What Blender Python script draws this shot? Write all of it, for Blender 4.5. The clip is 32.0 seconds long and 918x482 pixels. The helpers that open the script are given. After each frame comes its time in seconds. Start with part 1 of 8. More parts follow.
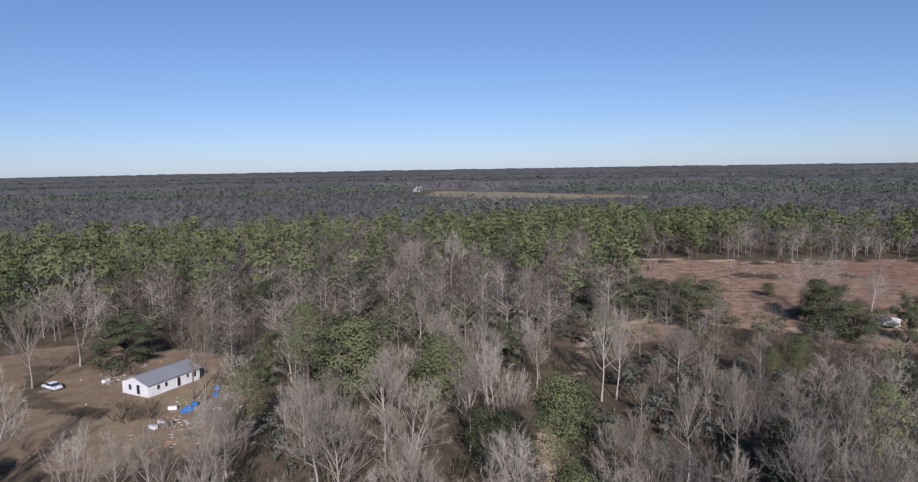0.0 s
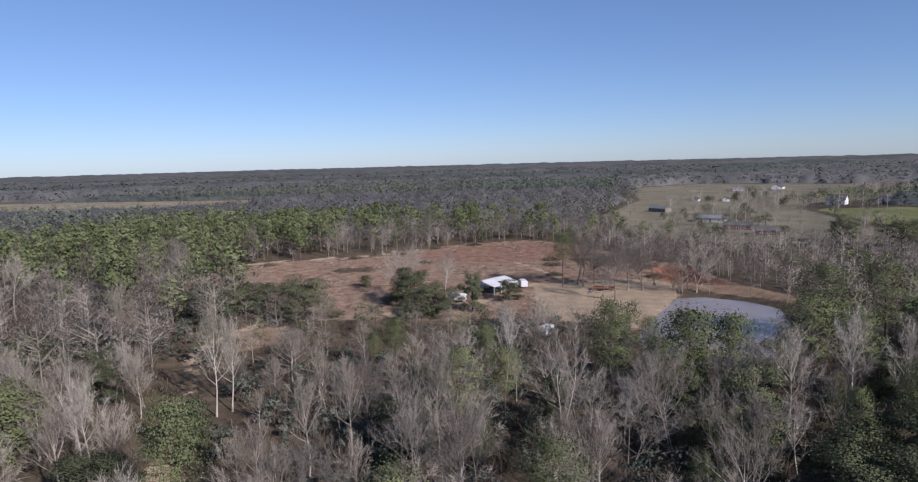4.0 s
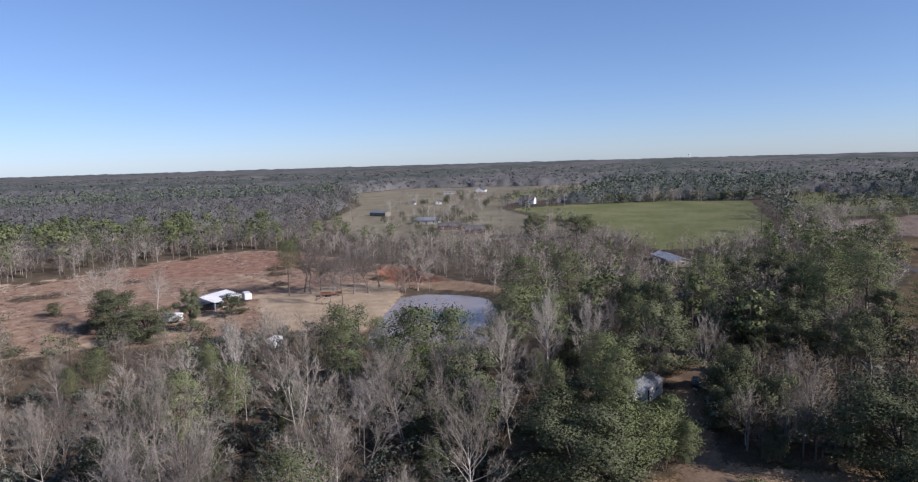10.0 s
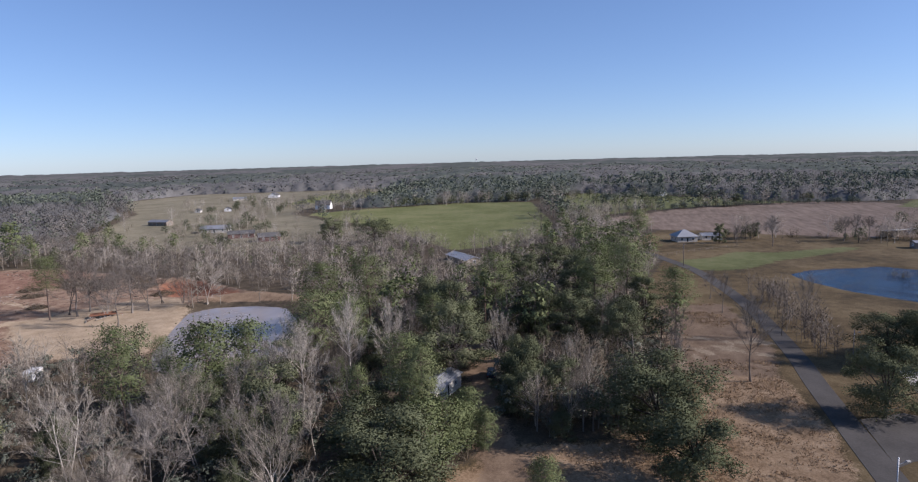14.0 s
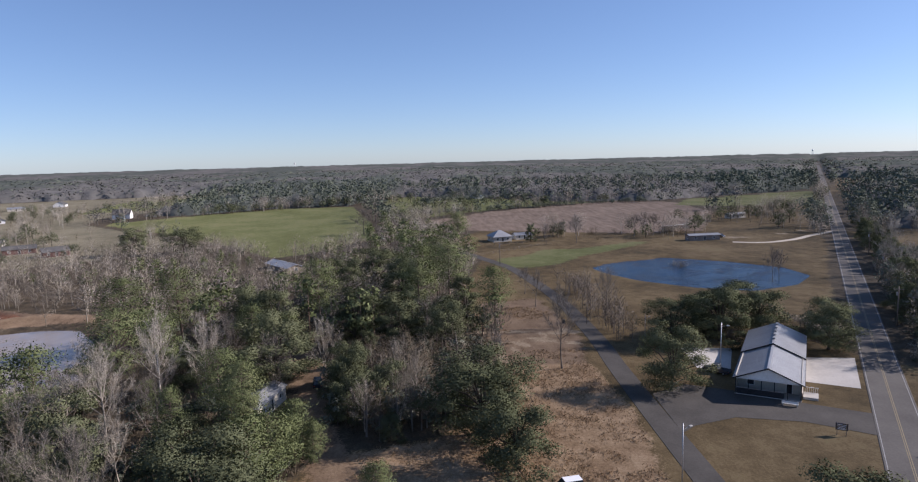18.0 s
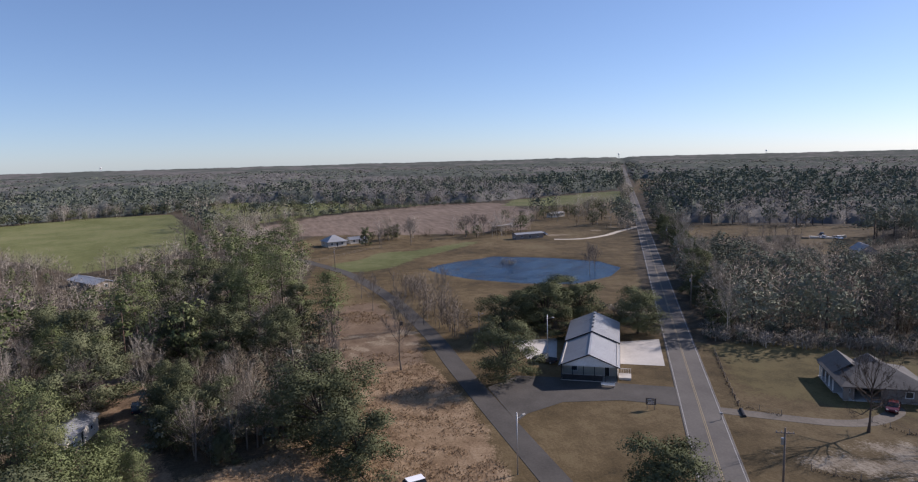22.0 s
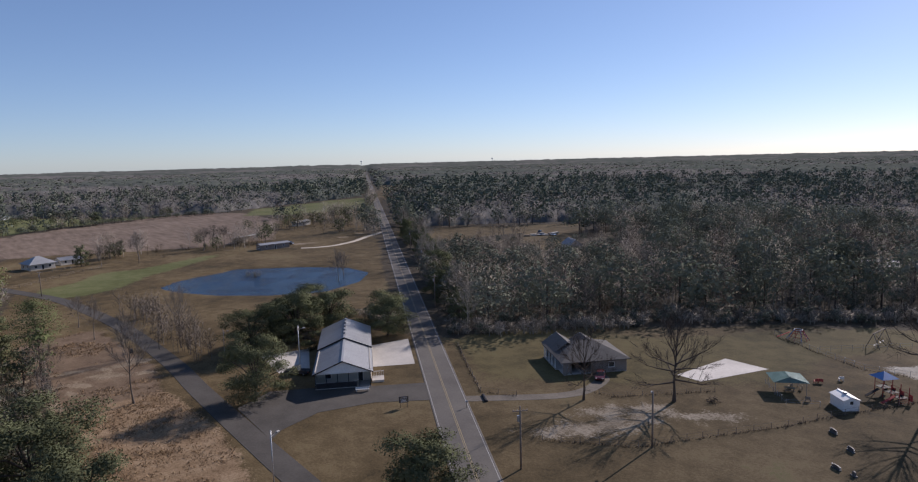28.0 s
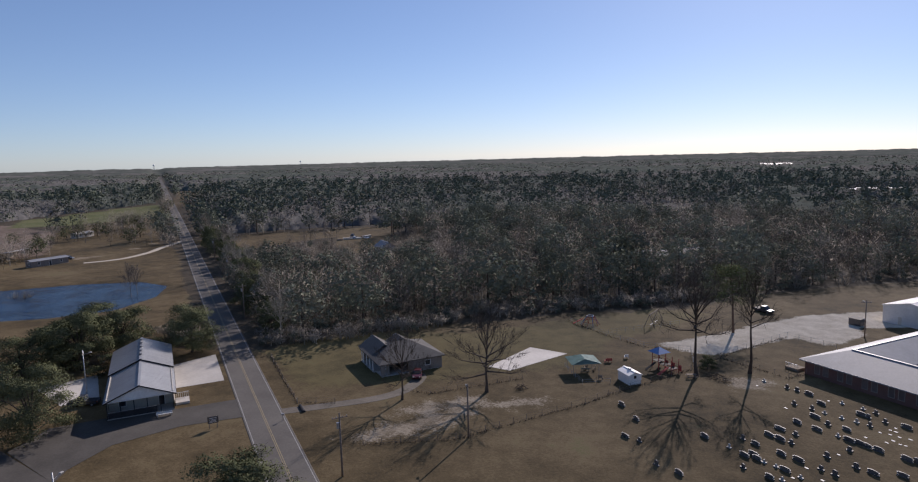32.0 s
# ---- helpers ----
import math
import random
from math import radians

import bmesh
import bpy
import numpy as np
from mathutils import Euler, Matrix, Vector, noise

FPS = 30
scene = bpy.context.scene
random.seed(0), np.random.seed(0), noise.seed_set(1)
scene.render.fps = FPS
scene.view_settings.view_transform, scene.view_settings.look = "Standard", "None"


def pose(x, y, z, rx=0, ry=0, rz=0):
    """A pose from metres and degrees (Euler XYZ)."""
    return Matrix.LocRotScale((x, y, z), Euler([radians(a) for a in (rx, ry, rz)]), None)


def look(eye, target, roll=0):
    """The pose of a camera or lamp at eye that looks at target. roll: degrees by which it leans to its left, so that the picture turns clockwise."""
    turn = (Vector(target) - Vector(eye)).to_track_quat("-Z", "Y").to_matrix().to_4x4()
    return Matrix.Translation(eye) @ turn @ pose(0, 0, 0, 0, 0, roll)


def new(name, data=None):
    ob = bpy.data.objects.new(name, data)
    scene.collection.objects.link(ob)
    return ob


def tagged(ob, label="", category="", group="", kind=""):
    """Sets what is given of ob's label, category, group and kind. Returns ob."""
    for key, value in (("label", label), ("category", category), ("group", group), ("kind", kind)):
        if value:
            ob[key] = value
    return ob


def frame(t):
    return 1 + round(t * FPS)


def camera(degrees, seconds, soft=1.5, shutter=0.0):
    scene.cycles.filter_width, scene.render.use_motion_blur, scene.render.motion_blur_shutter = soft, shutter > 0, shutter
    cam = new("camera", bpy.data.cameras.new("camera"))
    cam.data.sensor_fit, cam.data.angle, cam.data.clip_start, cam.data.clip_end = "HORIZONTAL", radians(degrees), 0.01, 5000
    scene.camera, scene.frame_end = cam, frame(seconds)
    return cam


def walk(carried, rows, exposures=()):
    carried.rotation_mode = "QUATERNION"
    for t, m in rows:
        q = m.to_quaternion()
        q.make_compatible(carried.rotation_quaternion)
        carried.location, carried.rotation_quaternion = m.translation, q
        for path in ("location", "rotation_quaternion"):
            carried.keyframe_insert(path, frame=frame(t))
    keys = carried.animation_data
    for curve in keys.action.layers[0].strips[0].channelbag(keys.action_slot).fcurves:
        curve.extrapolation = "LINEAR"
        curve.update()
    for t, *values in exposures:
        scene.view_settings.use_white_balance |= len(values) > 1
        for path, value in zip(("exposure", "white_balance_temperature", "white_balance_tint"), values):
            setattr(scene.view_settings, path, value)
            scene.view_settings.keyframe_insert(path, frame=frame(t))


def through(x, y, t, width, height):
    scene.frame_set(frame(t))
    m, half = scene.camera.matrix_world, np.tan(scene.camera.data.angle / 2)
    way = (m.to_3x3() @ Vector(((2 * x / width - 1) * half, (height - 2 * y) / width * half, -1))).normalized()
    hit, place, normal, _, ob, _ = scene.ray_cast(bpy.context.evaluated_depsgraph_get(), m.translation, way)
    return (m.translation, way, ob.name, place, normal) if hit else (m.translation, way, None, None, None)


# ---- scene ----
# The drone hovers on one spot and only turns.
cam = camera(71.0, 32.0, 1.2)
EYE = (0.0, 0.0, 44.0)
# seconds, tilt from straight down, roll, heading
ROWS = [
    (0.0, 83.28, 0.97, -0.16),
    (0.5, 83.25, 1.13, -3.17),
    (1.0, 83.22, 1.23, -7.15),
    (1.5, 83.18, 1.30, -11.55),
    (2.0, 83.11, 1.39, -16.06),
    (2.5, 83.04, 1.45, -20.81),
    (3.0, 82.98, 1.48, -25.68),
    (3.5, 82.92, 1.49, -30.78),
    (4.0, 82.89, 1.49, -34.70),
    (4.5, 82.89, 1.47, -36.80),
    (6.5, 82.92, 1.47, -39.11),
    (7.0, 82.94, 1.48, -39.90),
    (7.5, 82.93, 1.49, -41.66),
    (8.0, 82.94, 1.52, -43.50),
    (8.5, 82.93, 1.57, -46.59),
    (9.0, 82.90, 1.61, -51.00),
    (9.5, 82.84, 1.63, -55.33),
    (10.0, 82.79, 1.64, -59.07),
    (10.5, 82.74, 1.66, -63.48),
    (11.0, 82.71, 1.69, -66.53),
    (11.5, 82.69, 1.70, -68.10),
    (12.0, 82.69, 1.69, -69.69),
    (12.5, 82.68, 1.67, -71.52),
    (13.0, 82.68, 1.62, -73.25),
    (13.5, 82.68, 1.59, -75.17),
    (14.0, 82.67, 1.56, -77.06),
    (14.5, 82.68, 1.51, -78.72),
    (16.5, 82.68, 1.46, -85.95),
    (17.0, 82.68, 1.45, -88.10),
    (17.5, 82.66, 1.48, -90.44),
    (18.0, 82.64, 1.50, -92.84),
    (18.5, 82.62, 1.51, -95.04),
    (19.0, 82.59, 1.50, -96.98),
    (19.5, 82.58, 1.49, -98.99),
    (20.0, 82.58, 1.53, -101.00),
    (20.5, 82.57, 1.58, -102.72),
    (21.0, 82.57, 1.59, -104.27),
    (21.5, 82.56, 1.57, -106.07),
    (22.0, 82.56, 1.54, -107.58),
    (22.5, 82.56, 1.51, -109.27),
    (23.0, 82.56, 1.51, -110.96),
    (23.5, 82.56, 1.53, -112.66),
    (24.0, 82.56, 1.55, -114.47),
    (24.5, 82.55, 1.57, -116.48),
    (25.0, 82.53, 1.55, -118.48),
    (25.5, 82.53, 1.50, -120.45),
    (27.5, 82.57, 1.47, -128.16),
    (28.0, 82.61, 1.49, -129.98),
    (28.5, 82.63, 1.51, -131.77),
    (29.0, 82.63, 1.51, -133.59),
    (29.5, 82.63, 1.52, -135.41),
    (30.0, 82.60, 1.55, -137.09),
    (30.5, 82.56, 1.55, -139.35),
    (31.0, 82.52, 1.53, -141.87),
    (31.5, 82.49, 1.50, -144.37),
    (32.0, 82.46, 1.49, -146.65),
]
walk(cam, [(t, pose(*EYE, a, b, c)) for t, a, b, c in ROWS],
     [(0.0, -0.01, 5750, 22), (4.0, 0.12, 5750, 22), (11.0, 0.36, 5770, 22), (19.0, 0.45, 6040, 22), (25.0, 0.34, 6160, 22), (32.0, 0.07, 6190, 22)])

# ---- light: a clear winter afternoon, low sun in the south ----
SUN_ELEV, SUN_AZ = 28.0, 174.0          # degrees above the ground; clockwise from +y
world = bpy.data.worlds.new("sky")
scene.world = world
world.use_nodes = True
wn = world.node_tree
wn.nodes.clear()
sky = wn.nodes.new("ShaderNodeTexSky")
sky.sky_type = "NISHITA"
sky.sun_disc = False
sky.sun_elevation, sky.sun_rotation = radians(SUN_ELEV), radians(SUN_AZ)
sky.air_density, sky.dust_density, sky.ozone_density = 0.76, 0.18, 4.0
back = wn.nodes.new("ShaderNodeBackground")
back.inputs["Strength"].default_value = 0.088
wout = wn.nodes.new("ShaderNodeOutputWorld")
# winter haze evens the sky out between zenith and horizon
parts_, whole_ = wn.nodes.new("ShaderNodeSeparateColor"), wn.nodes.new("ShaderNodeCombineColor")
wn.links.new(sky.outputs[0], parts_.inputs[0])
for i, gain in enumerate((1.30, 1.39, 1.46)):
    po, mu = wn.nodes.new("ShaderNodeMath"), wn.nodes.new("ShaderNodeMath")
    po.operation, mu.operation = "POWER", "MULTIPLY"
    po.inputs[1].default_value, mu.inputs[1].default_value = 0.80, gain
    wn.links.new(parts_.outputs[i], po.inputs[0])
    wn.links.new(po.outputs[0], mu.inputs[0])
    wn.links.new(mu.outputs[0], whole_.inputs[i])
wn.links.new(whole_.outputs[0], back.inputs[0])
wn.links.new(back.outputs[0], wout.inputs[0])
sun = new("sun", bpy.data.lights.new("sun", "SUN"))
sun.data.energy, sun.data.angle, sun.data.color = 5.0, radians(0.55), (1.0, 0.92, 0.80)
az, el = radians(SUN_AZ), radians(SUN_ELEV)
TO_SUN = Vector((math.sin(az) * math.cos(el), math.cos(az) * math.cos(el), math.sin(el)))
sun.matrix_world = look((0, 0, 300), Vector((0, 0, 300)) - TO_SUN)

# ---- materials ----
def node(nt, kind, **kw):
    n = nt.nodes.new(kind)
    for k, v in kw.items():
        n.inputs[k].default_value = v
    return n


def noise_at(nt, scale, detail=3.0, rough=0.6, where=None):
    n = nt.nodes.new("ShaderNodeTexNoise")
    n.inputs["Scale"].default_value, n.inputs["Detail"].default_value = scale, detail
    n.inputs["Roughness"].default_value = rough
    if where is not None:
        nt.links.new(where, n.inputs["Vector"])
    return n.outputs["Fac"]


def mapped(nt, where, scale, turn=0.0):
    """Coordinates turned about the upright and stretched."""
    mp = node(nt, "ShaderNodeMapping")
    mp.inputs["Scale"].default_value = scale
    mp.inputs["Rotation"].default_value = (0, 0, turn)
    nt.links.new(where, mp.inputs["Vector"])
    return mp.outputs[0]


def ramp(nt, fac, stops):
    r = nt.nodes.new("ShaderNodeValToRGB")
    els = r.color_ramp.elements
    while len(els) < len(stops):
        els.new(0.5)
    for e, (p, c) in zip(els, stops):
        e.position, e.color = p, (*c, 1.0)
    nt.links.new(fac, r.inputs["Fac"])
    return r.outputs["Color"]


def mixc(nt, fac, a, b, blend="MIX"):
    m = nt.nodes.new("ShaderNodeMix")
    m.data_type, m.blend_type = "RGBA", blend
    for sock, v in ((m.inputs[0], fac), (m.inputs[6], a), (m.inputs[7], b)):
        if isinstance(v, (int, float)):
            sock.default_value = v
        elif isinstance(v, tuple):
            sock.default_value = (*v, 1.0)
        else:
            nt.links.new(v, sock)
    return m.outputs[2]


def maths(nt, op, a, b=0.0, clamp=False):
    m = nt.nodes.new("ShaderNodeMath")
    m.operation, m.use_clamp = op, clamp
    for sock, v in ((m.inputs[0], a), (m.inputs[1], b)):
        if isinstance(v, (int, float)):
            sock.default_value = v
        else:
            nt.links.new(v, sock)
    return m.outputs[0]


def fresh(name):
    m = bpy.data.materials.new(name)
    m.use_nodes = True
    nt = m.node_tree
    nt.nodes.clear()
    bs = nt.nodes.new("ShaderNodeBsdfPrincipled")
    out = nt.nodes.new("ShaderNodeOutputMaterial")
    nt.links.new(bs.outputs[0], out.inputs[0])
    pos = nt.nodes.new("ShaderNodeNewGeometry").outputs["Position"]
    return m, nt, bs, pos


def add_bump(nt, bs, height, strength=0.3, distance=0.05):
    b = nt.nodes.new("ShaderNodeBump")
    b.inputs["Strength"].default_value, b.inputs["Distance"].default_value = strength, distance
    nt.links.new(height, b.inputs["Height"])
    nt.links.new(b.outputs[0], bs.inputs["Normal"])


def surface(name, dark, light, rough=0.7, coarse=0.4, fine=6.0, metal=0.0, bump=0.25, spread=0.18, each=True, spec=0.5):
    """A worn surface: colour drifting between two shades at two scales, each object slightly its own."""
    m, nt, bs, pos = fresh(name)
    a = noise_at(nt, coarse, 4.0, 0.6, pos)
    b = noise_at(nt, fine, 3.0, 0.7, pos)
    f = maths(nt, "ADD", maths(nt, "MULTIPLY", a, 0.6), maths(nt, "MULTIPLY", b, 0.4))
    c = ramp(nt, f, [(0.5 - spread, dark), (0.5 + spread, light)])
    if each:
        info = nt.nodes.new("ShaderNodeObjectInfo").outputs["Random"]
        v = maths(nt, "ADD", maths(nt, "MULTIPLY", info, 0.24), 0.88)
        hsv = nt.nodes.new("ShaderNodeHueSaturation")
        nt.links.new(c, hsv.inputs["Color"])
        nt.links.new(v, hsv.inputs["Value"])
        c = hsv.outputs[0]
    nt.links.new(c, bs.inputs["Base Color"])
    bs.inputs["Roughness"].default_value, bs.inputs["Metallic"].default_value = rough, metal
    bs.inputs["Specular IOR Level"].default_value = spec
    if bump:
        add_bump(nt, bs, b, bump, 0.03)
    return m


def foliage(name, shades, rough=0.8, spec=0.2, through=0.0, scale=0.13):
    """Leaves, needles or twigs: colour changes from tree to tree and from clump to clump."""
    m, nt, bs, pos = fresh(name)
    a = noise_at(nt, scale, 2.0, 0.5, pos)
    b = noise_at(nt, 1.3, 2.0, 0.6, pos)
    isle = nt.nodes.new("ShaderNodeNewGeometry").outputs["Random Per Island"]
    tone, joined = nt.nodes.new("ShaderNodeAttribute"), nt.nodes.new("ShaderNodeAttribute")
    tone.attribute_name, joined.attribute_name = "tone", "joined"
    own = maths(nt, "SUBTRACT", nt.nodes.new("ShaderNodeObjectInfo").outputs["Random"], 0.5)
    own = maths(nt, "ADD", maths(nt, "MULTIPLY", own, maths(nt, "SUBTRACT", 1.0, joined.outputs["Fac"])), tone.outputs["Fac"])
    f = maths(nt, "ADD", maths(nt, "MULTIPLY", a, 0.45), maths(nt, "MULTIPLY", b, 0.15))
    f = maths(nt, "ADD", f, maths(nt, "MULTIPLY", isle, 0.06))
    f = maths(nt, "ADD", f, maths(nt, "ADD", maths(nt, "MULTIPLY", own, 0.30), 0.13))
    shades = [tuple(v * 0.86 for v in s) for s in shades]
    n = len(shades)
    c = ramp(nt, f, [(0.28 + 0.44 * i / (n - 1), s) for i, s in enumerate(shades)])
    nt.links.new(c, bs.inputs["Base Color"])
    bs.inputs["Roughness"].default_value = rough
    bs.inputs["Diffuse Roughness"].default_value = 0.0
    bs.inputs["Specular IOR Level"].default_value = spec
    if through:
        tr = nt.nodes.new("ShaderNodeBsdfTranslucent")
        nt.links.new(c, tr.inputs["Color"])
        mx = nt.nodes.new("ShaderNodeMixShader")
        mx.inputs[0].default_value = through
        nt.links.new(bs.outputs[0], mx.inputs[1])
        nt.links.new(tr.outputs[0], mx.inputs[2])
        out = next(n for n in nt.nodes if n.bl_idname == "ShaderNodeOutputMaterial")
        nt.links.new(mx.outputs[0], out.inputs[0])
    return m


M = {}
M["bark"] = foliage("grey_bark", [(0.302, 0.262, 0.206), (0.498, 0.441, 0.365), (0.690, 0.636, 0.552)], 0.9, 0.1)
M["twig"] = foliage("winter_twigs", [(0.232, 0.200, 0.156), (0.366, 0.322, 0.258), (0.545, 0.492, 0.412)], 0.9, 0.1)
M["dark_bark"] = foliage("dark_bark", [(0.07, 0.055, 0.045), (0.12, 0.10, 0.085)], 0.9, 0.1)
M["pine_bark"] = foliage("pine_bark", [(0.13, 0.09, 0.07), (0.22, 0.17, 0.14)], 0.9, 0.1)
M["needles"] = foliage("pine_needles", [(0.110, 0.130, 0.060), (0.168, 0.192, 0.088), (0.240, 0.256, 0.126)], 0.9, 0.0, 0.1)
M["leaves"] = foliage("evergreen_leaves", [(0.082, 0.093, 0.052), (0.133, 0.145, 0.081), (0.192, 0.200, 0.113)], 0.85, 0.0, 0.1)
M["brush"] = foliage("dry_brush", [(0.105, 0.082, 0.058), (0.165, 0.134, 0.094), (0.260, 0.215, 0.150)], 0.95, 0.1)
M["broom"] = foliage("broom_grass", [(0.26, 0.175, 0.10), (0.38, 0.275, 0.165), (0.50, 0.38, 0.24)], 0.95, 0.1)
# Grey-brown bark of single trees; also a dimmed copy of winter_twigs for middle stands
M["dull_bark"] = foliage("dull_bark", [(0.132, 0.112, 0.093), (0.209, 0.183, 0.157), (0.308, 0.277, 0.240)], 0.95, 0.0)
# Distant pines: greyer and bluer than the near needles, aerial haze put into colour
M["hazed_pine"] = foliage("hazed_far_pines", [(0.112, 0.130, 0.096), (0.140, 0.158, 0.118), (0.174, 0.190, 0.144)], 1.0, 0.0, 0.0, 0.02)
# Lighter, greyer copy of the evergreen leaves: the southern woods' haze put into colour
M["haze_grey_leaves"] = foliage("haze_grey_evergreen_leaves", [(0.108, 0.122, 0.092), (0.162, 0.179, 0.138), (0.228, 0.243, 0.192)], 1.0, 0.0, 0.1, 0.05)
# Distant bare crowns: the twig colour greyed, with the haze in it as well
M["hazed_bare"] = foliage("hazed_far_bare_woods", [(0.136, 0.129, 0.118), (0.166, 0.158, 0.145), (0.202, 0.192, 0.176)], 1.0, 0.0, 0.0, 0.02)


def canopy(name):
    """Far woods seen from above: bare grey-brown crowns and green pines in drifts, haze greyed into both colours."""
    m, nt, bs, pos = fresh(name)
    st = nt.nodes.new("ShaderNodeAttribute")
    st.attribute_name = "pines"
    a, b, c = noise_at(nt, 0.012, 3.0, 0.6, pos), noise_at(nt, 0.09, 3.0, 0.7, pos), noise_at(nt, 0.5, 2.0, 0.6, pos)
    f = maths(nt, "ADD", maths(nt, "MULTIPLY", a, 0.35), maths(nt, "ADD", maths(nt, "MULTIPLY", b, 0.4), maths(nt, "MULTIPLY", c, 0.25)))
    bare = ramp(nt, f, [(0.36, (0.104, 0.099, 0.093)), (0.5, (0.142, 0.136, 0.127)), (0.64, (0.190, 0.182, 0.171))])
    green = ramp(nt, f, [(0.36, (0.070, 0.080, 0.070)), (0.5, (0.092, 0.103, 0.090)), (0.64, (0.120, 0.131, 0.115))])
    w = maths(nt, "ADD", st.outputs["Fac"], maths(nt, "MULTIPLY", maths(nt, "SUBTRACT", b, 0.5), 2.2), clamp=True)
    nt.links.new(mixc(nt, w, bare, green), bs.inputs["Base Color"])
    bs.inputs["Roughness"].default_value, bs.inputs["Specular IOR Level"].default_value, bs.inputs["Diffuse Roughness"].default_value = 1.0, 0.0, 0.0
    return m


M["canopy"] = canopy("hazed_far_canopy")
M["asphalt"] = surface("old_asphalt", (0.100, 0.092, 0.084), (0.160, 0.148, 0.132), 0.85, 0.12, 2.5, spec=0.12)
M["asphalt_dark"] = surface("dark_asphalt", (0.052, 0.048, 0.043), (0.098, 0.09, 0.08), 0.85, 0.15, 2.5, spec=0.12)
M["drive"] = surface("dusty_drive", (0.095, 0.084, 0.070), (0.160, 0.142, 0.120), 0.95, 0.25, 2.0, spec=0.1)
M["gravel"] = surface("pale_gravel", (0.30, 0.26, 0.20), (0.46, 0.40, 0.32), 0.95, 0.2, 3.0)
M["concrete"] = surface("pale_concrete", (0.38, 0.355, 0.32), (0.55, 0.52, 0.475), 0.9, 0.15, 2.0, spec=0.12)
M["line_white"] = surface("worn_white_line", (0.17, 0.165, 0.155), (0.32, 0.31, 0.295), 0.7, 0.8, 5.0)
M["line_yellow"] = surface("worn_yellow_line", (0.19, 0.15, 0.08), (0.27, 0.21, 0.11), 0.7, 0.8, 5.0)
M["metal_roof"] = surface("galvanised_roof", (0.235, 0.24, 0.245), (0.35, 0.355, 0.36), 0.5, 0.15, 3.0, 0.15, 0.1)
M["metal_roof_blue"] = surface("bluish_metal_roof", (0.165, 0.172, 0.184), (0.24, 0.248, 0.262), 0.6, 0.2, 2.0, 0.0, 0.1)
M["white_paint"] = surface("white_siding", (0.62, 0.61, 0.58), (0.82, 0.81, 0.78), 0.6, 0.3, 3.0)
M["cream"] = surface("cream_siding", (0.45, 0.42, 0.36), (0.62, 0.58, 0.50), 0.65, 0.3, 3.0)
M["brick"] = surface("red_brown_brick", (0.105, 0.055, 0.047), (0.175, 0.092, 0.075), 0.85, 0.3, 5.0)
M["brick_grey"] = surface("greyish_brick", (0.17, 0.145, 0.125), (0.28, 0.24, 0.21), 0.85, 0.3, 5.0)
M["shingle"] = surface("grey_shingles", (0.075, 0.073, 0.070), (0.135, 0.13, 0.125), 0.9, 0.3, 4.0, spec=0.12)
M["dark"] = surface("dark_opening", (0.02, 0.02, 0.022), (0.045, 0.045, 0.048), 0.7, 1.0, 4.0, 0, 0, spec=0.1)
M["glass"] = surface("window_glass", (0.02, 0.025, 0.03), (0.05, 0.06, 0.07), 0.12, 0.5, 2.0, 0, 0)
M["dull_pane"] = surface("curtained_window", (0.10, 0.082, 0.078), (0.16, 0.135, 0.128), 0.4, 0.5, 2.0, 0, 0, spec=0.3)
M["wood"] = surface("weathered_wood", (0.16, 0.13, 0.10), (0.30, 0.26, 0.21), 0.9, 0.6, 8.0, spec=0.12)
M["pole_wood"] = surface("pole_wood", (0.14, 0.11, 0.09), (0.26, 0.21, 0.17), 0.9, 0.6, 8.0)
M["steel"] = surface("grey_steel", (0.30, 0.31, 0.32), (0.46, 0.47, 0.48), 0.45, 1.0, 6.0, 0.6, 0.1)
M["ladder"] = surface("orange_timber", (0.36, 0.19, 0.10), (0.52, 0.30, 0.17), 0.8, 0.6, 6.0)
M["rust"] = surface("rusty_steel", (0.14, 0.06, 0.03), (0.26, 0.12, 0.07), 0.85, 0.6, 6.0)
M["red"] = surface("faded_red_paint", (0.28, 0.05, 0.045), (0.42, 0.08, 0.07), 0.7, 0.6, 4.0, spec=0.15)
M["blue"] = surface("blue_plastic", (0.04, 0.14, 0.36), (0.07, 0.22, 0.50), 0.55, 0.6, 4.0)
M["teal"] = surface("teal_canvas", (0.05, 0.17, 0.17), (0.09, 0.25, 0.25), 0.7, 0.6, 4.0)
M["rubber"] = surface("black_rubber", (0.015, 0.015, 0.016), (0.04, 0.04, 0.042), 0.8, 1.0, 6.0)
M["granite"] = surface("polished_granite", (0.05, 0.05, 0.052), (0.15, 0.145, 0.14), 0.6, 0.15, 9.0, 0.0, 0.0)
M["marble"] = surface("pale_stone", (0.28, 0.27, 0.25), (0.46, 0.445, 0.41), 0.6, 0.4, 7.0)
M["car_paint_white"] = surface("white_car_paint", (0.70, 0.70, 0.70), (0.82, 0.82, 0.82), 0.25, 0.6, 3.0, 0, 0)
M["car_paint_red"] = surface("red_car_paint", (0.075, 0.012, 0.012), (0.11, 0.018, 0.018), 0.25, 0.6, 3.0, 0, 0)
M["car_paint_dark"] = surface("dark_car_paint", (0.03, 0.035, 0.045), (0.05, 0.055, 0.07), 0.25, 0.6, 3.0, 0, 0)


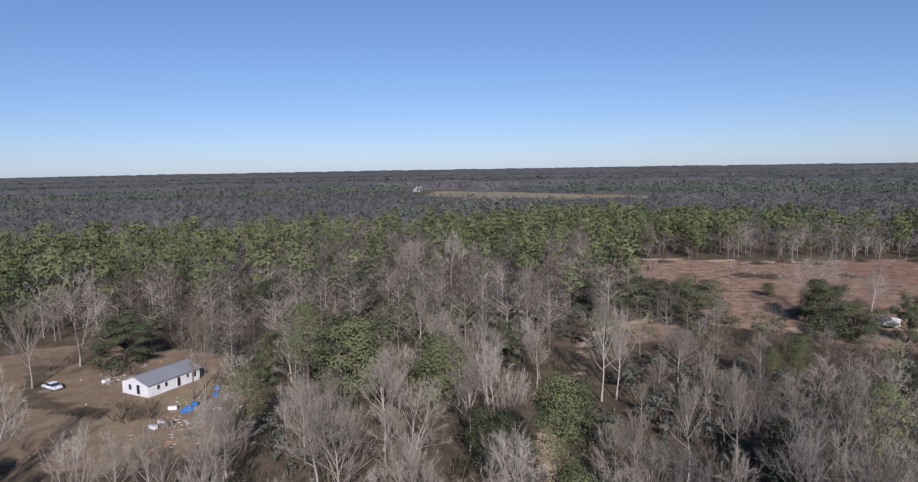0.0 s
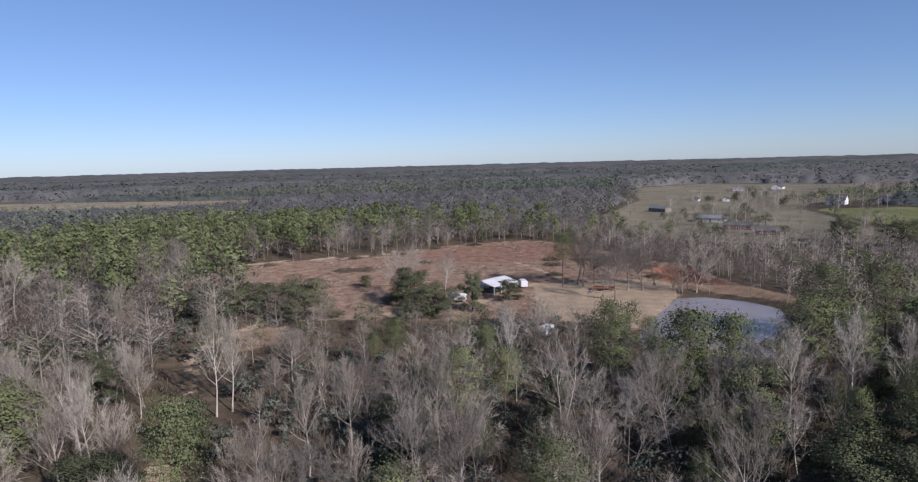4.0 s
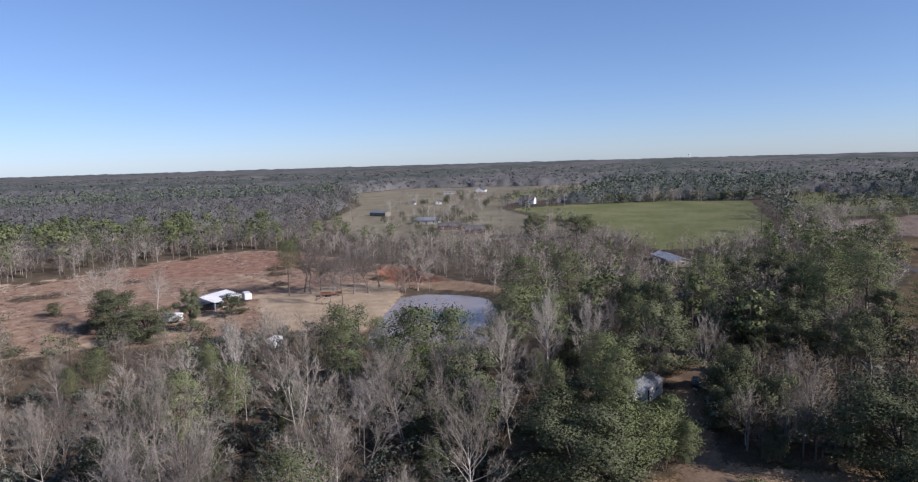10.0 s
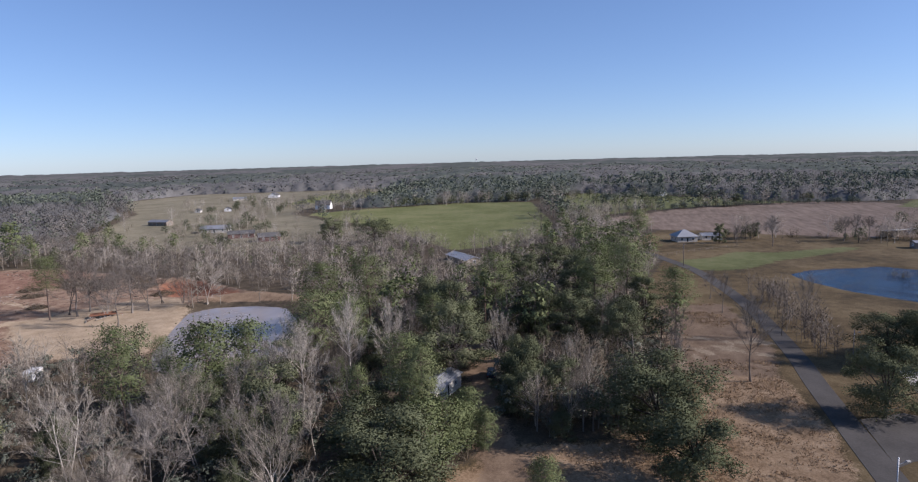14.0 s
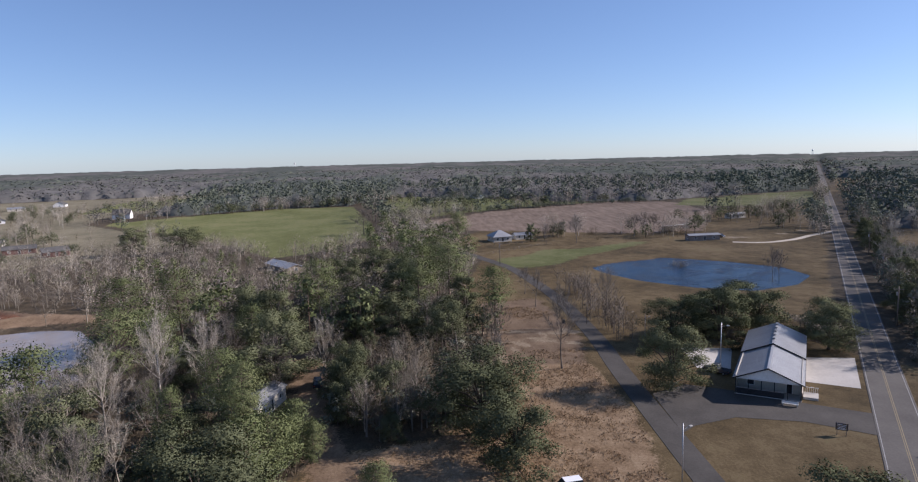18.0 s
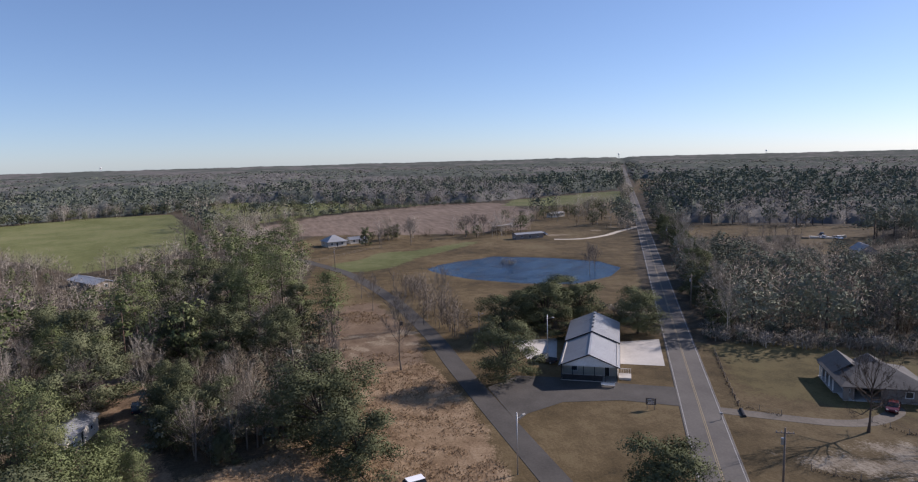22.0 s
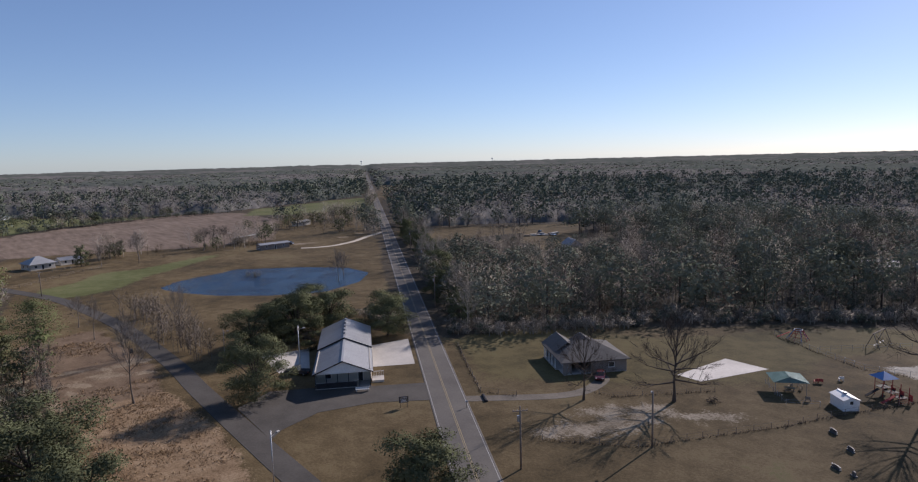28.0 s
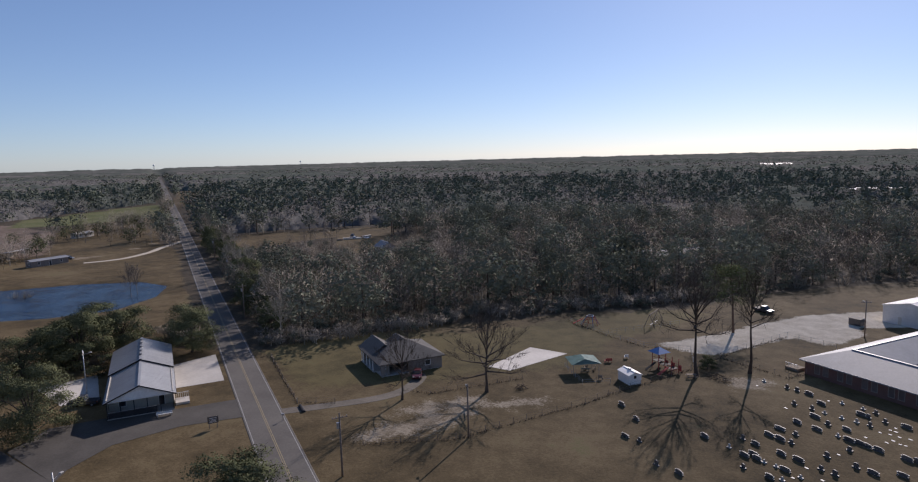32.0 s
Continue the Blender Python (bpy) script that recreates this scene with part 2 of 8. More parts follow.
def water(name, deep, rough, ripple):
    m, nt, bs, pos = fresh(name)
    a = noise_at(nt, 0.05, 3.0, 0.6, pos)
    c = ramp(nt, a, [(0.35, deep), (0.65, tuple(v * 1.25 for v in deep))])
    nt.links.new(c, bs.inputs["Base Color"])
    wind = nt.nodes.new("ShaderNodeMapRange")
    wind.inputs["From Min"].default_value, wind.inputs["From Max"].default_value = 0.38, 0.64
    wind.inputs["To Min"].default_value, wind.inputs["To Max"].default_value = rough * 0.4, rough * 2.6
    nt.links.new(noise_at(nt, 0.11, 4.0, 0.65, pos), wind.inputs["Value"])
    nt.links.new(wind.outputs[0], bs.inputs["Roughness"])
    bs.inputs["IOR"].default_value = 1.33
    add_bump(nt, bs, noise_at(nt, 0.9, 4.0, 0.65, pos), ripple, 0.6)
    return m


M["pond_blue"] = water("clear_pond", (0.010, 0.030, 0.065), 0.1, 1.0)
M["pond_muddy"] = water("muddy_pond", (0.25, 0.21, 0.175), 0.12, 0.05)

# ---- the plan, in metres round the spot under the camera ----
ROAD_AT, ROAD_DIR = (76.2, -62.7), (0.8535, -0.5211)
POND_MUDDY = [(128, 106), (151, 117), (167, 124), (175, 120), (179, 108), (178, 97), (164, 86), (141, 75), (120, 70), (112, 84), (118, 98)]
POND_BLUE = [(247, -63), (257, -73), (266, -100), (252, -120), (235, -134), (217, -134), (203, -121), (196, -103), (204, -87), (219, -73), (236, -65)]
LAWN = [(70, 34), (82, 22), (92, 18), (97, 2), (107, -14), (133, -15), (150, -16), (168, -11), (211, -9), (245, -17), (285, -24),
        (300, -16), (330, -8), (384, -30), (420, -60), (400, -130), (390, -175), (462, -208), (505, -262), (500, -306), (430, -264), (338, -205), (300, -192), (207, -134), (130, -90), (119, -97), (110, -106), (107, -120), (97, -134),
        (83, -146), (68, -166), (50, -172), (46, -180), (30, -208), (12, -230), (-11, -252), (-90, -320), (-160, -200), (-120, -20), (-40, 20), (20, 40)]
BROOM = [(66, 36), (80, 22), (92, 16), (96, 2), (108, -16), (132, -17), (133, -33), (100, -34), (76, -30), (72, 0)]
BARE_YARD = [(132, -15), (168, -12), (190, -14), (196, -33), (150, -36), (131, -33)]
CLEARING = [(48, 250), (54, 274), (80, 292), (115, 282), (141, 276), (194, 277), (227, 266), (236, 243), (226, 205), (218, 172), (212, 150),
            (200, 124), (184, 126), (171, 128), (153, 117), (128, 106), (120, 124), (107, 138), (88, 152), (72, 168), (66, 200), (66, 228)]
RED_SOIL = [(150, 262), (185, 268), (225, 255), (230, 220), (210, 200), (175, 212), (150, 235)]
SAND_WAY = [[(66, 174), (77, 168), (84, 165), (91, 161), (103, 155), (109, 153), (117, 160), (124, 162)], [(140, 176), (147, 170), (154, 162), (160, 151), (166, 142), (175, 135)], [(72, 288), (101, 287), (129, 278), (150, 272)]]
TAN_BANK = [(118, 134), (146, 168), (165, 163), (181, 153), (186, 140), (172, 127), (153, 116), (128, 107), (121, 120)]
DAM = [(178, 129), (188, 148), (201, 139), (199, 120), (194, 100), (188, 84), (178, 78), (181, 92), (184, 108), (181, 120)]
RED_PIT = [(187, 145), (198, 158), (208, 164), (214, 155), (206, 141), (195, 121), (190, 124), (191, 136)]
YARD_A = [(-111, 151), (-103, 160), (-84, 158), (-60, 152), (-46, 136), (-36, 116), (-38, 96), (-52, 90), (-66, 92), (-80, 100), (-120, 120)]
PATCH_A = [(40, 152), (36, 164), (47, 174), (58, 170), (52, 154)]
FIELD_PINK = [(400, 6), (438, 13), (522, -51), (592, -170), (567, -220), (462, -208), (350, -152), (352, -108), (384, -37)]
FIELD_GREEN = [(300, 74), (308, 60), (364, 31), (450, 40), (630, 74), (616, 145), (573, 199), (508, 254), (420, 168), (345, 104)]
FIELD_GREEN_B = [(470, 20), (640, 62), (760, 40), (690, -60), (600, -130), (590, -150), (560, -80)]
FIELD_GREEN_C = [(526, -205), (590, -240), (660, -395), (634, -402), (504, -318), (500, -260)]
PASTURE_TAN = [(350, 330), (292, 250), (286, 196), (318, 150), (350, 118), (420, 180), (510, 268), (579, 284), (650, 250), (800, 258), (960, 316), (850, 600), (681, 590), (520, 430)]
FARM_YARD = [(316, 206), (322, 180), (345, 170), (375, 206), (402, 250), (394, 284), (360, 264), (326, 248)]
FAR_TAN = [(-50, 930), (20, 820), (105, 780), (215, 730), (265, 840), (160, 940), (60, 1050), (-40, 1120)]
POND_GREEN = [(266, -26), (276, -31), (282, -42), (299, -54), (297, -68), (319, -110), (309, -107), (274, -65), (257, -53), (250, -39), (256, -29)]
FIELD_GREEN_D = [(626, 335), (819, 374), (900, 302), (793, 257), (655, 286)]
FAR_TAN_B = [(-220, 430), (-180, 430), (-170, 470), (-240, 480)]
ROADSIDE_TAN = [(268, -205), (330, -215), (318, -260), (296, -286), (262, -330), (214, -250), (200, -220), (232, -236), (262, -268)]
ROADSIDE_FAR = [(520, -330), (620, -392), (800, -520), (930, -600), (900, -650), (790, -560), (700, -480)]
BACK_FIELD = [(-8, -190), (40, -180), (28, -206), (10, -232), (-14, -254), (-60, -280), (-60, -200)]
TOWN_CLEAR = [(20, -640), (-80, -690), (-40, -760), (80, -720)]
LAWN_GOLD = [(119, -96), (114, -116), (83, -133), (67, -158), (52, -177), (39, -177), (45, -154), (52, -144), (51, -121), (65, -109), (74, -97), (93, -83)]
SAND_LOT = [(42, -143), (34, -155), (26, -170), (16, -187), (2, -199), (-14, -207), (-14, -190), (4, -180), (2, -174), (8, -160), (17, -164), (25, -148), (29, -142), (37, -142)]
SAND_SPOT_A = [(69, -70), (68, -75), (64.5, -83.5), (60.5, -91), (57.5, -95.5), (57.4, -89.1), (60.3, -80.5), (64.3, -73.3)]
SAND_SPOT_B = [(69.5, -82), (67.5, -87), (63.9, -91.6), (59.6, -97), (58.5, -93.4), (63, -87), (66.6, -82)]
SAND_SPOT_E = [(55.7, -95), (53, -99), (49, -100.6), (48.6, -98.7), (53.1, -94.9)]
SAND_SPOT_C = [(24, -126), (18, -131), (15, -128), (20, -123)]
SAND_SPOT_D = [(-4, -204), (-14, -214), (-22, -212), (-12, -202)]
TRACK = [(6, 76), (12, 86), (14, 101), (18, 114), (26, 136), (32, 160), (42, 170), (58, 180), (72, 172), (92, 157), (103, 145), (118, 150), (130, 160)]
YARD_TRACK = [(-95, 142), (-89, 130.3), (-85.7, 123.9), (-81.3, 119.3), (-75.2, 116), (-66.3, 113.3)]
TYRE_TRACKS = [[(128, -12), (140, -17), (147, -22), (152, -26), (158, -34)], [(146, -8), (149.7, -16), (150.2, -24.6), (146, -33.8)], [(157.5, -10), (157.9, -20), (155.5, -30), (155, -36)], [(318, -150), (322, -172), (332, -196), (344, -212)], [(152, 148), (166, 178), (176, 214)], [(131, 160), (150, 158), (170, 150)]]
LANE = [(60, 6), (72, 9.5), (84, 13.5), (92, 17), (101.6, 20.3), (112, 22.5), (124, 24.5), (136.4, 26.3), (148, 34)]
SIDE_ROAD = [(30, -33.2), (60, -35.8), (78, -36.4), (100, -37.1), (127, -38.2), (150, -39.5), (188, -39.3), (220, -36.5), (250, -32), (275, -24), (300, -15)]

BELT = [(150, -92), (136, -93), (123, -97), (111, -110), (104, -121), (97, -129), (91, -146), (79, -156), (62, -173), (48, -190), (35, -209)]


def dist_poly(P, poly, closed=True):
    """Signed distance from points to a polygon, positive inside; for an open line the plain distance."""
    q = np.asarray(poly, float)
    a, b = (q, np.roll(q, -1, 0)) if closed else (q[:-1], q[1:])
    d2 = np.full(len(P), 1e18)
    inside = np.zeros(len(P), bool)
    for (ax, ay), (bx, by) in zip(a, b):
        ex, ey = bx - ax, by - ay
        k = np.clip(((P[:, 0] - ax) * ex + (P[:, 1] - ay) * ey) / (ex * ex + ey * ey), 0, 1)
        d2 = np.minimum(d2, (P[:, 0] - ax - k * ex) ** 2 + (P[:, 1] - ay - k * ey) ** 2)
        if ay != by:
            cross = ((ay > P[:, 1]) != (by > P[:, 1])) & (P[:, 0] < ex * (P[:, 1] - ay) / ey + ax)
            inside ^= cross
    d = np.sqrt(d2)
    return np.where(inside, d, -d) if closed else d


def weight(P, poly, soft=3.0):
    return np.clip(0.5 + dist_poly(P, poly) / (2 * soft), 0, 1)


def along_road(P):
    x, y = P[:, 0] - ROAD_AT[0], P[:, 1] - ROAD_AT[1]
    return np.abs(-x * ROAD_DIR[1] + y * ROAD_DIR[0])


def height_at(P):
    """The lie of the land: nearly flat, with two pond basins and a dug pit."""
    P = np.atleast_2d(np.asarray(P, float))
    z = np.zeros(len(P))
    for poly in (POND_MUDDY, POND_BLUE):
        z -= 1.6 * np.clip(0.25 + dist_poly(P, poly) / 7.0, 0, 1)
    z -= 3.4 * np.clip(dist_poly(P, RED_PIT) / 4.0 - 0.1, 0, 1)
    z += 1.6 * np.clip(1 - dist_poly(P, [(212, 166), (218, 158), (212, 142)], False) / 6.0, 0, 1)
    # the bank of earth thrown up between the pit and the pond
    bank = dist_poly(P, [(172, 130), (186, 126), (192, 116), (186, 100), (181, 92)], False)
    z += 1.5 * np.clip(1 - bank / 5.0, 0, 1)
    return z


def raw_mesh(name, verts, faces, mats, index=None, smooth=False, normals=None):
    """A mesh from arrays: faces is an (n, 3) or (n, 4) array."""
    verts, faces = np.asarray(verts, np.float32), np.asarray(faces, np.int32)
    me = bpy.data.meshes.new(name)
    n, k = faces.shape
    me.vertices.add(len(verts))
    me.vertices.foreach_set("co", verts.ravel())
    me.loops.add(n * k)
    me.loops.foreach_set("vertex_index", faces.ravel())
    me.polygons.add(n)
    me.polygons.foreach_set("loop_start", np.arange(0, n * k, k, dtype=np.int32))
    if index is not None:
        me.polygons.foreach_set("material_index", np.asarray(index, np.int32))
    me.polygons.foreach_set("use_smooth", np.full(n, smooth))
    for m in mats:
        me.materials.append(m)
    me.update(calc_edges=True)
    if normals is not None:
        me.polygons.foreach_set("use_smooth", np.full(n, True))
        me.normals_split_custom_set_from_vertices(normals)
    return me


# ---- ground: one sheet to the horizon ----
def spread_lines(near, step, grow, far):
    xs = [0.0]
    while xs[-1] < far:
        xs.append(xs[-1] + (step if xs[-1] < near else max(step, (xs[-1] - near) * grow + step)))
    return np.array([-v for v in xs[:0:-1]] + xs)


gx = spread_lines(205, 3.1, 0.047, 4990)
gy = spread_lines(205, 3.1, 0.047, 4990)
# closer where sand and grass meet in narrow streaks
gx, gy = np.unique(np.r_[gx, np.arange(8, 76, 2.8) + 1.4]), np.unique(np.r_[gy, np.arange(-134.4, -64, 2.8) + 1.4])
GX, GY = np.meshgrid(gx, gy)
GP = np.c_[GX.ravel(), GY.ravel()]
gz = height_at(GP)
nx = len(gx)
ii, jj = np.meshgrid(np.arange(len(gy) - 1), np.arange(nx - 1), indexing="ij")
base_i = (ii * nx + jj).ravel()
gfaces = np.c_[base_i, base_i + 1, base_i + nx + 1, base_i + nx]

m, nt, bs, pos = fresh("ground_cover")
n_big, n_mid, n_fine = noise_at(nt, 0.03, 4, 0.6, pos), noise_at(nt, 0.25, 4, 0.65, pos), noise_at(nt, 2.2, 4, 0.7, pos)
shade = maths(nt, "ADD", maths(nt, "MULTIPLY", n_mid, 0.55), maths(nt, "MULTIPLY", n_fine, 0.45))
wob = maths(nt, "MULTIPLY", maths(nt, "SUBTRACT", shade, 0.5), 1.5)


def zone(colour, attr, stops, src=None, edge=0.12):
    a = nt.nodes.new("ShaderNodeAttribute")
    a.attribute_name = attr
    w = maths(nt, "ADD", a.outputs["Fac"], maths(nt, "MULTIPLY", wob, maths(nt, "MINIMUM", maths(nt, "MULTIPLY", a.outputs["Fac"], 4.0), 1.0)))
    rg = nt.nodes.new("ShaderNodeMapRange")
    rg.interpolation_type = "SMOOTHSTEP"
    rg.inputs["From Min"].default_value, rg.inputs["From Max"].default_value = 0.5 - edge, 0.5 + edge
    nt.links.new(w, rg.inputs["Value"])
    return mixc(nt, rg.outputs[0], colour, ramp(nt, src or shade, stops))


col = ramp(nt, shade, [(0.34, (0.046, 0.036, 0.025)), (0.5, (0.083, 0.065, 0.043)), (0.66, (0.142, 0.112, 0.076))])
grass_mix = maths(nt, "ADD", maths(nt, "MULTIPLY", n_big, 0.45), maths(nt, "MULTIPLY", shade, 0.55))
grass_mix = maths(nt, "ADD", maths(nt, "MULTIPLY", grass_mix, 1.4), -0.2)
furrow = noise_at(nt, 1.0, 3, 0.6, mapped(nt, pos, (0.05, 0.32, 0.1), 1.1))
furrow = maths(nt, "ADD", maths(nt, "MULTIPLY", furrow, 0.6), maths(nt, "MULTIPLY", n_big, 0.4))
LAWN_STOPS = [(0.3, (0.08, 0.074, 0.034)), (0.37, (0.069, 0.051, 0.027)), (0.46, (0.120, 0.085, 0.041)), (0.54, (0.157, 0.112, 0.056)), (0.62, (0.211, 0.155, 0.080)), (0.72, (0.155, 0.144, 0.059))]
ZONES = [
    ("z_lawn", LAWN_STOPS, grass_mix, [(LAWN, 3), (ROADSIDE_TAN, 5), (ROADSIDE_FAR, 12), (TOWN_CLEAR, 10)]),
    ("z_gold", [(0.34, (0.070, 0.058, 0.026)), (0.46, (0.124, 0.099, 0.043)), (0.56, (0.170, 0.132, 0.058)), (0.68, (0.185, 0.155, 0.066))], grass_mix, [(LAWN_GOLD, 7)]),
    ("z_pasture", [(0.36, (0.128, 0.112, 0.072)), (0.5, (0.178, 0.158, 0.105)), (0.62, (0.235, 0.206, 0.140)), (0.72, (0.16, 0.16, 0.088))], grass_mix, [(PASTURE_TAN, 8), (FARM_YARD, 6), (FAR_TAN, 10), (FAR_TAN_B, 8)]),
    ("z_yard", [(0.35, (0.10, 0.075, 0.05)), (0.5, (0.17, 0.125, 0.08)), (0.62, (0.22, 0.175, 0.11)), (0.72, (0.13, 0.14, 0.05))], grass_mix, [(YARD_A, 5)]),
    ("z_broom", [(0.36, (0.15, 0.095, 0.052)), (0.48, (0.28, 0.19, 0.11)), (0.62, (0.40, 0.29, 0.18))], None, [(BROOM, 3)]),
    ("z_bare", [(0.36, (0.13, 0.088, 0.056)), (0.5, (0.20, 0.14, 0.09)), (0.64, (0.28, 0.20, 0.13))], None, [(BARE_YARD, 3), (PATCH_A, 3), (DAM, 3)]),
]
ZONES += [
    ("z_clear", [(0.36, (0.075, 0.052, 0.036)), (0.43, (0.15, 0.095, 0.064)), (0.5, (0.205, 0.138, 0.094)), (0.56, (0.25, 0.178, 0.122)), (0.64, (0.37, 0.295, 0.215))], None, [(CLEARING, 4)]),
    ("z_soil", [(0.38, (0.12, 0.066, 0.044)), (0.5, (0.19, 0.112, 0.076)), (0.62, (0.285, 0.185, 0.13))], None, [(RED_SOIL, 12)]),
    ("z_pink", [(0.38, (0.155, 0.114, 0.082)), (0.5, (0.225, 0.166, 0.122)), (0.62, (0.285, 0.215, 0.158))], furrow, [(FIELD_PINK, 4)]),
    ("z_green", [(0.38, (0.118, 0.124, 0.044)), (0.5, (0.152, 0.160, 0.062)), (0.62, (0.195, 0.188, 0.084))], grass_mix, [(FIELD_GREEN, 4), (FIELD_GREEN_B, 5), (FIELD_GREEN_C, 5), (FIELD_GREEN_D, 8), (POND_GREEN, 5)]),
    ("z_sand", [(0.36, (0.22, 0.165, 0.105)), (0.64, (0.38, 0.30, 0.205))], None, [(TAN_BANK, 4)]),
    ("z_white", [(0.36, (0.42, 0.36, 0.27)), (0.64, (0.74, 0.67, 0.55))], None, [(SAND_LOT, 2.5), (SAND_SPOT_D, 5)]),
    ("z_worn", [(0.36, (0.20, 0.155, 0.10)), (0.5, (0.30, 0.24, 0.165)), (0.64, (0.50, 0.42, 0.31))], None, [(SAND_SPOT_A, 7), (SAND_SPOT_B, 7), (SAND_SPOT_E, 6), (SAND_SPOT_C, 6)]),
    ("z_red", [(0.38, (0.12, 0.06, 0.04)), (0.5, (0.23, 0.105, 0.062)), (0.62, (0.34, 0.17, 0.105))], None, [(RED_PIT, 4)]),
]
gme = raw_mesh("ground", np.c_[GP, gz], gfaces, [m], smooth=True)


def set_attr(me, name, vals):
    at = me.attributes.new(name, "FLOAT", "POINT")
    at.data.foreach_set("value", np.asarray(vals, np.float32))


for name, stops, src, polys in ZONES:
    w = np.zeros(len(GP))
    for poly, soft in polys:
        w = np.maximum(w, weight(GP, poly, soft))
    if name == "z_sand":
        w = np.maximum(w, np.clip(0.95 - dist_poly(GP, TRACK, False) / 4.0, 0, 0.62) * np.where((GP[:, 1] < 102) | (GP[:, 1] > 150), 1, 0.72))
        for ruts in SAND_WAY:
            w = np.maximum(w, np.clip(1.25 - dist_poly(GP, ruts, False) / 3.2, 0, 0.95))
        for ruts in TYRE_TRACKS:
            w = np.maximum(w, np.clip(0.95 - dist_poly(GP, ruts, False) / 2.6, 0, 0.75))
    if name == "z_bare":
        w = np.maximum(w, np.clip(1.1 - dist_poly(GP, LANE, False) / 6.0, 0, 0.9))
    if name == "z_yard":
        w = np.minimum(w, np.clip(dist_poly(GP, YARD_TRACK, False) / 3.2 - 0.2, 0, 1))
    set_attr(gme, name, w)
    col = zone(col, name, stops, src)
col = mixc(nt, 1.0, col, (0.93, 0.93, 0.93), "MULTIPLY")
nt.links.new(col, bs.inputs["Base Color"])
bs.inputs["Roughness"].default_value = 0.95
bs.inputs["Diffuse Roughness"].default_value = 0.55
bs.inputs["Specular IOR Level"].default_value = 0.1
add_bump(nt, bs, shade, 0.55, 0.25)
tagged(new("ground", gme), "flat ground of leaf litter, dry winter grass, fields and red earth", "ground", kind="structure")


# ---- ponds ----
def smooth_ring(poly, n=6):
    q = np.asarray(poly, float)
    out = []
    for i in range(len(q)):
        p0, p1, p2, p3 = q[i - 1], q[i], q[(i + 1) % len(q)], q[(i + 2) % len(q)]
        for k in range(n):
            t = k / n
            out.append(0.5 * ((2 * p1) + (p2 - p0) * t + (2 * p0 - 5 * p1 + 4 * p2 - p3) * t * t + (3 * p1 - p0 - 3 * p2 + p3) * t ** 3))
    return np.array(out)


def flat(name, poly, z, mat, label, cat, kind="structure", grow=0.0):
    bm = bmesh.new()
    q = np.asarray(poly, float)
    c = q.mean(0)
    vs = [bm.verts.new((*(c + (p - c) * (1 + grow)), z)) for p in q]
    f = bm.faces.new(vs)
    if f.normal.z < 0:
        f.normal_flip()
    bmesh.ops.triangulate(bm, faces=[f])
    me = bpy.data.meshes.new(name)
    bm.to_mesh(me)
    bm.free()
    me.materials.append(mat)
    return tagged(new(name, me), label, cat, kind=kind)


flat("water_muddy", smooth_ring(POND_MUDDY), -0.45, M["pond_muddy"], "murky grey-brown pond below a bank of red earth", "pond", grow=0.04)
flat("water_blue", smooth_ring(POND_BLUE), -0.45, M["pond_blue"], "deep blue rippled pond in a dry grass field", "pond", grow=0.04)


# ---- roads ----
def strip(name, line, width, z, mat, label, cat="road", thick=0.08, kind="structure"):
    """A road slab along a line, with its own edges; cut from rounded points."""
    q = np.asarray(line, float)
    d = np.gradient(q, axis=0)
    d /= np.linalg.norm(d, axis=1, keepdims=True)
    nrm = np.c_[-d[:, 1], d[:, 0]] * width / 2
    n = len(q)
    v = np.vstack([np.c_[q + nrm, np.full(n, z)], np.c_[q - nrm, np.full(n, z)], np.c_[q + nrm * 1.03, np.full(n, z - thick)], np.c_[q - nrm * 1.03, np.full(n, z - thick)]])
    i = np.arange(n - 1)
    f = np.vstack([np.c_[i + n, i + n + 1, i + 1, i], np.c_[i, i + 1, i + 2 * n + 1, i + 2 * n], np.c_[i + n + 1, i + n, i + 3 * n, i + 3 * n + 1]])
    me = raw_mesh(name, v, f, [mat])
    return tagged(new(name, me), label, cat, kind=kind)


def road_line(s0, s1, off, n=2):
    s = np.linspace(s0, s1, n)
    return np.c_[ROAD_AT[0] + ROAD_DIR[0] * s - ROAD_DIR[1] * off, ROAD_AT[1] + ROAD_DIR[1] * s + ROAD_DIR[0] * off]


def curve(line, n=8):
    q = np.asarray(line, float)
    q = np.vstack([2 * q[0] - q[1], q, 2 * q[-1] - q[-2]])
    out = []
    for i in range(1, len(q) - 2):
        p0, p1, p2, p3 = q[i - 1:i + 3]
        for k in range(n):
            t = k / n
            out.append(0.5 * (2 * p1 + (p2 - p0) * t + (2 * p0 - 5 * p1 + 4 * p2 - p3) * t * t + (3 * p1 - p0 - 3 * p2 + p3) * t ** 3))
    return np.array(out + [q[-2]])


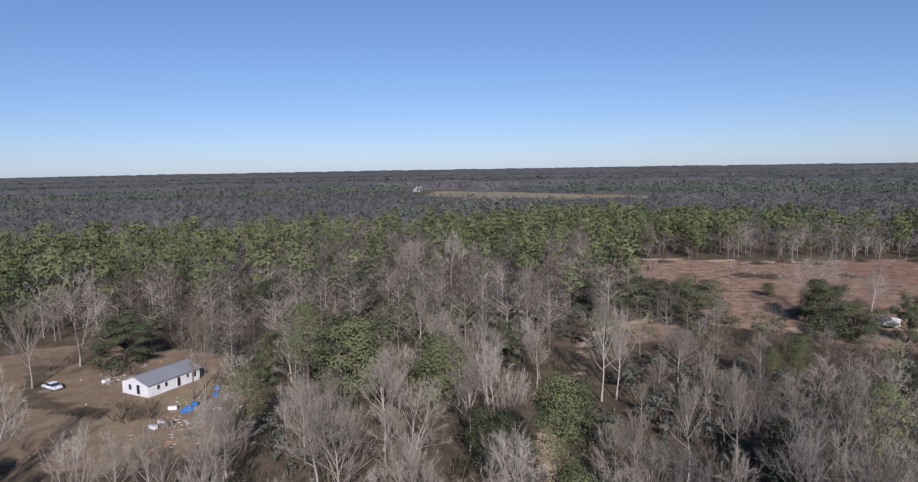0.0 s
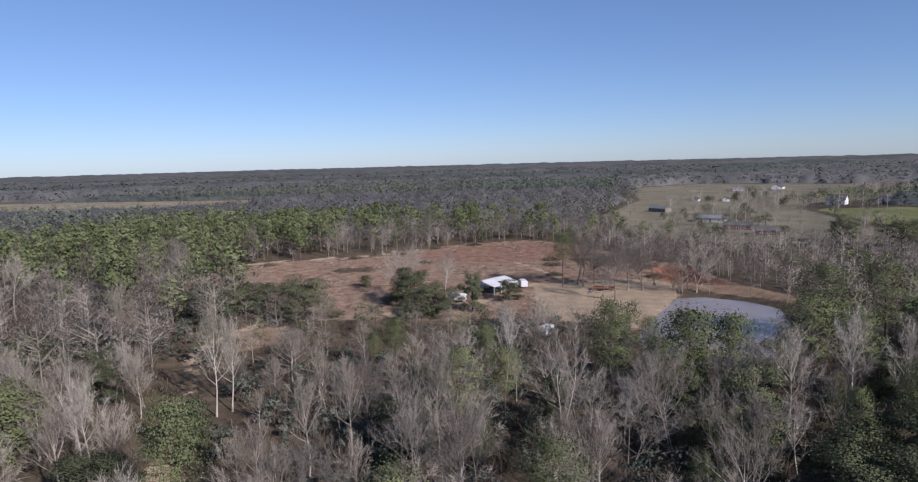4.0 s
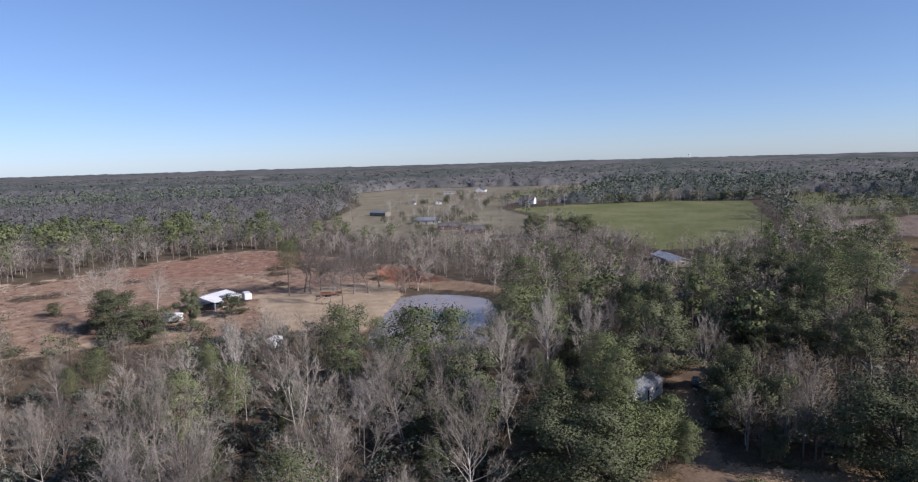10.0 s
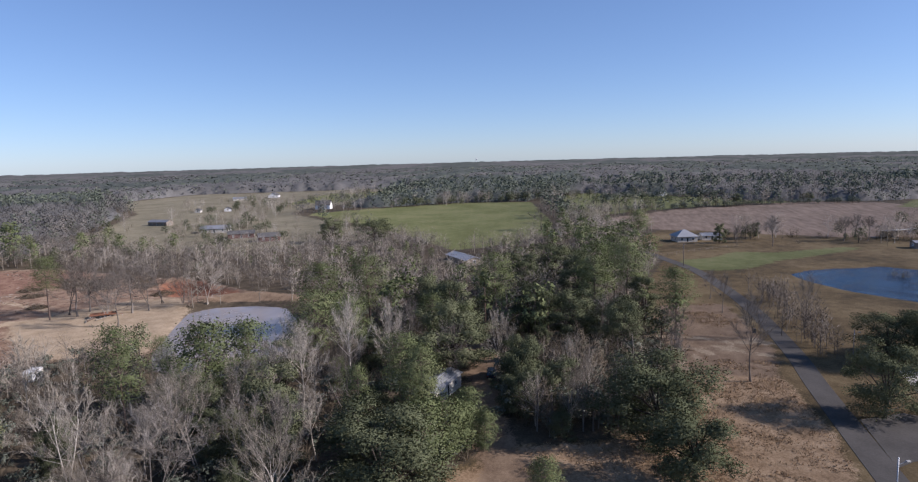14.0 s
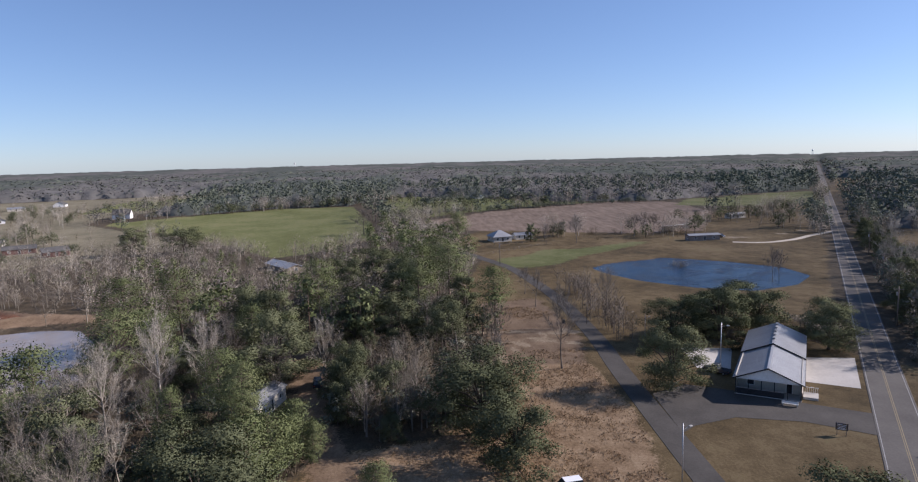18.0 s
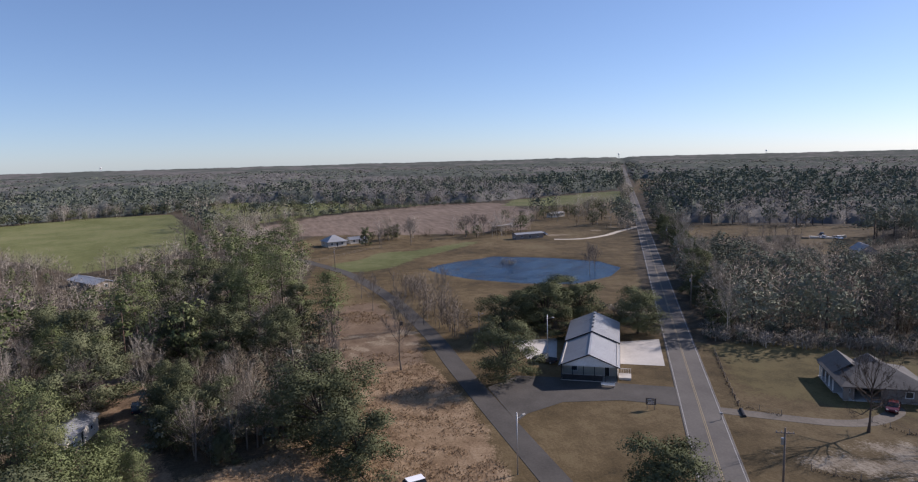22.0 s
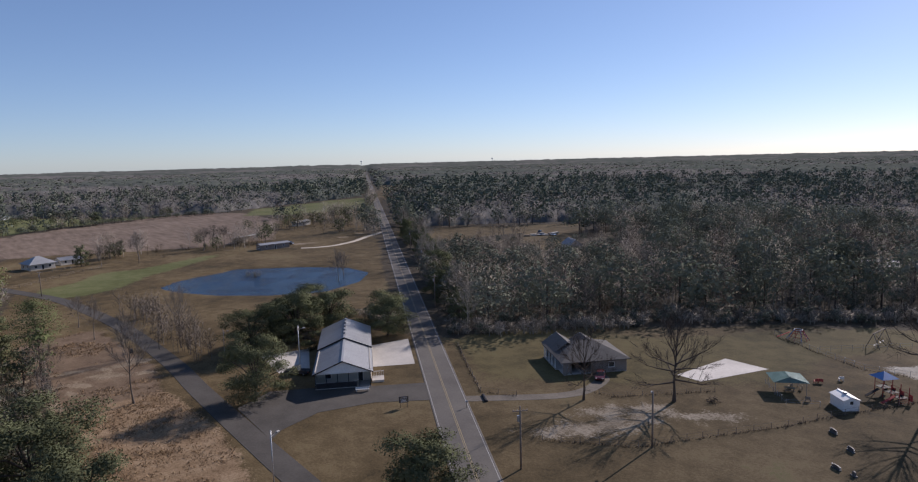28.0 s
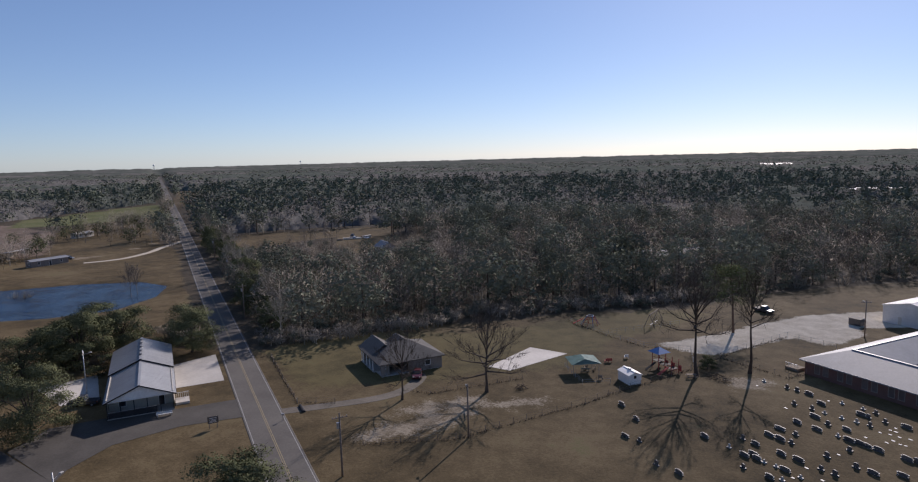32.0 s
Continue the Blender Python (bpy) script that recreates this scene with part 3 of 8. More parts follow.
strip("road", road_line(-330, 1900, 0, 60), 6.7, 0.07, M["asphalt"], "straight two-lane road of pale worn asphalt", "road")
for off in (3.05, -3.05):
    strip("edge_line", road_line(-330, 900, off, 40), 0.12, 0.076, M["line_white"], "worn white edge line of the road", "road marking", 0.004)
for off in (0.13, -0.13):
    strip("centre_line", road_line(-330, 900, off, 40), 0.11, 0.076, M["line_yellow"], "double yellow centre line of the road", "road marking", 0.004)
strip("gravel_drive", curve([(303, -147), (299, -156), (299, -165), (306, -180), (317, -194), (325, -206), (331, -215)]), 3.2, 0.06, M["gravel"], "pale gravel drive curving up to the mobile home", "driveway")
strip("side_road", curve(SIDE_ROAD), 4.2, 0.05, M["asphalt_dark"], "narrow dark asphalt lane curving past the hall", "road")
flat("parking_lot", [(95, -39), (112, -40), (116, -48), (112, -55), (104.5, -64.5), (98.5, -73.5), (90.5, -68.5), (97, -60), (100, -50), (97.5, -42)], 0.045, M["asphalt_dark"],
     "dark asphalt forecourt of the metal hall", "pavement")
flat("concrete_pad", [(128.7, -78.3), (127, -88.6), (110, -78.3), (114.7, -70.5)], 0.05, M["concrete"], "pale concrete apron beside the metal hall", "pavement")
flat("concrete_pad", [(139, -56), (137, -67), (123, -60), (125, -54)], 0.05, M["concrete"], "pale concrete apron behind the metal hall", "pavement")
flat("sports_slab", [(67.5, -111.7), (66, -128), (56.7, -127.6), (62.2, -111.6)], 0.05, M["concrete"], "bright concrete slab in the dry grass", "pavement")

# ---- trees ----
class Soup:
    """Collects triangles."""
    def __init__(self):
        self.v, self.f, self.nv, self.n = [], [], [], 0

    def add(self, v, f, nv=None):
        self.v.append(np.asarray(v, np.float32))
        self.nv.append(np.zeros((len(v), 3), np.float32) if nv is None else np.asarray(nv, np.float32))
        self.f.append(np.asarray(f, np.int32) + self.n)
        self.n += len(v)

    def arrays(self):
        return np.vstack(self.v), np.vstack(self.f), np.vstack(self.nv)


def limb(soup, pts, radii, sides):
    """A tapered, bent tube through pts."""
    pts, radii = np.asarray(pts, float), np.asarray(radii, float)
    n = len(pts)
    d = np.gradient(pts, axis=0)
    d /= np.linalg.norm(d, axis=1, keepdims=True) + 1e-9
    ref = np.where(np.abs(d[:, 2:3]) > 0.9, [[1.0, 0, 0]], [[0, 0, 1.0]])
    a = np.cross(d, ref)
    a /= np.linalg.norm(a, axis=1, keepdims=True) + 1e-9
    b = np.cross(d, a)
    th = np.arange(sides) * 2 * np.pi / sides
    ring = a[:, None] * np.cos(th)[None, :, None] + b[:, None] * np.sin(th)[None, :, None]
    v = (pts[:, None] + ring * radii[:, None, None]).reshape(-1, 3)
    i, k = np.meshgrid(np.arange(n - 1), np.arange(sides), indexing="ij")
    p, q = i * sides + k, i * sides + (k + 1) % sides
    p, q = p.ravel(), q.ravel()
    soup.add(v, np.vstack([np.c_[p, q, q + sides], np.c_[p, q + sides, p + sides]]))


def slivers(soup, base, way, width, rng, out=None):
    """Thin twigs: one long triangle each, laid round the crown where its outward way is given."""
    base, way = np.asarray(base, float), np.asarray(way, float)
    n = len(base)
    side = np.cross(way, rng.normal(size=(n, 3)) if out is None else out + rng.normal(size=(n, 3)) * 0.3)
    side /= np.linalg.norm(side, axis=1, keepdims=True) + 1e-9
    w = np.broadcast_to(np.asarray(width, float).reshape(-1, 1), (n, 1))
    v = np.stack([base - side * w / 2, base + side * w / 2, base + way], 1).reshape(-1, 3)
    soup.add(v, np.arange(3 * n).reshape(-1, 3), None if out is None else np.repeat(out, 3, 0))


def leaf_bits(soup, centres, size, rng, out=None, tilt=0.3):
    """Loose three-cornered leaf or needle sprays round the centres, shaded along the clump's outward way."""
    n = len(centres)
    a = rng.normal(size=(n, 3))
    a /= np.linalg.norm(a, axis=1, keepdims=True)
    b = np.cross(a, rng.normal(size=(n, 3)))
    b /= np.linalg.norm(b, axis=1, keepdims=True) + 1e-9
    if out is not None:
        out = unit(out + rng.normal(size=(n, 3)) * 0.16)
        a = unit(np.cross(out, a) + out * rng.normal(size=(n, 1)) * tilt)
        b = unit(np.cross(out, a) + out * rng.normal(size=(n, 1)) * tilt)
        b = np.where((np.cross(a, b) * out).sum(1, keepdims=True) < 0, -b, b)
    s = size * rng.uniform(0.6, 1.35, (n, 1))
    v = np.stack([centres - a * s * 0.6, centres + a * s * 0.6 + b * s * 0.15, centres + b * s * 0.75], 1).reshape(-1, 3)
    soup.add(v, np.arange(3 * n).reshape(-1, 3), None if out is None else np.repeat(out, 3, 0))


def unit(v):
    return v / (np.linalg.norm(v, axis=-1, keepdims=True) + 1e-9)


def bare_tree(rng, h, spread, limbs=13, branches=10, twigs=14, low=0.4, twig_w=0.042, forks=1, thick=1.0, rise=0.0):
    """A leafless broadleaf tree with a domed crown: trunk and limbs in one mesh, branches and twigs in the other."""
    wood, crown = Soup(), Soup()
    r = 0.0125 * h / forks ** 0.5 * thick ** 0.7
    for k in range(forks):
        lean = rng.normal(size=2) * (0.03 if forks == 1 else 0.14)
        z = np.linspace(0, 1, 6)
        top = h * 0.62
        pts = np.c_[lean[0] * h * z ** 1.3 + 0.012 * h * np.sin(z * 5 + rng.uniform(0, 6)), lean[1] * h * z ** 1.3 + 0.012 * h * np.sin(z * 4 + rng.uniform(0, 6)), z * top]
        pts[0, :2] = rng.normal(size=2) * 0.02 * h * (forks > 1)
        limb(wood, pts, r * (1 - 0.72 * z) + 0.015 + r * 0.5 * np.exp(-z * 25), 6)
        n = max(4, limbs // forks)
        heart = np.array([pts[-1, 0] * 0.8, pts[-1, 1] * 0.8, h * (0.62 * low + 0.08)])
        for i in range(n):
            u = (i + 0.5) / n
            f = low + (0.97 - low) * u ** 0.8
            p0 = np.array([np.interp(f, z, pts[:, c]) for c in range(3)])
            ang = i * 2.4 + rng.uniform(-0.45, 0.45)
            elev = radians(-4 + rise + (86 - rise) * u ** 1.1 + rng.uniform(-8, 8))
            reach = np.array([math.cos(ang) * math.cos(elev) * spread / forks ** 0.35, math.sin(ang) * math.cos(elev) * spread / forks ** 0.35, math.sin(elev) * (h - heart[2])])
            tip = heart + reach * rng.uniform(0.8, 1.02)
            way = tip - p0
            ln = float(np.linalg.norm(way))
            mid = p0 + way * 0.5 + np.array([0, 0, -0.07 * ln * (1 - u)]) + rng.normal(size=3) * 0.045 * ln
            lp = np.array([p0, p0 + (mid - p0) * 0.55, mid, mid + (tip - mid) * 0.55 + rng.normal(size=3) * 0.03 * ln, tip])
            r0 = max(0.05, r * 0.46 * (1 - 0.35 * u)) * thick
            limb(wood, lp, [r0, r0 * 0.8, r0 * 0.6, r0 * 0.36, r0 * 0.1], 4)
            for j in range(branches):
                g = 0.3 + 0.7 * (j + rng.uniform(0, 1)) / branches
                q0 = np.array([np.interp(g, [0, 0.28, 0.5, 0.78, 1], lp[:, c]) for c in range(3)])
                d = unit(unit(q0 - heart + np.array([0, 0, 0.1 * h])) * 0.75 + unit(way) * 0.45 + rng.normal(size=3) * 0.5 + np.array([0, 0, 0.18 + rise * 0.004]))
                bl = spread * rng.uniform(0.28, 0.52) * (1.15 - 0.55 * g) + 0.4
                bp = np.array([q0, q0 + d * bl * 0.5 + rng.normal(size=3) * 0.07 * bl, q0 + d * bl + np.array([0, 0, 0.08 * bl])])
                slivers(crown, bp[:2], np.diff(bp, axis=0) * 1.3, [r0 * 0.62, r0 * 0.36], rng)
                t = rng.uniform(0.25, 1.0, twigs)
                tb = q0 + (bp[2] - q0) * t[:, None]
                tw = unit(d + rng.normal(size=(twigs, 3)) * 0.62 + np.array([0, 0, 0.15])) * rng.uniform(0.5, 1.35, (twigs, 1)) * (0.4 + 0.05 * h)
                slivers(crown, tb, tw, twig_w, rng)
    return wood.arrays(), crown.arrays()


def pine(rng, h, spread, clumps=62, bits=15, low=0.45, size=0.5):
    wood, crown = Soup(), Soup()
    z = np.linspace(0, 1, 5)
    lean = rng.normal(size=2) * 0.02 * h
    pts = np.c_[lean[0] * z, lean[1] * z, z * h * 0.97]
    limb(wood, pts, 0.0115 * h * (1 - 0.88 * z) + 0.015, 6)
    cs, ns = [], []
    for i in range(clumps):
        f = low + (1 - low) * ((i + rng.uniform(0, 1)) / clumps) ** 0.9
        ang = i * 2.39996 + rng.uniform(-0.4, 0.4)
        u = (f - low) / (1 - low)
        reach = spread * (0.35 + 0.75 * math.sin(min(u * 2.4 + 0.5, 3.0))) * rng.uniform(0.35, 1.1)
        p0 = np.array([lean[0] * f, lean[1] * f, f * h * 0.96])
        p1 = p0 + np.array([math.cos(ang) * reach, math.sin(ang) * reach, reach * rng.uniform(0.0, 0.35) + 0.2])
        limb(wood, [p0, p1], [0.05, 0.012], 3)
        off = rng.normal(size=(bits, 3))
        cs.append(p1 + off * np.array([0.62, 0.62, 0.34]) * (0.55 + 0.04 * h))
        ns.append(off * 0.45 + np.array([math.cos(ang), math.sin(ang), 0.5]))
    off = rng.normal(size=(bits, 3))
    cs.append(np.array([lean[0], lean[1], h * 0.97]) + off * 0.5)
    ns.append(off * 0.4 + np.array([0, 0, 1.0]))
    leaf_bits(crown, np.vstack(cs), size, rng, unit(np.vstack(ns)), 0.55)
    return wood.arrays(), crown.arrays()


def evergreen(rng, h, spread, puffs=63, bits=340, low=0.05, size=0.195):
    """A broadleaf evergreen: limbs that end in lobes of leaf clumps, with gaps between them."""
    wood, crown = Soup(), Soup()
    trunk_h = h * rng.uniform(0.28, 0.38)
    limb(wood, [(0, 0, 0), (0.02 * h, 0, trunk_h * 0.5), (0, 0.03 * h, trunk_h), (0.03 * h, 0, h * 0.8)], [0.024 * h, 0.018 * h, 0.014 * h, 0.02], 6)
    cs, ns = [], []
    lobes = max(4, puffs // 4)
    for i in range(lobes):
        u = (i + rng.uniform(0.1, 0.9)) / lobes
        ang = i * 2.39996 + rng.uniform(-0.5, 0.5)
        zc = h * (low + 0.04 + (0.88 - low) * u)
        prof = math.sqrt(max(0.03, 1 - ((u - 0.34) / 0.70) ** 2)) if u > 0.34 else 0.86 + 0.14 * u / 0.34
        rr = spread * prof * rng.uniform(0.18, 0.8) ** 0.7
        c = np.array([math.cos(ang) * rr, math.sin(ang) * rr, zc])
        limb(wood, [(0, 0, min(trunk_h, zc * 0.6)), c * np.array([0.5, 0.5, 0.8]), c], [0.010 * h, 0.007 * h, 0.02], 4)
        for j in range(max(1, puffs // lobes)):
            q = c + rng.normal(size=3) * np.array([0.17, 0.17, 0.12]) * spread
            q[2] = max(q[2], 0.5)
            p = unit(rng.normal(size=(bits, 3))) * (rng.uniform(0.1, 1, (bits, 1)) ** 0.5) * np.array([1.0, 1.0, 0.62]) * (0.205 * spread + 0.42) * rng.uniform(0.75, 1.2)
            cs.append(q + p)
            ns.append(unit(p) * 0.8 + unit(q - np.array([0, 0, h * 0.35])) * 0.5)
    leaf_bits(crown, np.vstack(cs), size, rng, unit(np.vstack(ns)), 0.55)
    return wood.arrays(), crown.arrays()


def shrub(rng, h, spread, n=32):
    wood, crown = Soup(), Soup()
    ang, out = rng.uniform(0, 6.283, n), rng.uniform(0.1, 1, n)
    base = np.c_[np.cos(ang) * out * 0.35 * spread, np.sin(ang) * out * 0.35 * spread, np.zeros(n)]
    way = np.c_[np.cos(ang) * out * 0.65 * spread, np.sin(ang) * out * 0.65 * spread, h * rng.uniform(0.5, 1.0, n)]
    slivers(wood, base, way, 0.07, rng)
    k = n * 3
    p = rng.integers(0, n, k)
    t = rng.uniform(0.3, 0.95, (k, 1))
    tw = unit(way[p] + rng.normal(size=(k, 3)) * h * 0.4) * rng.uniform(0.3, 0.8, (k, 1)) * h * 0.4
    slivers(crown, base[p] + way[p] * t, tw, 0.06, rng)
    return wood.arrays(), crown.arrays()


RNG = np.random.default_rng(7)
# each model is 1.0 times its natural size; copies are scaled
MODELS = {
    "bare": [bare_tree(RNG, 18, 6.8, 16, 10, 17, 0.34, 0.04, 1, 0.78, 14), bare_tree(RNG, 19, 6.0, 15, 10, 17, 0.44, 0.04, 1, 0.75, 18), bare_tree(RNG, 17, 7.4, 16, 10, 17, 0.3, 0.04, 2, 0.8, 12),
             bare_tree(RNG, 20, 5.2, 14, 10, 17, 0.52, 0.04, 1, 0.75, 18), bare_tree(RNG, 16, 7.0, 15, 10, 17, 0.26, 0.04, 3, 0.8, 14), bare_tree(RNG, 18, 4.6, 13, 10, 17, 0.44, 0.04, 1, 0.75, 20)],
    "pine": [pine(RNG, 20, 3.8, 66, 80, 0.45, 0.25), pine(RNG, 18, 3.6, 66, 80, 0.3, 0.25), pine(RNG, 21, 4.2, 68, 80, 0.48, 0.25), pine(RNG, 9, 2.5, 70, 90, 0.06, 0.2)],
    "evergreen": [evergreen(RNG, 12, 5.6, 66), evergreen(RNG, 13, 4.6), evergreen(RNG, 9, 4.8, 54, 300), evergreen(RNG, 14, 4.2, 60, 300, 0.08)],
    "shrub": [shrub(RNG, 3.2, 2.6), shrub(RNG, 2.4, 2.2), shrub(RNG, 4.2, 2.4)],
}
NATURAL = {"bare": [18, 19, 17, 20, 16, 18], "pine": [20, 18, 21, 9], "evergreen": [12, 13, 9, 14], "shrub": [3.2, 2.4, 4.2]}
SKIN = {"bare": ("bark", "twig"), "pine": ("pine_bark", "needles"), "evergreen": ("dark_bark", "leaves"), "shrub": ("brush", "brush")}
TREE_NAME = {"bare": "bare_tree", "pine": "pine_tree", "evergreen": "evergreen_tree", "shrub": "shrub"}
TREE_LABEL = {"bare": "leafless grey deciduous tree with fine winter twigs", "pine": "tall dark green pine with a high ragged crown",
              "evergreen": "dense olive-green broadleaf evergreen tree", "shrub": "dry brown leafless shrub among the grass"}
TREE_CAT = {"bare": "tree", "pine": "tree", "evergreen": "tree", "shrub": "bush"}
MASTER = {}
for kind, models in MODELS.items():
    for k, ((tv, tf, _), (cv, cf, cn)) in enumerate(models):
        MASTER[kind, k] = (raw_mesh(TREE_NAME[kind] + "_trunk", tv, tf, [M[SKIN[kind][0]]], smooth=True), raw_mesh(TREE_NAME[kind] + "_crown", cv, cf, [M[SKIN[kind][1]]], normals=cn if kind in ("pine", "evergreen") else None))


for k in range(len(MODELS["bare"])):
    (tv, tf, _), (cv, cf, _) = MODELS["bare"][k]
    MASTER["dull_bare", k] = (raw_mesh("dull_tree_trunk", tv, tf, [M["dull_bark"]], smooth=True), raw_mesh("dull_tree_crown", cv, cf, [M["dull_bark"]]))
LAWN_TREES = [bare_tree(RNG, 15, 7.8, 17, 10, 17, 0.36, 0.038, 1, 1.5), bare_tree(RNG, 14, 6.2, 16, 10, 13, 0.38, 0.038, 1, 1.3), bare_tree(RNG, 22, 6.4, 18, 9, 15, 0.62, 0.042, 1, 1.2), bare_tree(RNG, 25, 5.0, 15, 9, 14, 0.66, 0.042, 1, 1.0)]
# lawn trees in darkened bark, so the colour itself holds their backlit shade
for k in range(len(LAWN_TREES)):
    (tv, tf, _), (cv, cf, _) = LAWN_TREES[k]
    MASTER["dark_bare", k] = (raw_mesh("backlit_tree_trunk", tv, tf, [M["dark_bark"]], smooth=True), raw_mesh("backlit_tree_crown", cv, cf, [M["dark_bark"]]))


def plant(kind, x, y, h, k=0, wide=1.0, turn=0.0, label="", group="", dark=False, dull=False):
    """One tree as an object with its trunk and its crown."""
    s = h / ((15, 14, 22, 25)[k] if dark else NATURAL[kind][k])
    e = new(TREE_NAME[kind])
    e.empty_display_size = 0.5
    e.matrix_world = Matrix.Translation((x, y, float(height_at([(x, y)])[0]) - 0.05)) @ Matrix.Rotation(turn, 4, "Z") @ Matrix.Diagonal((s * wide, s * wide, s, 1))
    for name, me in zip(("trunk", "crown"), MASTER["dark_" + kind if dark else "dull_" + kind if dull else kind, k]):
        new(name, me).parent = e
    return tagged(e, label or TREE_LABEL[kind], TREE_CAT[kind], group)


def scatter_mesh(name, templates, xs, ys, ss, wide, mats, label, category):
    """Many trees joined in one mesh. templates: lists of (verts, faces, material index)."""
    rng = np.random.default_rng(len(xs))
    V, F, I, N, T, n = [], [], [], [], [], 0
    which = rng.integers(0, len(templates), len(xs))
    zs = height_at(np.c_[xs, ys])
    for k, (tv, tf, ti, tn) in enumerate(templates):
        sel = np.where(which == k)[0]
        if not len(sel):
            continue
        th = rng.uniform(0, 6.283, len(sel))
        c, s = np.cos(th)[:, None], np.sin(th)[:, None]
        sc, w = ss[sel][:, None], (ss[sel] * wide[sel])[:, None]
        X = (tv[None, :, 0] * c - tv[None, :, 1] * s) * w + xs[sel][:, None]
        Y = (tv[None, :, 0] * s + tv[None, :, 1] * c) * w + ys[sel][:, None]
        Z = tv[None, :, 2] * sc + zs[sel][:, None]
        V.append(np.stack([X, Y, Z], -1).reshape(-1, 3))
        F.append((tf[None] + (np.arange(len(sel)) * len(tv))[:, None, None] + n).reshape(-1, 3))
        I.append(np.tile(ti, len(sel)))
        N.append(np.stack([tn[None, :, 0] * c - tn[None, :, 1] * s, tn[None, :, 0] * s + tn[None, :, 1] * c, np.broadcast_to(tn[None, :, 2], X.shape)], -1).reshape(-1, 3))
        T.append(np.repeat(rng.uniform(-0.5, 0.5, len(sel)), len(tv)))
        n += len(sel) * len(tv)
    me = raw_mesh(name, np.vstack(V), np.vstack(F), [M[k] for k in mats], np.concatenate(I), normals=np.vstack(N) if any(np.abs(t[3]).max() > 0 for t in templates) else None)
    set_attr(me, "tone", np.concatenate(T))
    set_attr(me, "joined", np.ones(n))
    return tagged(new(name, me), label, category, kind="stuff")


def both(pair):
    (tv, tf, tn), (cv, cf, cn) = pair
    return np.vstack([tv, cv]), np.vstack([tf, cf + len(tv)]), np.r_[np.zeros(len(tf), int), np.ones(len(cf), int)], np.vstack([tn, cn])


def lean_bare(rng, h, spread, n=104, w=0.125, long=2.1):
    """A far bare tree: a trunk, a few limbs and a rounded haze of twigs."""
    wood, crown = Soup(), Soup()
    limb(wood, [(0, 0, 0), (0.1, 0.1, h * 0.5), (0, 0, h * 0.8)], [0.13, 0.08, 0.02], 3)
    k = max(3, n // 9)
    ang, f = np.arange(k) * 2.4, rng.uniform(0.2, 0.6, k)
    ln = spread * rng.uniform(0.6, 0.95, k)
    base = np.c_[np.zeros(k), np.zeros(k), f * h]
    way = np.c_[np.cos(ang) * ln, np.sin(ang) * ln, ln * rng.uniform(0.6, 1.2, k)]
    way[:, 2] = np.minimum(way[:, 2], h * 0.92 - f * h)
    slivers(wood, base, way, w * 1.1, rng)
    p = unit(rng.normal(size=(n, 3))) * rng.uniform(0.35, 1, (n, 1)) ** 0.45
    lump = 1 + 0.2 * np.sin(p[:, 0:1] * 4 + 1) * np.cos(p[:, 1:2] * 5)
    c = p * lump * np.array([spread * 0.88, spread * 0.88, h * 0.36]) + np.array([0, 0, h * 0.57])
    tw = unit(p * np.array([1, 1, 0.6]) + rng.normal(size=(n, 3)) * 0.6 + np.array([0, 0, 0.35])) * rng.uniform(0.6, 1.2, (n, 1)) * long
    slivers(crown, c - tw * 0.5, tw, w, rng, unit(p * np.array([0.7, 0.7, 0.6]) + np.array([0, 0, 0.75]) + rng.normal(size=(n, 3)) * 0.25))
    return both((wood.arrays(), crown.arrays()))


def lean_pine(rng, h, spread, clumps=16, bits=7, size=0.95, low=0.36):
    wood, crown = Soup(), Soup()
    limb(wood, [(0, 0, 0), (0, 0, h * 0.9)], [0.2, 0.06], 3)
    u = np.sort(rng.uniform(0, 1, clumps))
    ang = np.arange(clumps) * 2.4 + rng.uniform(0, 6)
    r = spread * np.sin(np.clip(u * 2.3 + 0.55, 0, 2.95)) * rng.uniform(0.4, 1.0, clumps)
    c = np.c_[np.cos(ang) * r, np.sin(ang) * r, h * (low + (0.97 - low) * u)]
    off = rng.normal(size=(clumps * bits, 3))
    rad = np.repeat(np.c_[np.cos(ang), np.sin(ang), np.full(clumps, 0.5)], bits, 0)
    c = np.repeat(c, bits, 0) + off * np.array([0.8, 0.8, 0.5])
    leaf_bits(crown, c, size, rng, unit(off * 0.4 + rad))
    return both((wood.arrays(), crown.arrays()))


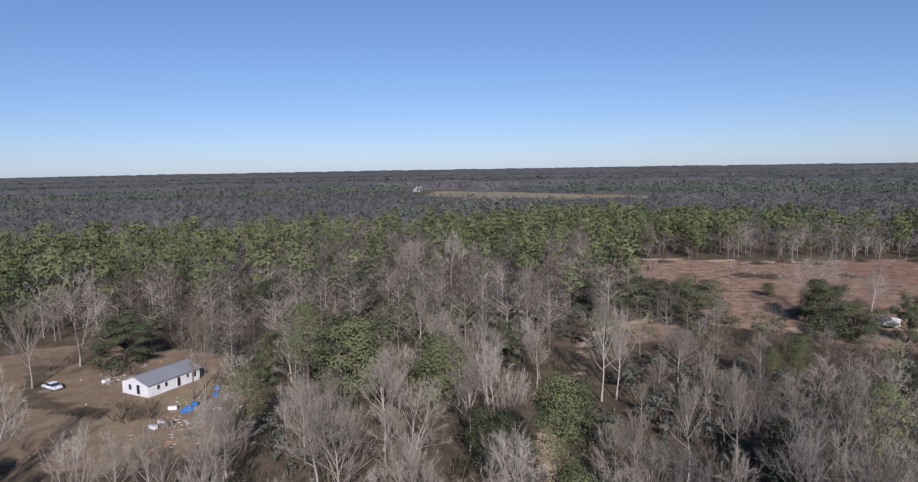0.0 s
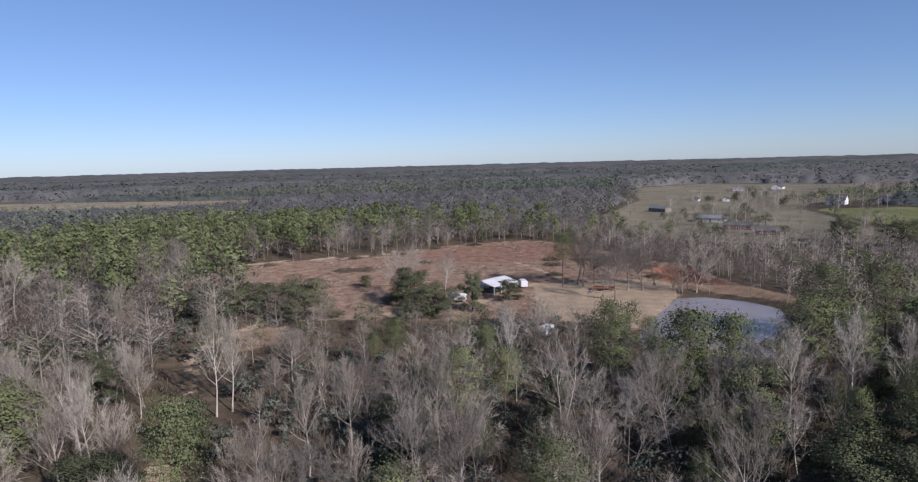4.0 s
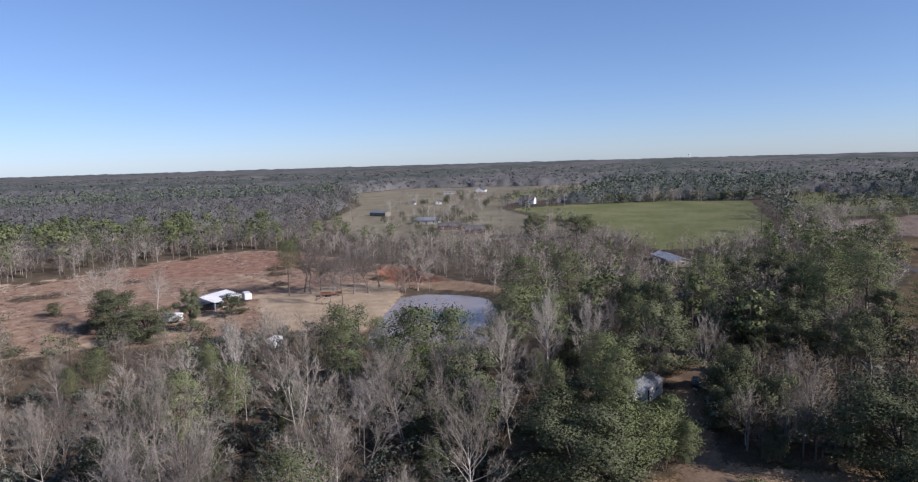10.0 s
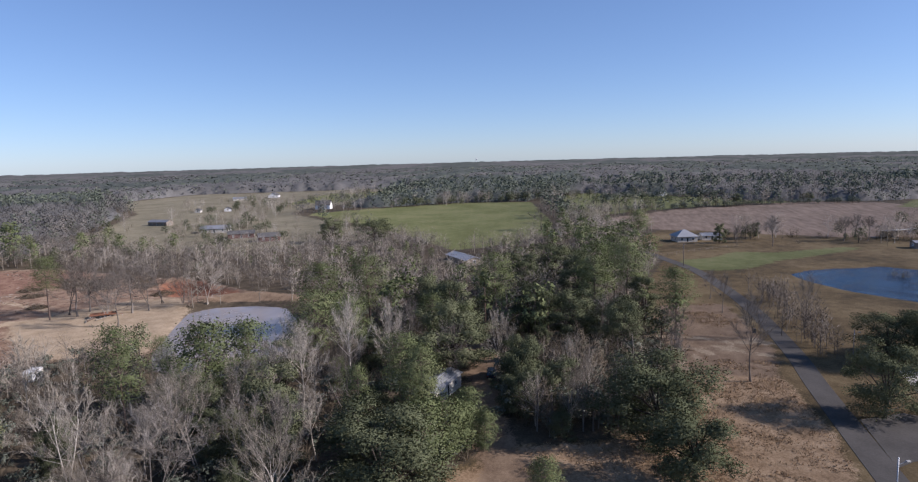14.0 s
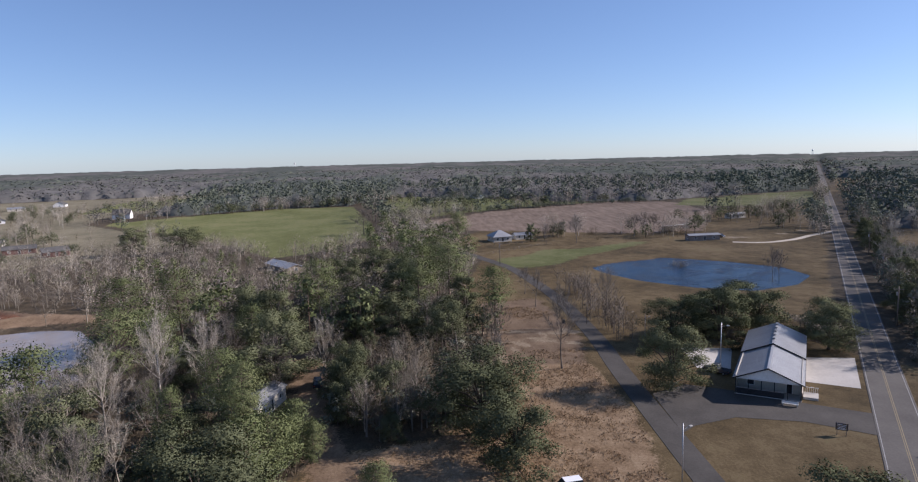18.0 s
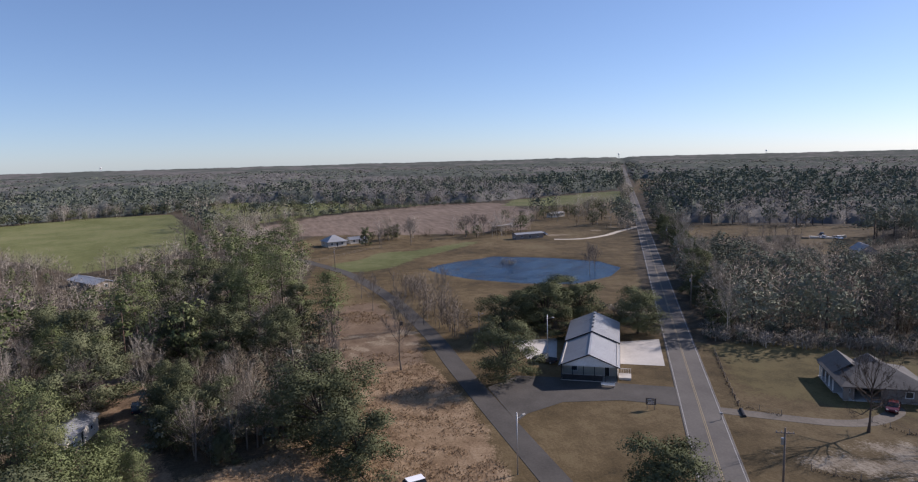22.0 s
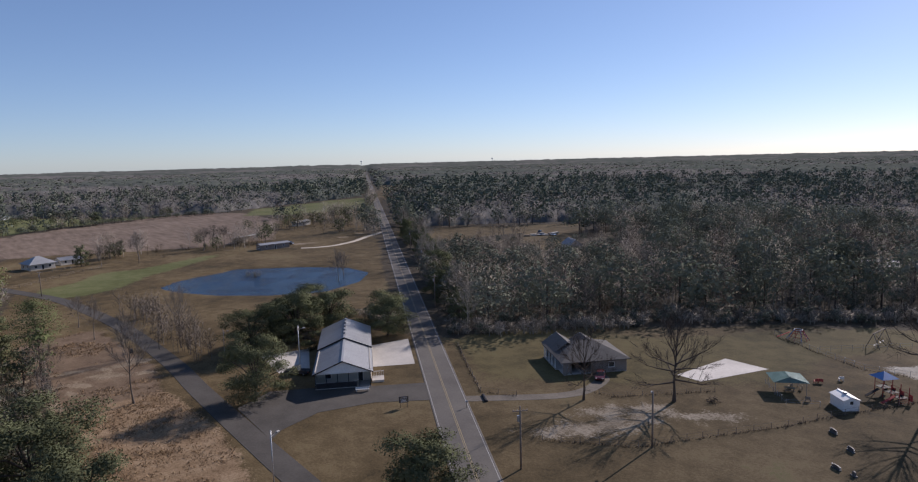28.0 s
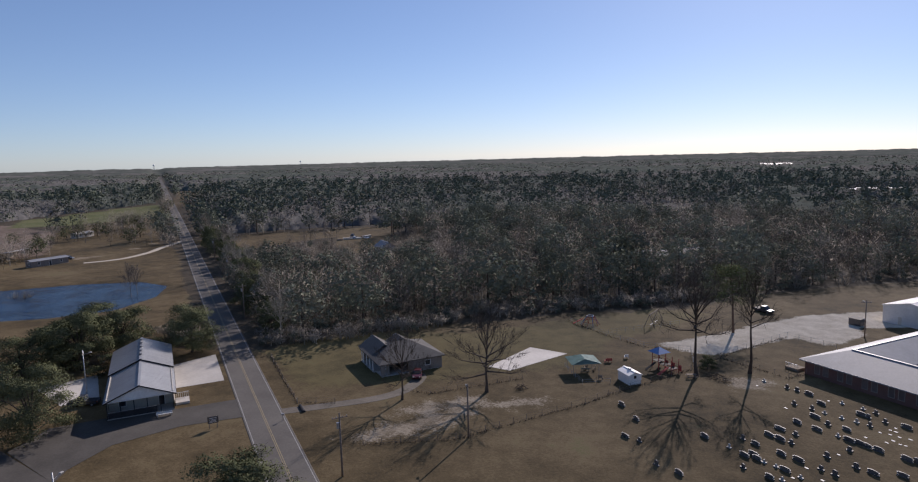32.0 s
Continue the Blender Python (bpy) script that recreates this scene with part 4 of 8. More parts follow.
def lean_round(rng, h, spread, n=130, size=0.85, lobes=8):
    wood, crown = Soup(), Soup()
    limb(wood, [(0, 0, 0), (0, 0, h * 0.6)], [0.25, 0.1], 3)
    u = (np.arange(lobes) + 0.5) / lobes
    ang = np.arange(lobes) * 2.4 + rng.uniform(0, 6)
    rr = spread * 0.62 * np.sqrt(1 - (1.25 * (u - 0.3)) ** 2)
    mid = np.c_[np.cos(ang) * rr, np.sin(ang) * rr, h * (0.25 + 0.55 * u)]
    k = np.arange(n) % lobes
    p = unit(rng.normal(size=(n, 3))) * rng.uniform(0.4, 1, (n, 1)) ** 0.5
    c = mid[k] + p * np.array([0.5, 0.5, 0.42]) * spread * rng.uniform(0.75, 1.15, lobes)[k][:, None]
    leaf_bits(crown, c, size, rng, unit(p + 0.5 * unit(mid[k] - np.array([0, 0, h * 0.4]))))
    return both((wood.arrays(), crown.arrays()))

# ---- trees that stand out, placed one by one ----
# kind, model: then x, y, height, width factor
GROUPS = {}
GROUPS['by the white house'] = [
    ("bare", 2, -87, 143, 22, 0.96),
    ("bare", 4, -49, 119, 17, 0.60),
    ("bare", 1, -35, 129, 17, 1.01),
    ("bare", 2, -20, 95, 14, 0.63),
    ("bare", 4, -7.5, 87, 14.5, 1.1),
    ("bare", 0, -88, 128, 18, 0.88),
    ("bare", 4, -48, 75, 12, 0.91),
    ("bare", 1, -44, 78, 11, 1.09),
    ("evergreen", 1, -76, 142, 13, 1.54),
    ("evergreen", 3, -53, 178, 14, 1.12),
    ("evergreen", 1, -30, 188, 14, 1.24),
    ("pine", 3, -20.5, 119, 15.5, 1.6),
    ("pine", 3, -4.7, 115.5, 12.5, 1.5),
    ("bare", 0, -40, 111, 12, 0.90),
]
GROUPS['by the white house'] += [
    ("bare", 1, -9, 139, 17, 0.81),
    ("bare", 3, -3, 234, 20, 1.19),
    ("bare", 5, -18, 218, 19, 1.24),
]
GROUPS['along the sandy track'] = [
    ("bare", 2, 5, 112, 17, 0.9),
    ("evergreen", 0, 5, 89, 9.8, 1.45),
    ("evergreen", 2, 17.9, 101, 9.8, 1.05),
    ("bare", 1, 26, 115, 20, 0.67),
    ("bare", 5, 29, 116, 18, 0.73),
    ("bare", 5, 15, 123, 12, 0.76),
    ("bare", 1, 17, 156, 19, 0.82),
    ("bare", 0, 43, 123, 11, 1.49),
    ("bare", 4, 17, 73, 9, 0.60),
    ("evergreen", 0, 65, 174, 12.5, 1.9),
    ("evergreen", 2, 52, 195, 9, 2.00),
    ("evergreen", 2, 41, 199, 9, 1.76),
    ("evergreen", 0, 98, 170, 12, 1.62),
    ("bare", 0, 102, 180, 17, 1.50),
    ("evergreen", 1, 108, 151, 12, 1.01),
]
GROUPS['along the sandy track'] += [
    ("evergreen", 1, 125, 155, 7, 1.67),
    ("bare", 3, 112, 171, 15, 1.16),
    ("pine", 3, 101, 207, 4, 2.00),
    ("evergreen", 2, 60, 194, 9, 1.76),
    ("evergreen", 2, 44, 190, 8, 2.00),
    ("evergreen", 0, 96, 152, 10, 1.60),
    ("bare", 4, 57, 173, 9, 1.38),
]
GROUPS['wood before the clearing'] = [
    ("pine", 1, 87, 78, 18, 1.14),
    ("pine", 3, 99, 70, 16, 1.2),
    ("pine", 3, 105, 65, 15, 0.95),
    ("pine", 1, 122, 60, 17, 1.48),
    ("bare", 4, 64.7, 63, 13, 1.1),
    ("bare", 2, 177, 124, 16, 1.19),
    ("bare", 1, 97, 51, 17, 1.02),
    ("bare", 1, 113, 49, 18, 0.88),
    ("bare", 0, 49, 78, 17, 0.63),
    ("bare", 3, 38, 85, 16, 0.61),
    ("bare", 3, 31, 84, 15, 0.84),
    ("bare", 5, 74, 93, 17, 0.76),
    ("bare", 5, 86, 96, 17, 0.97),
    ("bare", 0, 158, 155, 18, 1.25),
    ("bare", 0, 149, 133, 17, 1.00),
]
GROUPS['wood before the clearing'] += [
    ("bare", 2, 159, 159, 16, 1.18),
    ("bare", 0, 164, 156, 17, 1.04),
    ("bare", 0, 164, 141, 17, 1.30),
    ("bare", 2, 168, 138, 15, 1.22),
    ("bare", 2, 178, 141, 17, 1.04),
    ("bare", 4, 158, 145, 13, 1.48),
    ("bare", 4, 176, 132, 12, 1.25),
    ("bare", 3, 95, 77, 12, 1.24),
    ("pine", 1, 92, 70, 12, 1.58),
    ("bare", 0, 98, 64, 11, 1.22),
    ("bare", 2, 105, 61, 12, 1.11),
    ("evergreen", 3, 110, 61, 11, 1.26),
    ("bare", 1, 84, 67, 12, 1.17),
    ("bare", 4, 121, 64, 12, 1.01),
    ("bare", 4, 98, 60, 11, 1.14),
]
GROUPS['wood before the clearing'] += [
    ("bare", 1, 90, 66, 11, 1.33),
    ("bare", 0, 94, 83, 11, 1.17),
    ("pine", 2, 153, 160, 19, 1.07),
]
GROUPS['evergreens round the hidden home'] = [
    ("evergreen", 0, 75, 29, 12.8, 1.62),
    ("pine", 3, 87, 24, 9.5, 1.25),
    ("pine", 3, 82, 25, 11, 1.1),
    ("pine", 3, 89.4, 21.5, 8.2, 1.0),
    ("pine", 3, 88, 28, 8, 1.2),
    ("evergreen", 2, 85.7, -11.2, 10.9, 1.36),
    ("evergreen", 0, 98.5, -7.5, 14.4, 1.53),
    ("pine", 0, 154.9, -15.8, 17.5, 1.25),
    ("pine", 2, 173, -5, 21, 1.35),
    ("pine", 0, 180, 4, 20, 1.3),
    ("pine", 1, 168, 3, 18, 1.25),
    ("evergreen", 3, 166, -9, 14, 1.2),
    ("pine", 2, 196, -2, 20, 1.35),
    ("evergreen", 3, 188, 8, 17, 1.5),
]
GROUPS['evergreens round the hidden home'] += [
    ("evergreen", 3, 206, 18, 17, 1.6),
    ("evergreen", 1, 196, 26, 15, 1.5),
    ("bare", 4, 125.3, 21.2, 13.5, 0.75),
    ("evergreen", 3, 146, 36, 16, 1.5),
    ("evergreen", 1, 124.3, 30.5, 16, 1.45),
    ("pine", 1, 159, 62, 19, 1.5),
    ("pine", 1, 153, 72, 18, 1.6),
    ("evergreen", 1, 147, 8, 14, 1.35),
    ("evergreen", 0, 143, -3, 13, 1.15),
    ("evergreen", 3, 150, 18, 15, 1.4),
    ("bare", 1, 115, 41, 17, 0.82),
    ("bare", 0, 162, -17, 9, 0.82),
    ("evergreen", 2, 118, 36, 11, 1.3),
    ("pine", 1, 171, 30, 18, 1.5),
    ("evergreen", 0, 160, 45, 14, 1.4),
    ("evergreen", 2, 104, 14.5, 9, 0.9),
    ("evergreen", 2, 111, 15.5, 11, 0.85),
    ("evergreen", 0, 117, 15.5, 11.5, 0.85),
    ("evergreen", 2, 123, 17, 8, 1.0),
    ("evergreen", 2, 107, 9, 10, 0.9),
    ("bare", 4, 101, 6, 10, 0.8),
    ("bare", 1, 108, 3, 11, 0.7),
    ("bare", 3, 116, 7, 11, 0.75),
    ("bare", 0, 101, 11.5, 9, 0.8),
    ("evergreen", 0, 101.5, 30, 8, 0.8),
    ("evergreen", 0, 97, 7, 5, 1.1),
    ("pine", 3, 80, 8, 5, 1.5),
    ("pine", 3, 91.5, 20.3, 9.5, 0.8),
    ("pine", 3, 90.5, 18.2, 6.5, 0.9),
]
GROUPS['open grass'] = [
    ("bare", 0, 160, -44.8, 15.5, 0.7),
    ("bare", 3, 184, -30.6, 11, 1.0),
    ("bare", 5, 128.3, -26.7, 18, 0.9),
    ("bare", 5, 202, -30, 9, 1.23),
    ("evergreen", 0, 113.5, -44.3, 12.8, 1.23),
    ("evergreen", 0, 144, -56, 11.2, 1.45),
    ("evergreen", 0, 143, -67, 14, 1.44),
    ("evergreen", 2, 147, -78, 12.5, 1.36),
    ("evergreen", 0, 133.5, -87, 11.8, 1.47),
    ("evergreen", 2, 150, -66, 11, 1.36),
    ("bare", 3, 210, -116, 13, 0.94),
    ("bare", 5, 213, -120, 12, 1.10),
    ("evergreen", 2, 64.5, -47, 9, 1.53),
    ("bare", 5, 336, -109, 12, 1.84),
    ("bare", 5, 331, -77, 12, 1.77),
    ("bare", 5, 351, -119, 12, 1.66),
]
GROUPS['open grass'] += [
    ("bare", 5, 338, -120, 12, 1.60),
]
GROUPS['churchyard lawn'] = [
    ("bare", 0, 60.3, -99, 15.3, 1.02),
    ("bare", 1, 71.8, -88.1, 13.6, 0.9),
    ("bare", 2, 28.9, -126.5, 22.5, 1.05),
    ("bare", 3, 20.3, -133.0, 22, 1.0),
]
GROUPS['beside the sand lot'] = [
    ("pine", 0, 28.7, -161.9, 16.5, 1.7),
    ("evergreen", 1, 28, -132, 3.0, 1.7),
]
GROUPS['field edge'] = [
    ("evergreen", 1, 328, -52.4, 10, 0.95),
    ("pine", 0, 320.5, -14.7, 16.5, 1.6),
    ("bare", 1, 317.8, -58.5, 9.5, 0.9),
    ("bare", 3, 316.9, -73.5, 14, 0.9),
    ("bare", 0, 341.4, -71, 9.7, 0.9),
    ("evergreen", 0, 327, 148, 14, 1.38),
    ("evergreen", 0, 327, 123, 13, 2.00),
    ("bare", 1, 386, 39, 15, 1.81),
    ("bare", 0, 464, 38, 15, 2.00),
    ("bare", 4, 389, 18, 14, 1.60),
    ("evergreen", 2, 349, -72, 8, 0.84),
    ("bare", 4, 331, -60, 8, 0.89),
]


PLACED = []
for group, rows in GROUPS.items():
    for kind, k, x, y, h, wide in rows:
        dull = kind == "bare" and (group in ("open grass", "field edge") or (x > 140 and y > 130))
        # churchyard trees use the bark darkened for backlight
        plant(kind, x, y, h, k, wide, (x * 1.7 + y * 0.9) % 6.28, group="trees " + group, dark=group == "churchyard lawn", dull=dull,
              label="large leafless lawn tree with spreading limbs darkened as if backlit" if group == "churchyard lawn" else "")
        PLACED.append((x, y))

OPEN = [(LAWN, 0.5), (CLEARING, 0.5), (YARD_A, 0), (PATCH_A, 0), (FIELD_PINK, 3), (FIELD_GREEN, 3), (FIELD_GREEN_B, 3), (FIELD_GREEN_C, 3), (PASTURE_TAN, 3), (FARM_YARD, 0), (FAR_TAN, 5),
        (FAR_TAN_B, 5), (ROADSIDE_TAN, 0), (ROADSIDE_FAR, 0), (TOWN_CLEAR, 0), (POND_MUDDY, 2), (DAM, 0.5), (POND_BLUE, 2), (BACK_FIELD, 0), (RED_PIT, 2)]


def patchy(P, scale, seed):
    """Smooth patches between 0 and 1."""
    r = np.random.default_rng(seed)
    v = np.zeros(len(P))
    for k in range(6):
        a = r.uniform(0, 6.283)
        f = (0.5 + 0.35 * k) / scale
        v += np.sin((P[:, 0] * math.cos(a) + P[:, 1] * math.sin(a)) * f * 6.283 + r.uniform(0, 6.283)) / (1 + 0.4 * k)
    return np.clip(0.5 + v / 4.0, 0, 1)


def wooded(P):
    ok = along_road(P) > 7.5
    for poly, margin in OPEN:
        ok &= dist_poly(P, poly) < -margin
    ok &= dist_poly(P, TRACK, False) > 3.8
    ok &= dist_poly(P, LANE, False) > 4.0
    ok &= dist_poly(P, SIDE_ROAD, False) > 6.0
    ok &= dist_poly(P, BELT, False) > 8.0
    for x, y, r in HOMES:
        ok &= (P[:, 0] - x) ** 2 + (P[:, 1] - y) ** 2 > r * r
    return ok


# clearings round the houses that stand among trees
HOMES = [(112, 31, 7), (124, 25, 7), (21, 118, 9.5), (11, 88, 7.5), (36, 152, 8), (258, 54, 15), (272, 64, 15), (345, 218, 18), (375, 252, 12), (333, 190, 10), (336, -39, 16), (352, -138, 11), (245, -269, 14), (195, -231, 10), (78, -256, 11), (66, -270, 9),
         (-68, 1120, 70), (-50, 84, 12), (-46, 101, 11), (-44, 116, 9), (694, -52, 20), (562, 261, 20)]


def jittered(r0, r1, cell, seed):
    """Points about one cell apart between two distances, over the wide sector that lies before the place's viewpoint."""
    rng = np.random.default_rng(seed)
    n = int(2 * r1 / cell)
    i, j = np.meshgrid(np.arange(n), np.arange(n))
    P = np.c_[(i.ravel() + rng.uniform(0, 1, n * n)) * cell - r1, (j.ravel() + rng.uniform(0, 1, n * n)) * cell - r1]
    d = np.hypot(P[:, 0], P[:, 1])
    azm = np.degrees(np.arctan2(P[:, 0], P[:, 1]))
    azm = np.where(azm < -100, azm + 360, azm)
    P = P[(d > r0) & (d <= r1) & (azm > -42) & (azm < 192)]
    return P[wooded(P)]


def belts(P):
    """Long drifts of pines that run across the northern woods."""
    d = np.hypot(P[:, 0], P[:, 1])
    return patchy(np.c_[np.arctan2(P[:, 0], P[:, 1]) * 260, d * 1.0], 300, 23)


def species(P, seed):
    """0 bare, 1 pine, 2 broadleaf evergreen, by the lie of the woods."""
    rng = np.random.default_rng(seed)
    d = np.hypot(P[:, 0], P[:, 1])
    az = np.degrees(np.arctan2(P[:, 0], P[:, 1]))
    az = np.where(az < -100, az + 360, az)
    pt = np.where(d < 600, patchy(P, 110, 3), patchy(P * np.array([0.35, 1.0]), 260, 17))
    fp = np.where(pt > np.where(az < 70, 0.66, 0.54), 0.62, 0.06)
    ev = np.full(len(P), 0.06)
    north = az < 24
    fp = np.where(north & (d < 430), np.where(d > 300, np.where(pt > 0.44, 0.66, 0.28), np.where(d > 205, np.where(pt > 0.5, 0.5, 0.12), 0.05)), fp)
    fp = np.where((az < 48) & (d >= 380), np.where(belts(P) > 0.53, 0.88, 0.05), fp)
    ev = np.where(north & (d < 185), np.where(d < 112, 0.05, 0.14), ev)
    mid = (az >= 24) & (az < 62) & (d < 400)
    fp = np.where(mid, np.where(d < 200, 0.06, np.where(d > 350, 0.4, 0.10)), fp)
    ev = np.where(mid & (d < 200), np.where(d < 128, 0.30, 0.16), ev)
    east = (az >= 62) & (az < 112)
    fp = np.where(east & (d < 250), 0.24, fp)
    ev = np.where(east & (d < 200), np.where(az < 78, 0.22, 0.34), ev)
    fp = np.where((az >= 70) & (d > 400), np.where(pt > 0.46, 0.8, 0.4), fp)
    fp = np.where((az >= 48) & (d > 900), np.where(pt > np.interp(d, [900, 1500], [0.45, 0.40]), 0.88, 0.25), fp)
    ev = np.where(d > 900, 0.14, ev)
    south = az >= 112
    fp = np.where(south & (d < 700), np.where(d < 420, 0.0, np.where(pt > 0.5, 0.62, 0.36)), fp)
    ev = np.where(south & (d < 420), np.where((pt > 0.48) | (along_road(P) < 40), 0.36, 0.22), ev)
    u = rng.uniform(0, 1, len(P))
    return np.where(u < fp, 1, np.where(u < fp + ev, 2, 0))


def clear_of(P, gap):
    q = np.array(PLACED)
    return P[((P[:, None] - q[None]) ** 2).sum(-1).min(1) > gap * gap]


KINDS = ("bare", "pine", "evergreen")
BRUSH_ZONE = [(95, 0), (97, 10), (103, 17), (114, 18.5), (126, 19), (136, 14), (140, -2), (132, -11), (114, -11), (99, -6)]
rng = np.random.default_rng(11)
# the near woods, tree by tree
near = clear_of(jittered(52, 145, 7.9, 21), 3.8)
near = near[dist_poly(near, BRUSH_ZONE) < 1]
for gx, gy in ((-19, 111), (-18, 104), (-3, 107), (-3, 100), (20, 97), (25, 101), (27, 95)):      # gaps before two broad evergreens and beside the track
    near = near[np.hypot(near[:, 0] - gx, near[:, 1] - gy) > 6.5]
sp = species(near, 5)
made = {k: 0 for k in KINDS}
LIMIT = {"bare": 285, "pine": 150, "evergreen": 170}
order = np.argsort(np.hypot(near[:, 0], near[:, 1]))
rest = {k: [] for k in KINDS}
for i in order:
    kind = KINDS[sp[i]]
    h = {"bare": rng.uniform(8.5, 16.5), "pine": rng.uniform(13, 21), "evergreen": rng.uniform(6, 13)}[kind]
    azi = math.degrees(math.atan2(near[i, 0], near[i, 1]))
    if 14 < azi < 66 and math.hypot(*near[i]) > 106:
        h *= 0.62 if azi < 47 else 0.82      # younger growth before the clearing and the pond
    if azi > 60:
        h *= 0.82
    wide = rng.uniform(0.8, 1.2)
    if made[kind] < LIMIT[kind]:
        made[kind] += 1
        nk = len(MODELS[kind]) - (1 if kind == "pine" else 0)
        plant(kind, near[i, 0], near[i, 1], h, int(rng.integers(0, nk)), wide, rng.uniform(0, 6.28), group="trees of the near woods", dull=kind == "bare" and azi > 8 and int(i) * 37 % 100 < 42)
    else:
        rest[kind].append((*near[i], h, wide))
for kind, rows in rest.items():
    if rows:
        a = np.array(rows)
        scatter_mesh(TREE_NAME[kind] + "_stand", [both(p) for p in MODELS[kind][:3]], a[:, 0], a[:, 1], a[:, 2] / np.mean(NATURAL[kind][:3]), a[:, 3], SKIN[kind],
                     "close stand of " + TREE_LABEL[kind].split(" with")[0] + "s in the woods", "woods")

# undergrowth of the near woods
P = jittered(60, 190, 5.5, 31)
r = np.random.default_rng(4)
scatter_mesh("undergrowth", [both(p) for p in MODELS["shrub"]], P[:, 0], P[:, 1], r.uniform(0.6, 1.3, len(P)), r.uniform(0.8, 1.4, len(P)), ("brush", "brush"),
             "tangled dry brown undergrowth below the trees", "undergrowth")
tr = np.random.default_rng(8)
LOW = [both(evergreen(tr, 4, 2.4, 12, 34, 0.02, 0.3)), both(evergreen(tr, 3, 2.0, 8, 40, 0.02, 0.3))]
P = jittered(60, 200, 6.0, 33)
P = P[(patchy(P, 60, 9) > np.where(P[:, 0] < 0.25 * P[:, 1], 0.62, 0.46)) | ((np.hypot(P[:, 0], P[:, 1]) < 125) & (P[:, 0] > 20))]
scatter_mesh("evergreen_thicket", LOW, P[:, 0], P[:, 1], r.uniform(0.6, 1.5, len(P)), r.uniform(0.8, 1.4, len(P)), ("dark_bark", "haze_grey_leaves"),
             "low olive-green thicket below the bare trees", "undergrowth")

# a brown thicket between the dirt lane and the open grass
P = jittered(60, 175, 2.9, 37)
P = P[dist_poly(P, BRUSH_ZONE) > 0]
SAPLINGS = [lean_bare(tr, 6.5, 2.3, 150, 0.05, 1.0), lean_bare(tr, 5.5, 2.0, 150, 0.05, 0.9), lean_bare(tr, 7.5, 2.1, 150, 0.05, 1.1)]
u = r.uniform(0, 1, len(P))
for sel, lib, skin, lo, hi, label in ((u < 0.68, SAPLINGS, ("dull_bark", "brush"), 0.85, 1.55, "dense brown leafless thicket of saplings beside the dirt lane"),
                                      ((u >= 0.68) & (u < 0.8), LOW, ("dark_bark", "haze_grey_leaves"), 0.7, 1.6, "olive-green bushes within the brown thicket"),
                                      (u >= 0.8, [both(p) for p in MODELS["shrub"]], ("brush", "brush"), 0.7, 1.3, "dry brown shrubs at the foot of the thicket")):
    scatter_mesh("brown_thicket", lib, P[sel, 0], P[sel, 1], r.uniform(lo, hi, sel.sum()), r.uniform(0.8, 1.3, sel.sum()), skin, label, "undergrowth")

# dry broom grass in tufts
gr = np.random.default_rng(63)
tp = np.c_[gr.uniform(62, 200, 12000), gr.uniform(-38, 12, 12000)]
clump = patchy(tp, 9, 64) * 0.6 + patchy(tp, 31, 65) * 0.4
keep = ((dist_poly(tp, BROOM) > 0) | ((dist_poly(tp, BARE_YARD) > 0) & (clump > 0.62))) & (dist_poly(tp, SIDE_ROAD, False) > 3) & (clump > gr.uniform(0.25, 0.6, len(tp)))
tp = np.repeat(tp[keep], 7, 0) + gr.normal(size=(keep.sum() * 7, 2)) * 0.45
grass = Soup()
slivers(grass, np.c_[tp, height_at(tp)], np.c_[gr.normal(size=(len(tp), 2)) * 0.2, gr.uniform(0.12, 0.4, len(tp))], 0.13, gr)
tagged(new("dry_grass", raw_mesh("dry_grass", *grass.arrays()[:2], [M["broom"]])), "tufts of orange-brown broom grass on rough ground", "grass", kind="stuff")

# brush along the edge of the southern woods
P = jittered(120, 320, 6.2, 35)
P = P[(P[:, 1] < -60)]
edge = np.minimum(np.abs(dist_poly(P, LAWN)), np.abs(along_road(P) - 7.5))
P = P[(edge < 16) | (patchy(P, 70, 13) > 0.6)]
half = np.arange(len(P)) % 2 == 0
scatter_mesh("edge_thicket", LOW, P[half, 0], P[half, 1], r.uniform(0.7, 1.7, half.sum()), r.uniform(0.9, 1.5, half.sum()), ("dark_bark", "haze_grey_leaves"), "dark green thicket along the edge of the woods", "undergrowth")
scatter_mesh("edge_brush", [both(p) for p in MODELS["shrub"]], P[~half, 0], P[~half, 1], r.uniform(0.8, 1.6, (~half).sum()), r.uniform(0.9, 1.6, (~half).sum()), ("twig", "twig"),
             "grey leafless brush along the edge of the woods", "undergrowth")

seg = np.linalg.norm(np.diff(np.array(BELT, float), axis=0), axis=1)
at = r.uniform(0, seg.sum(), 520)
cum = np.r_[0, np.cumsum(seg)]
P = np.c_[np.interp(at, cum, [p[0] for p in BELT]), np.interp(at, cum, [p[1] for p in BELT])]
P = P + unit(P - np.array([60.0, -90.0])) * (r.uniform(0, 1, (520, 1)) ** 1.3 * 10 - 0.5) + r.normal(size=(520, 2)) * 0.8
P = P[along_road(P) > 6.5]
BRUSHY = [lean_bare(tr, 3.4, 2.0, 90, 0.075, 0.9), lean_bare(tr, 2.6, 1.9, 90, 0.075, 0.8), lean_bare(tr, 4.4, 2.1, 90, 0.075, 1.0)]
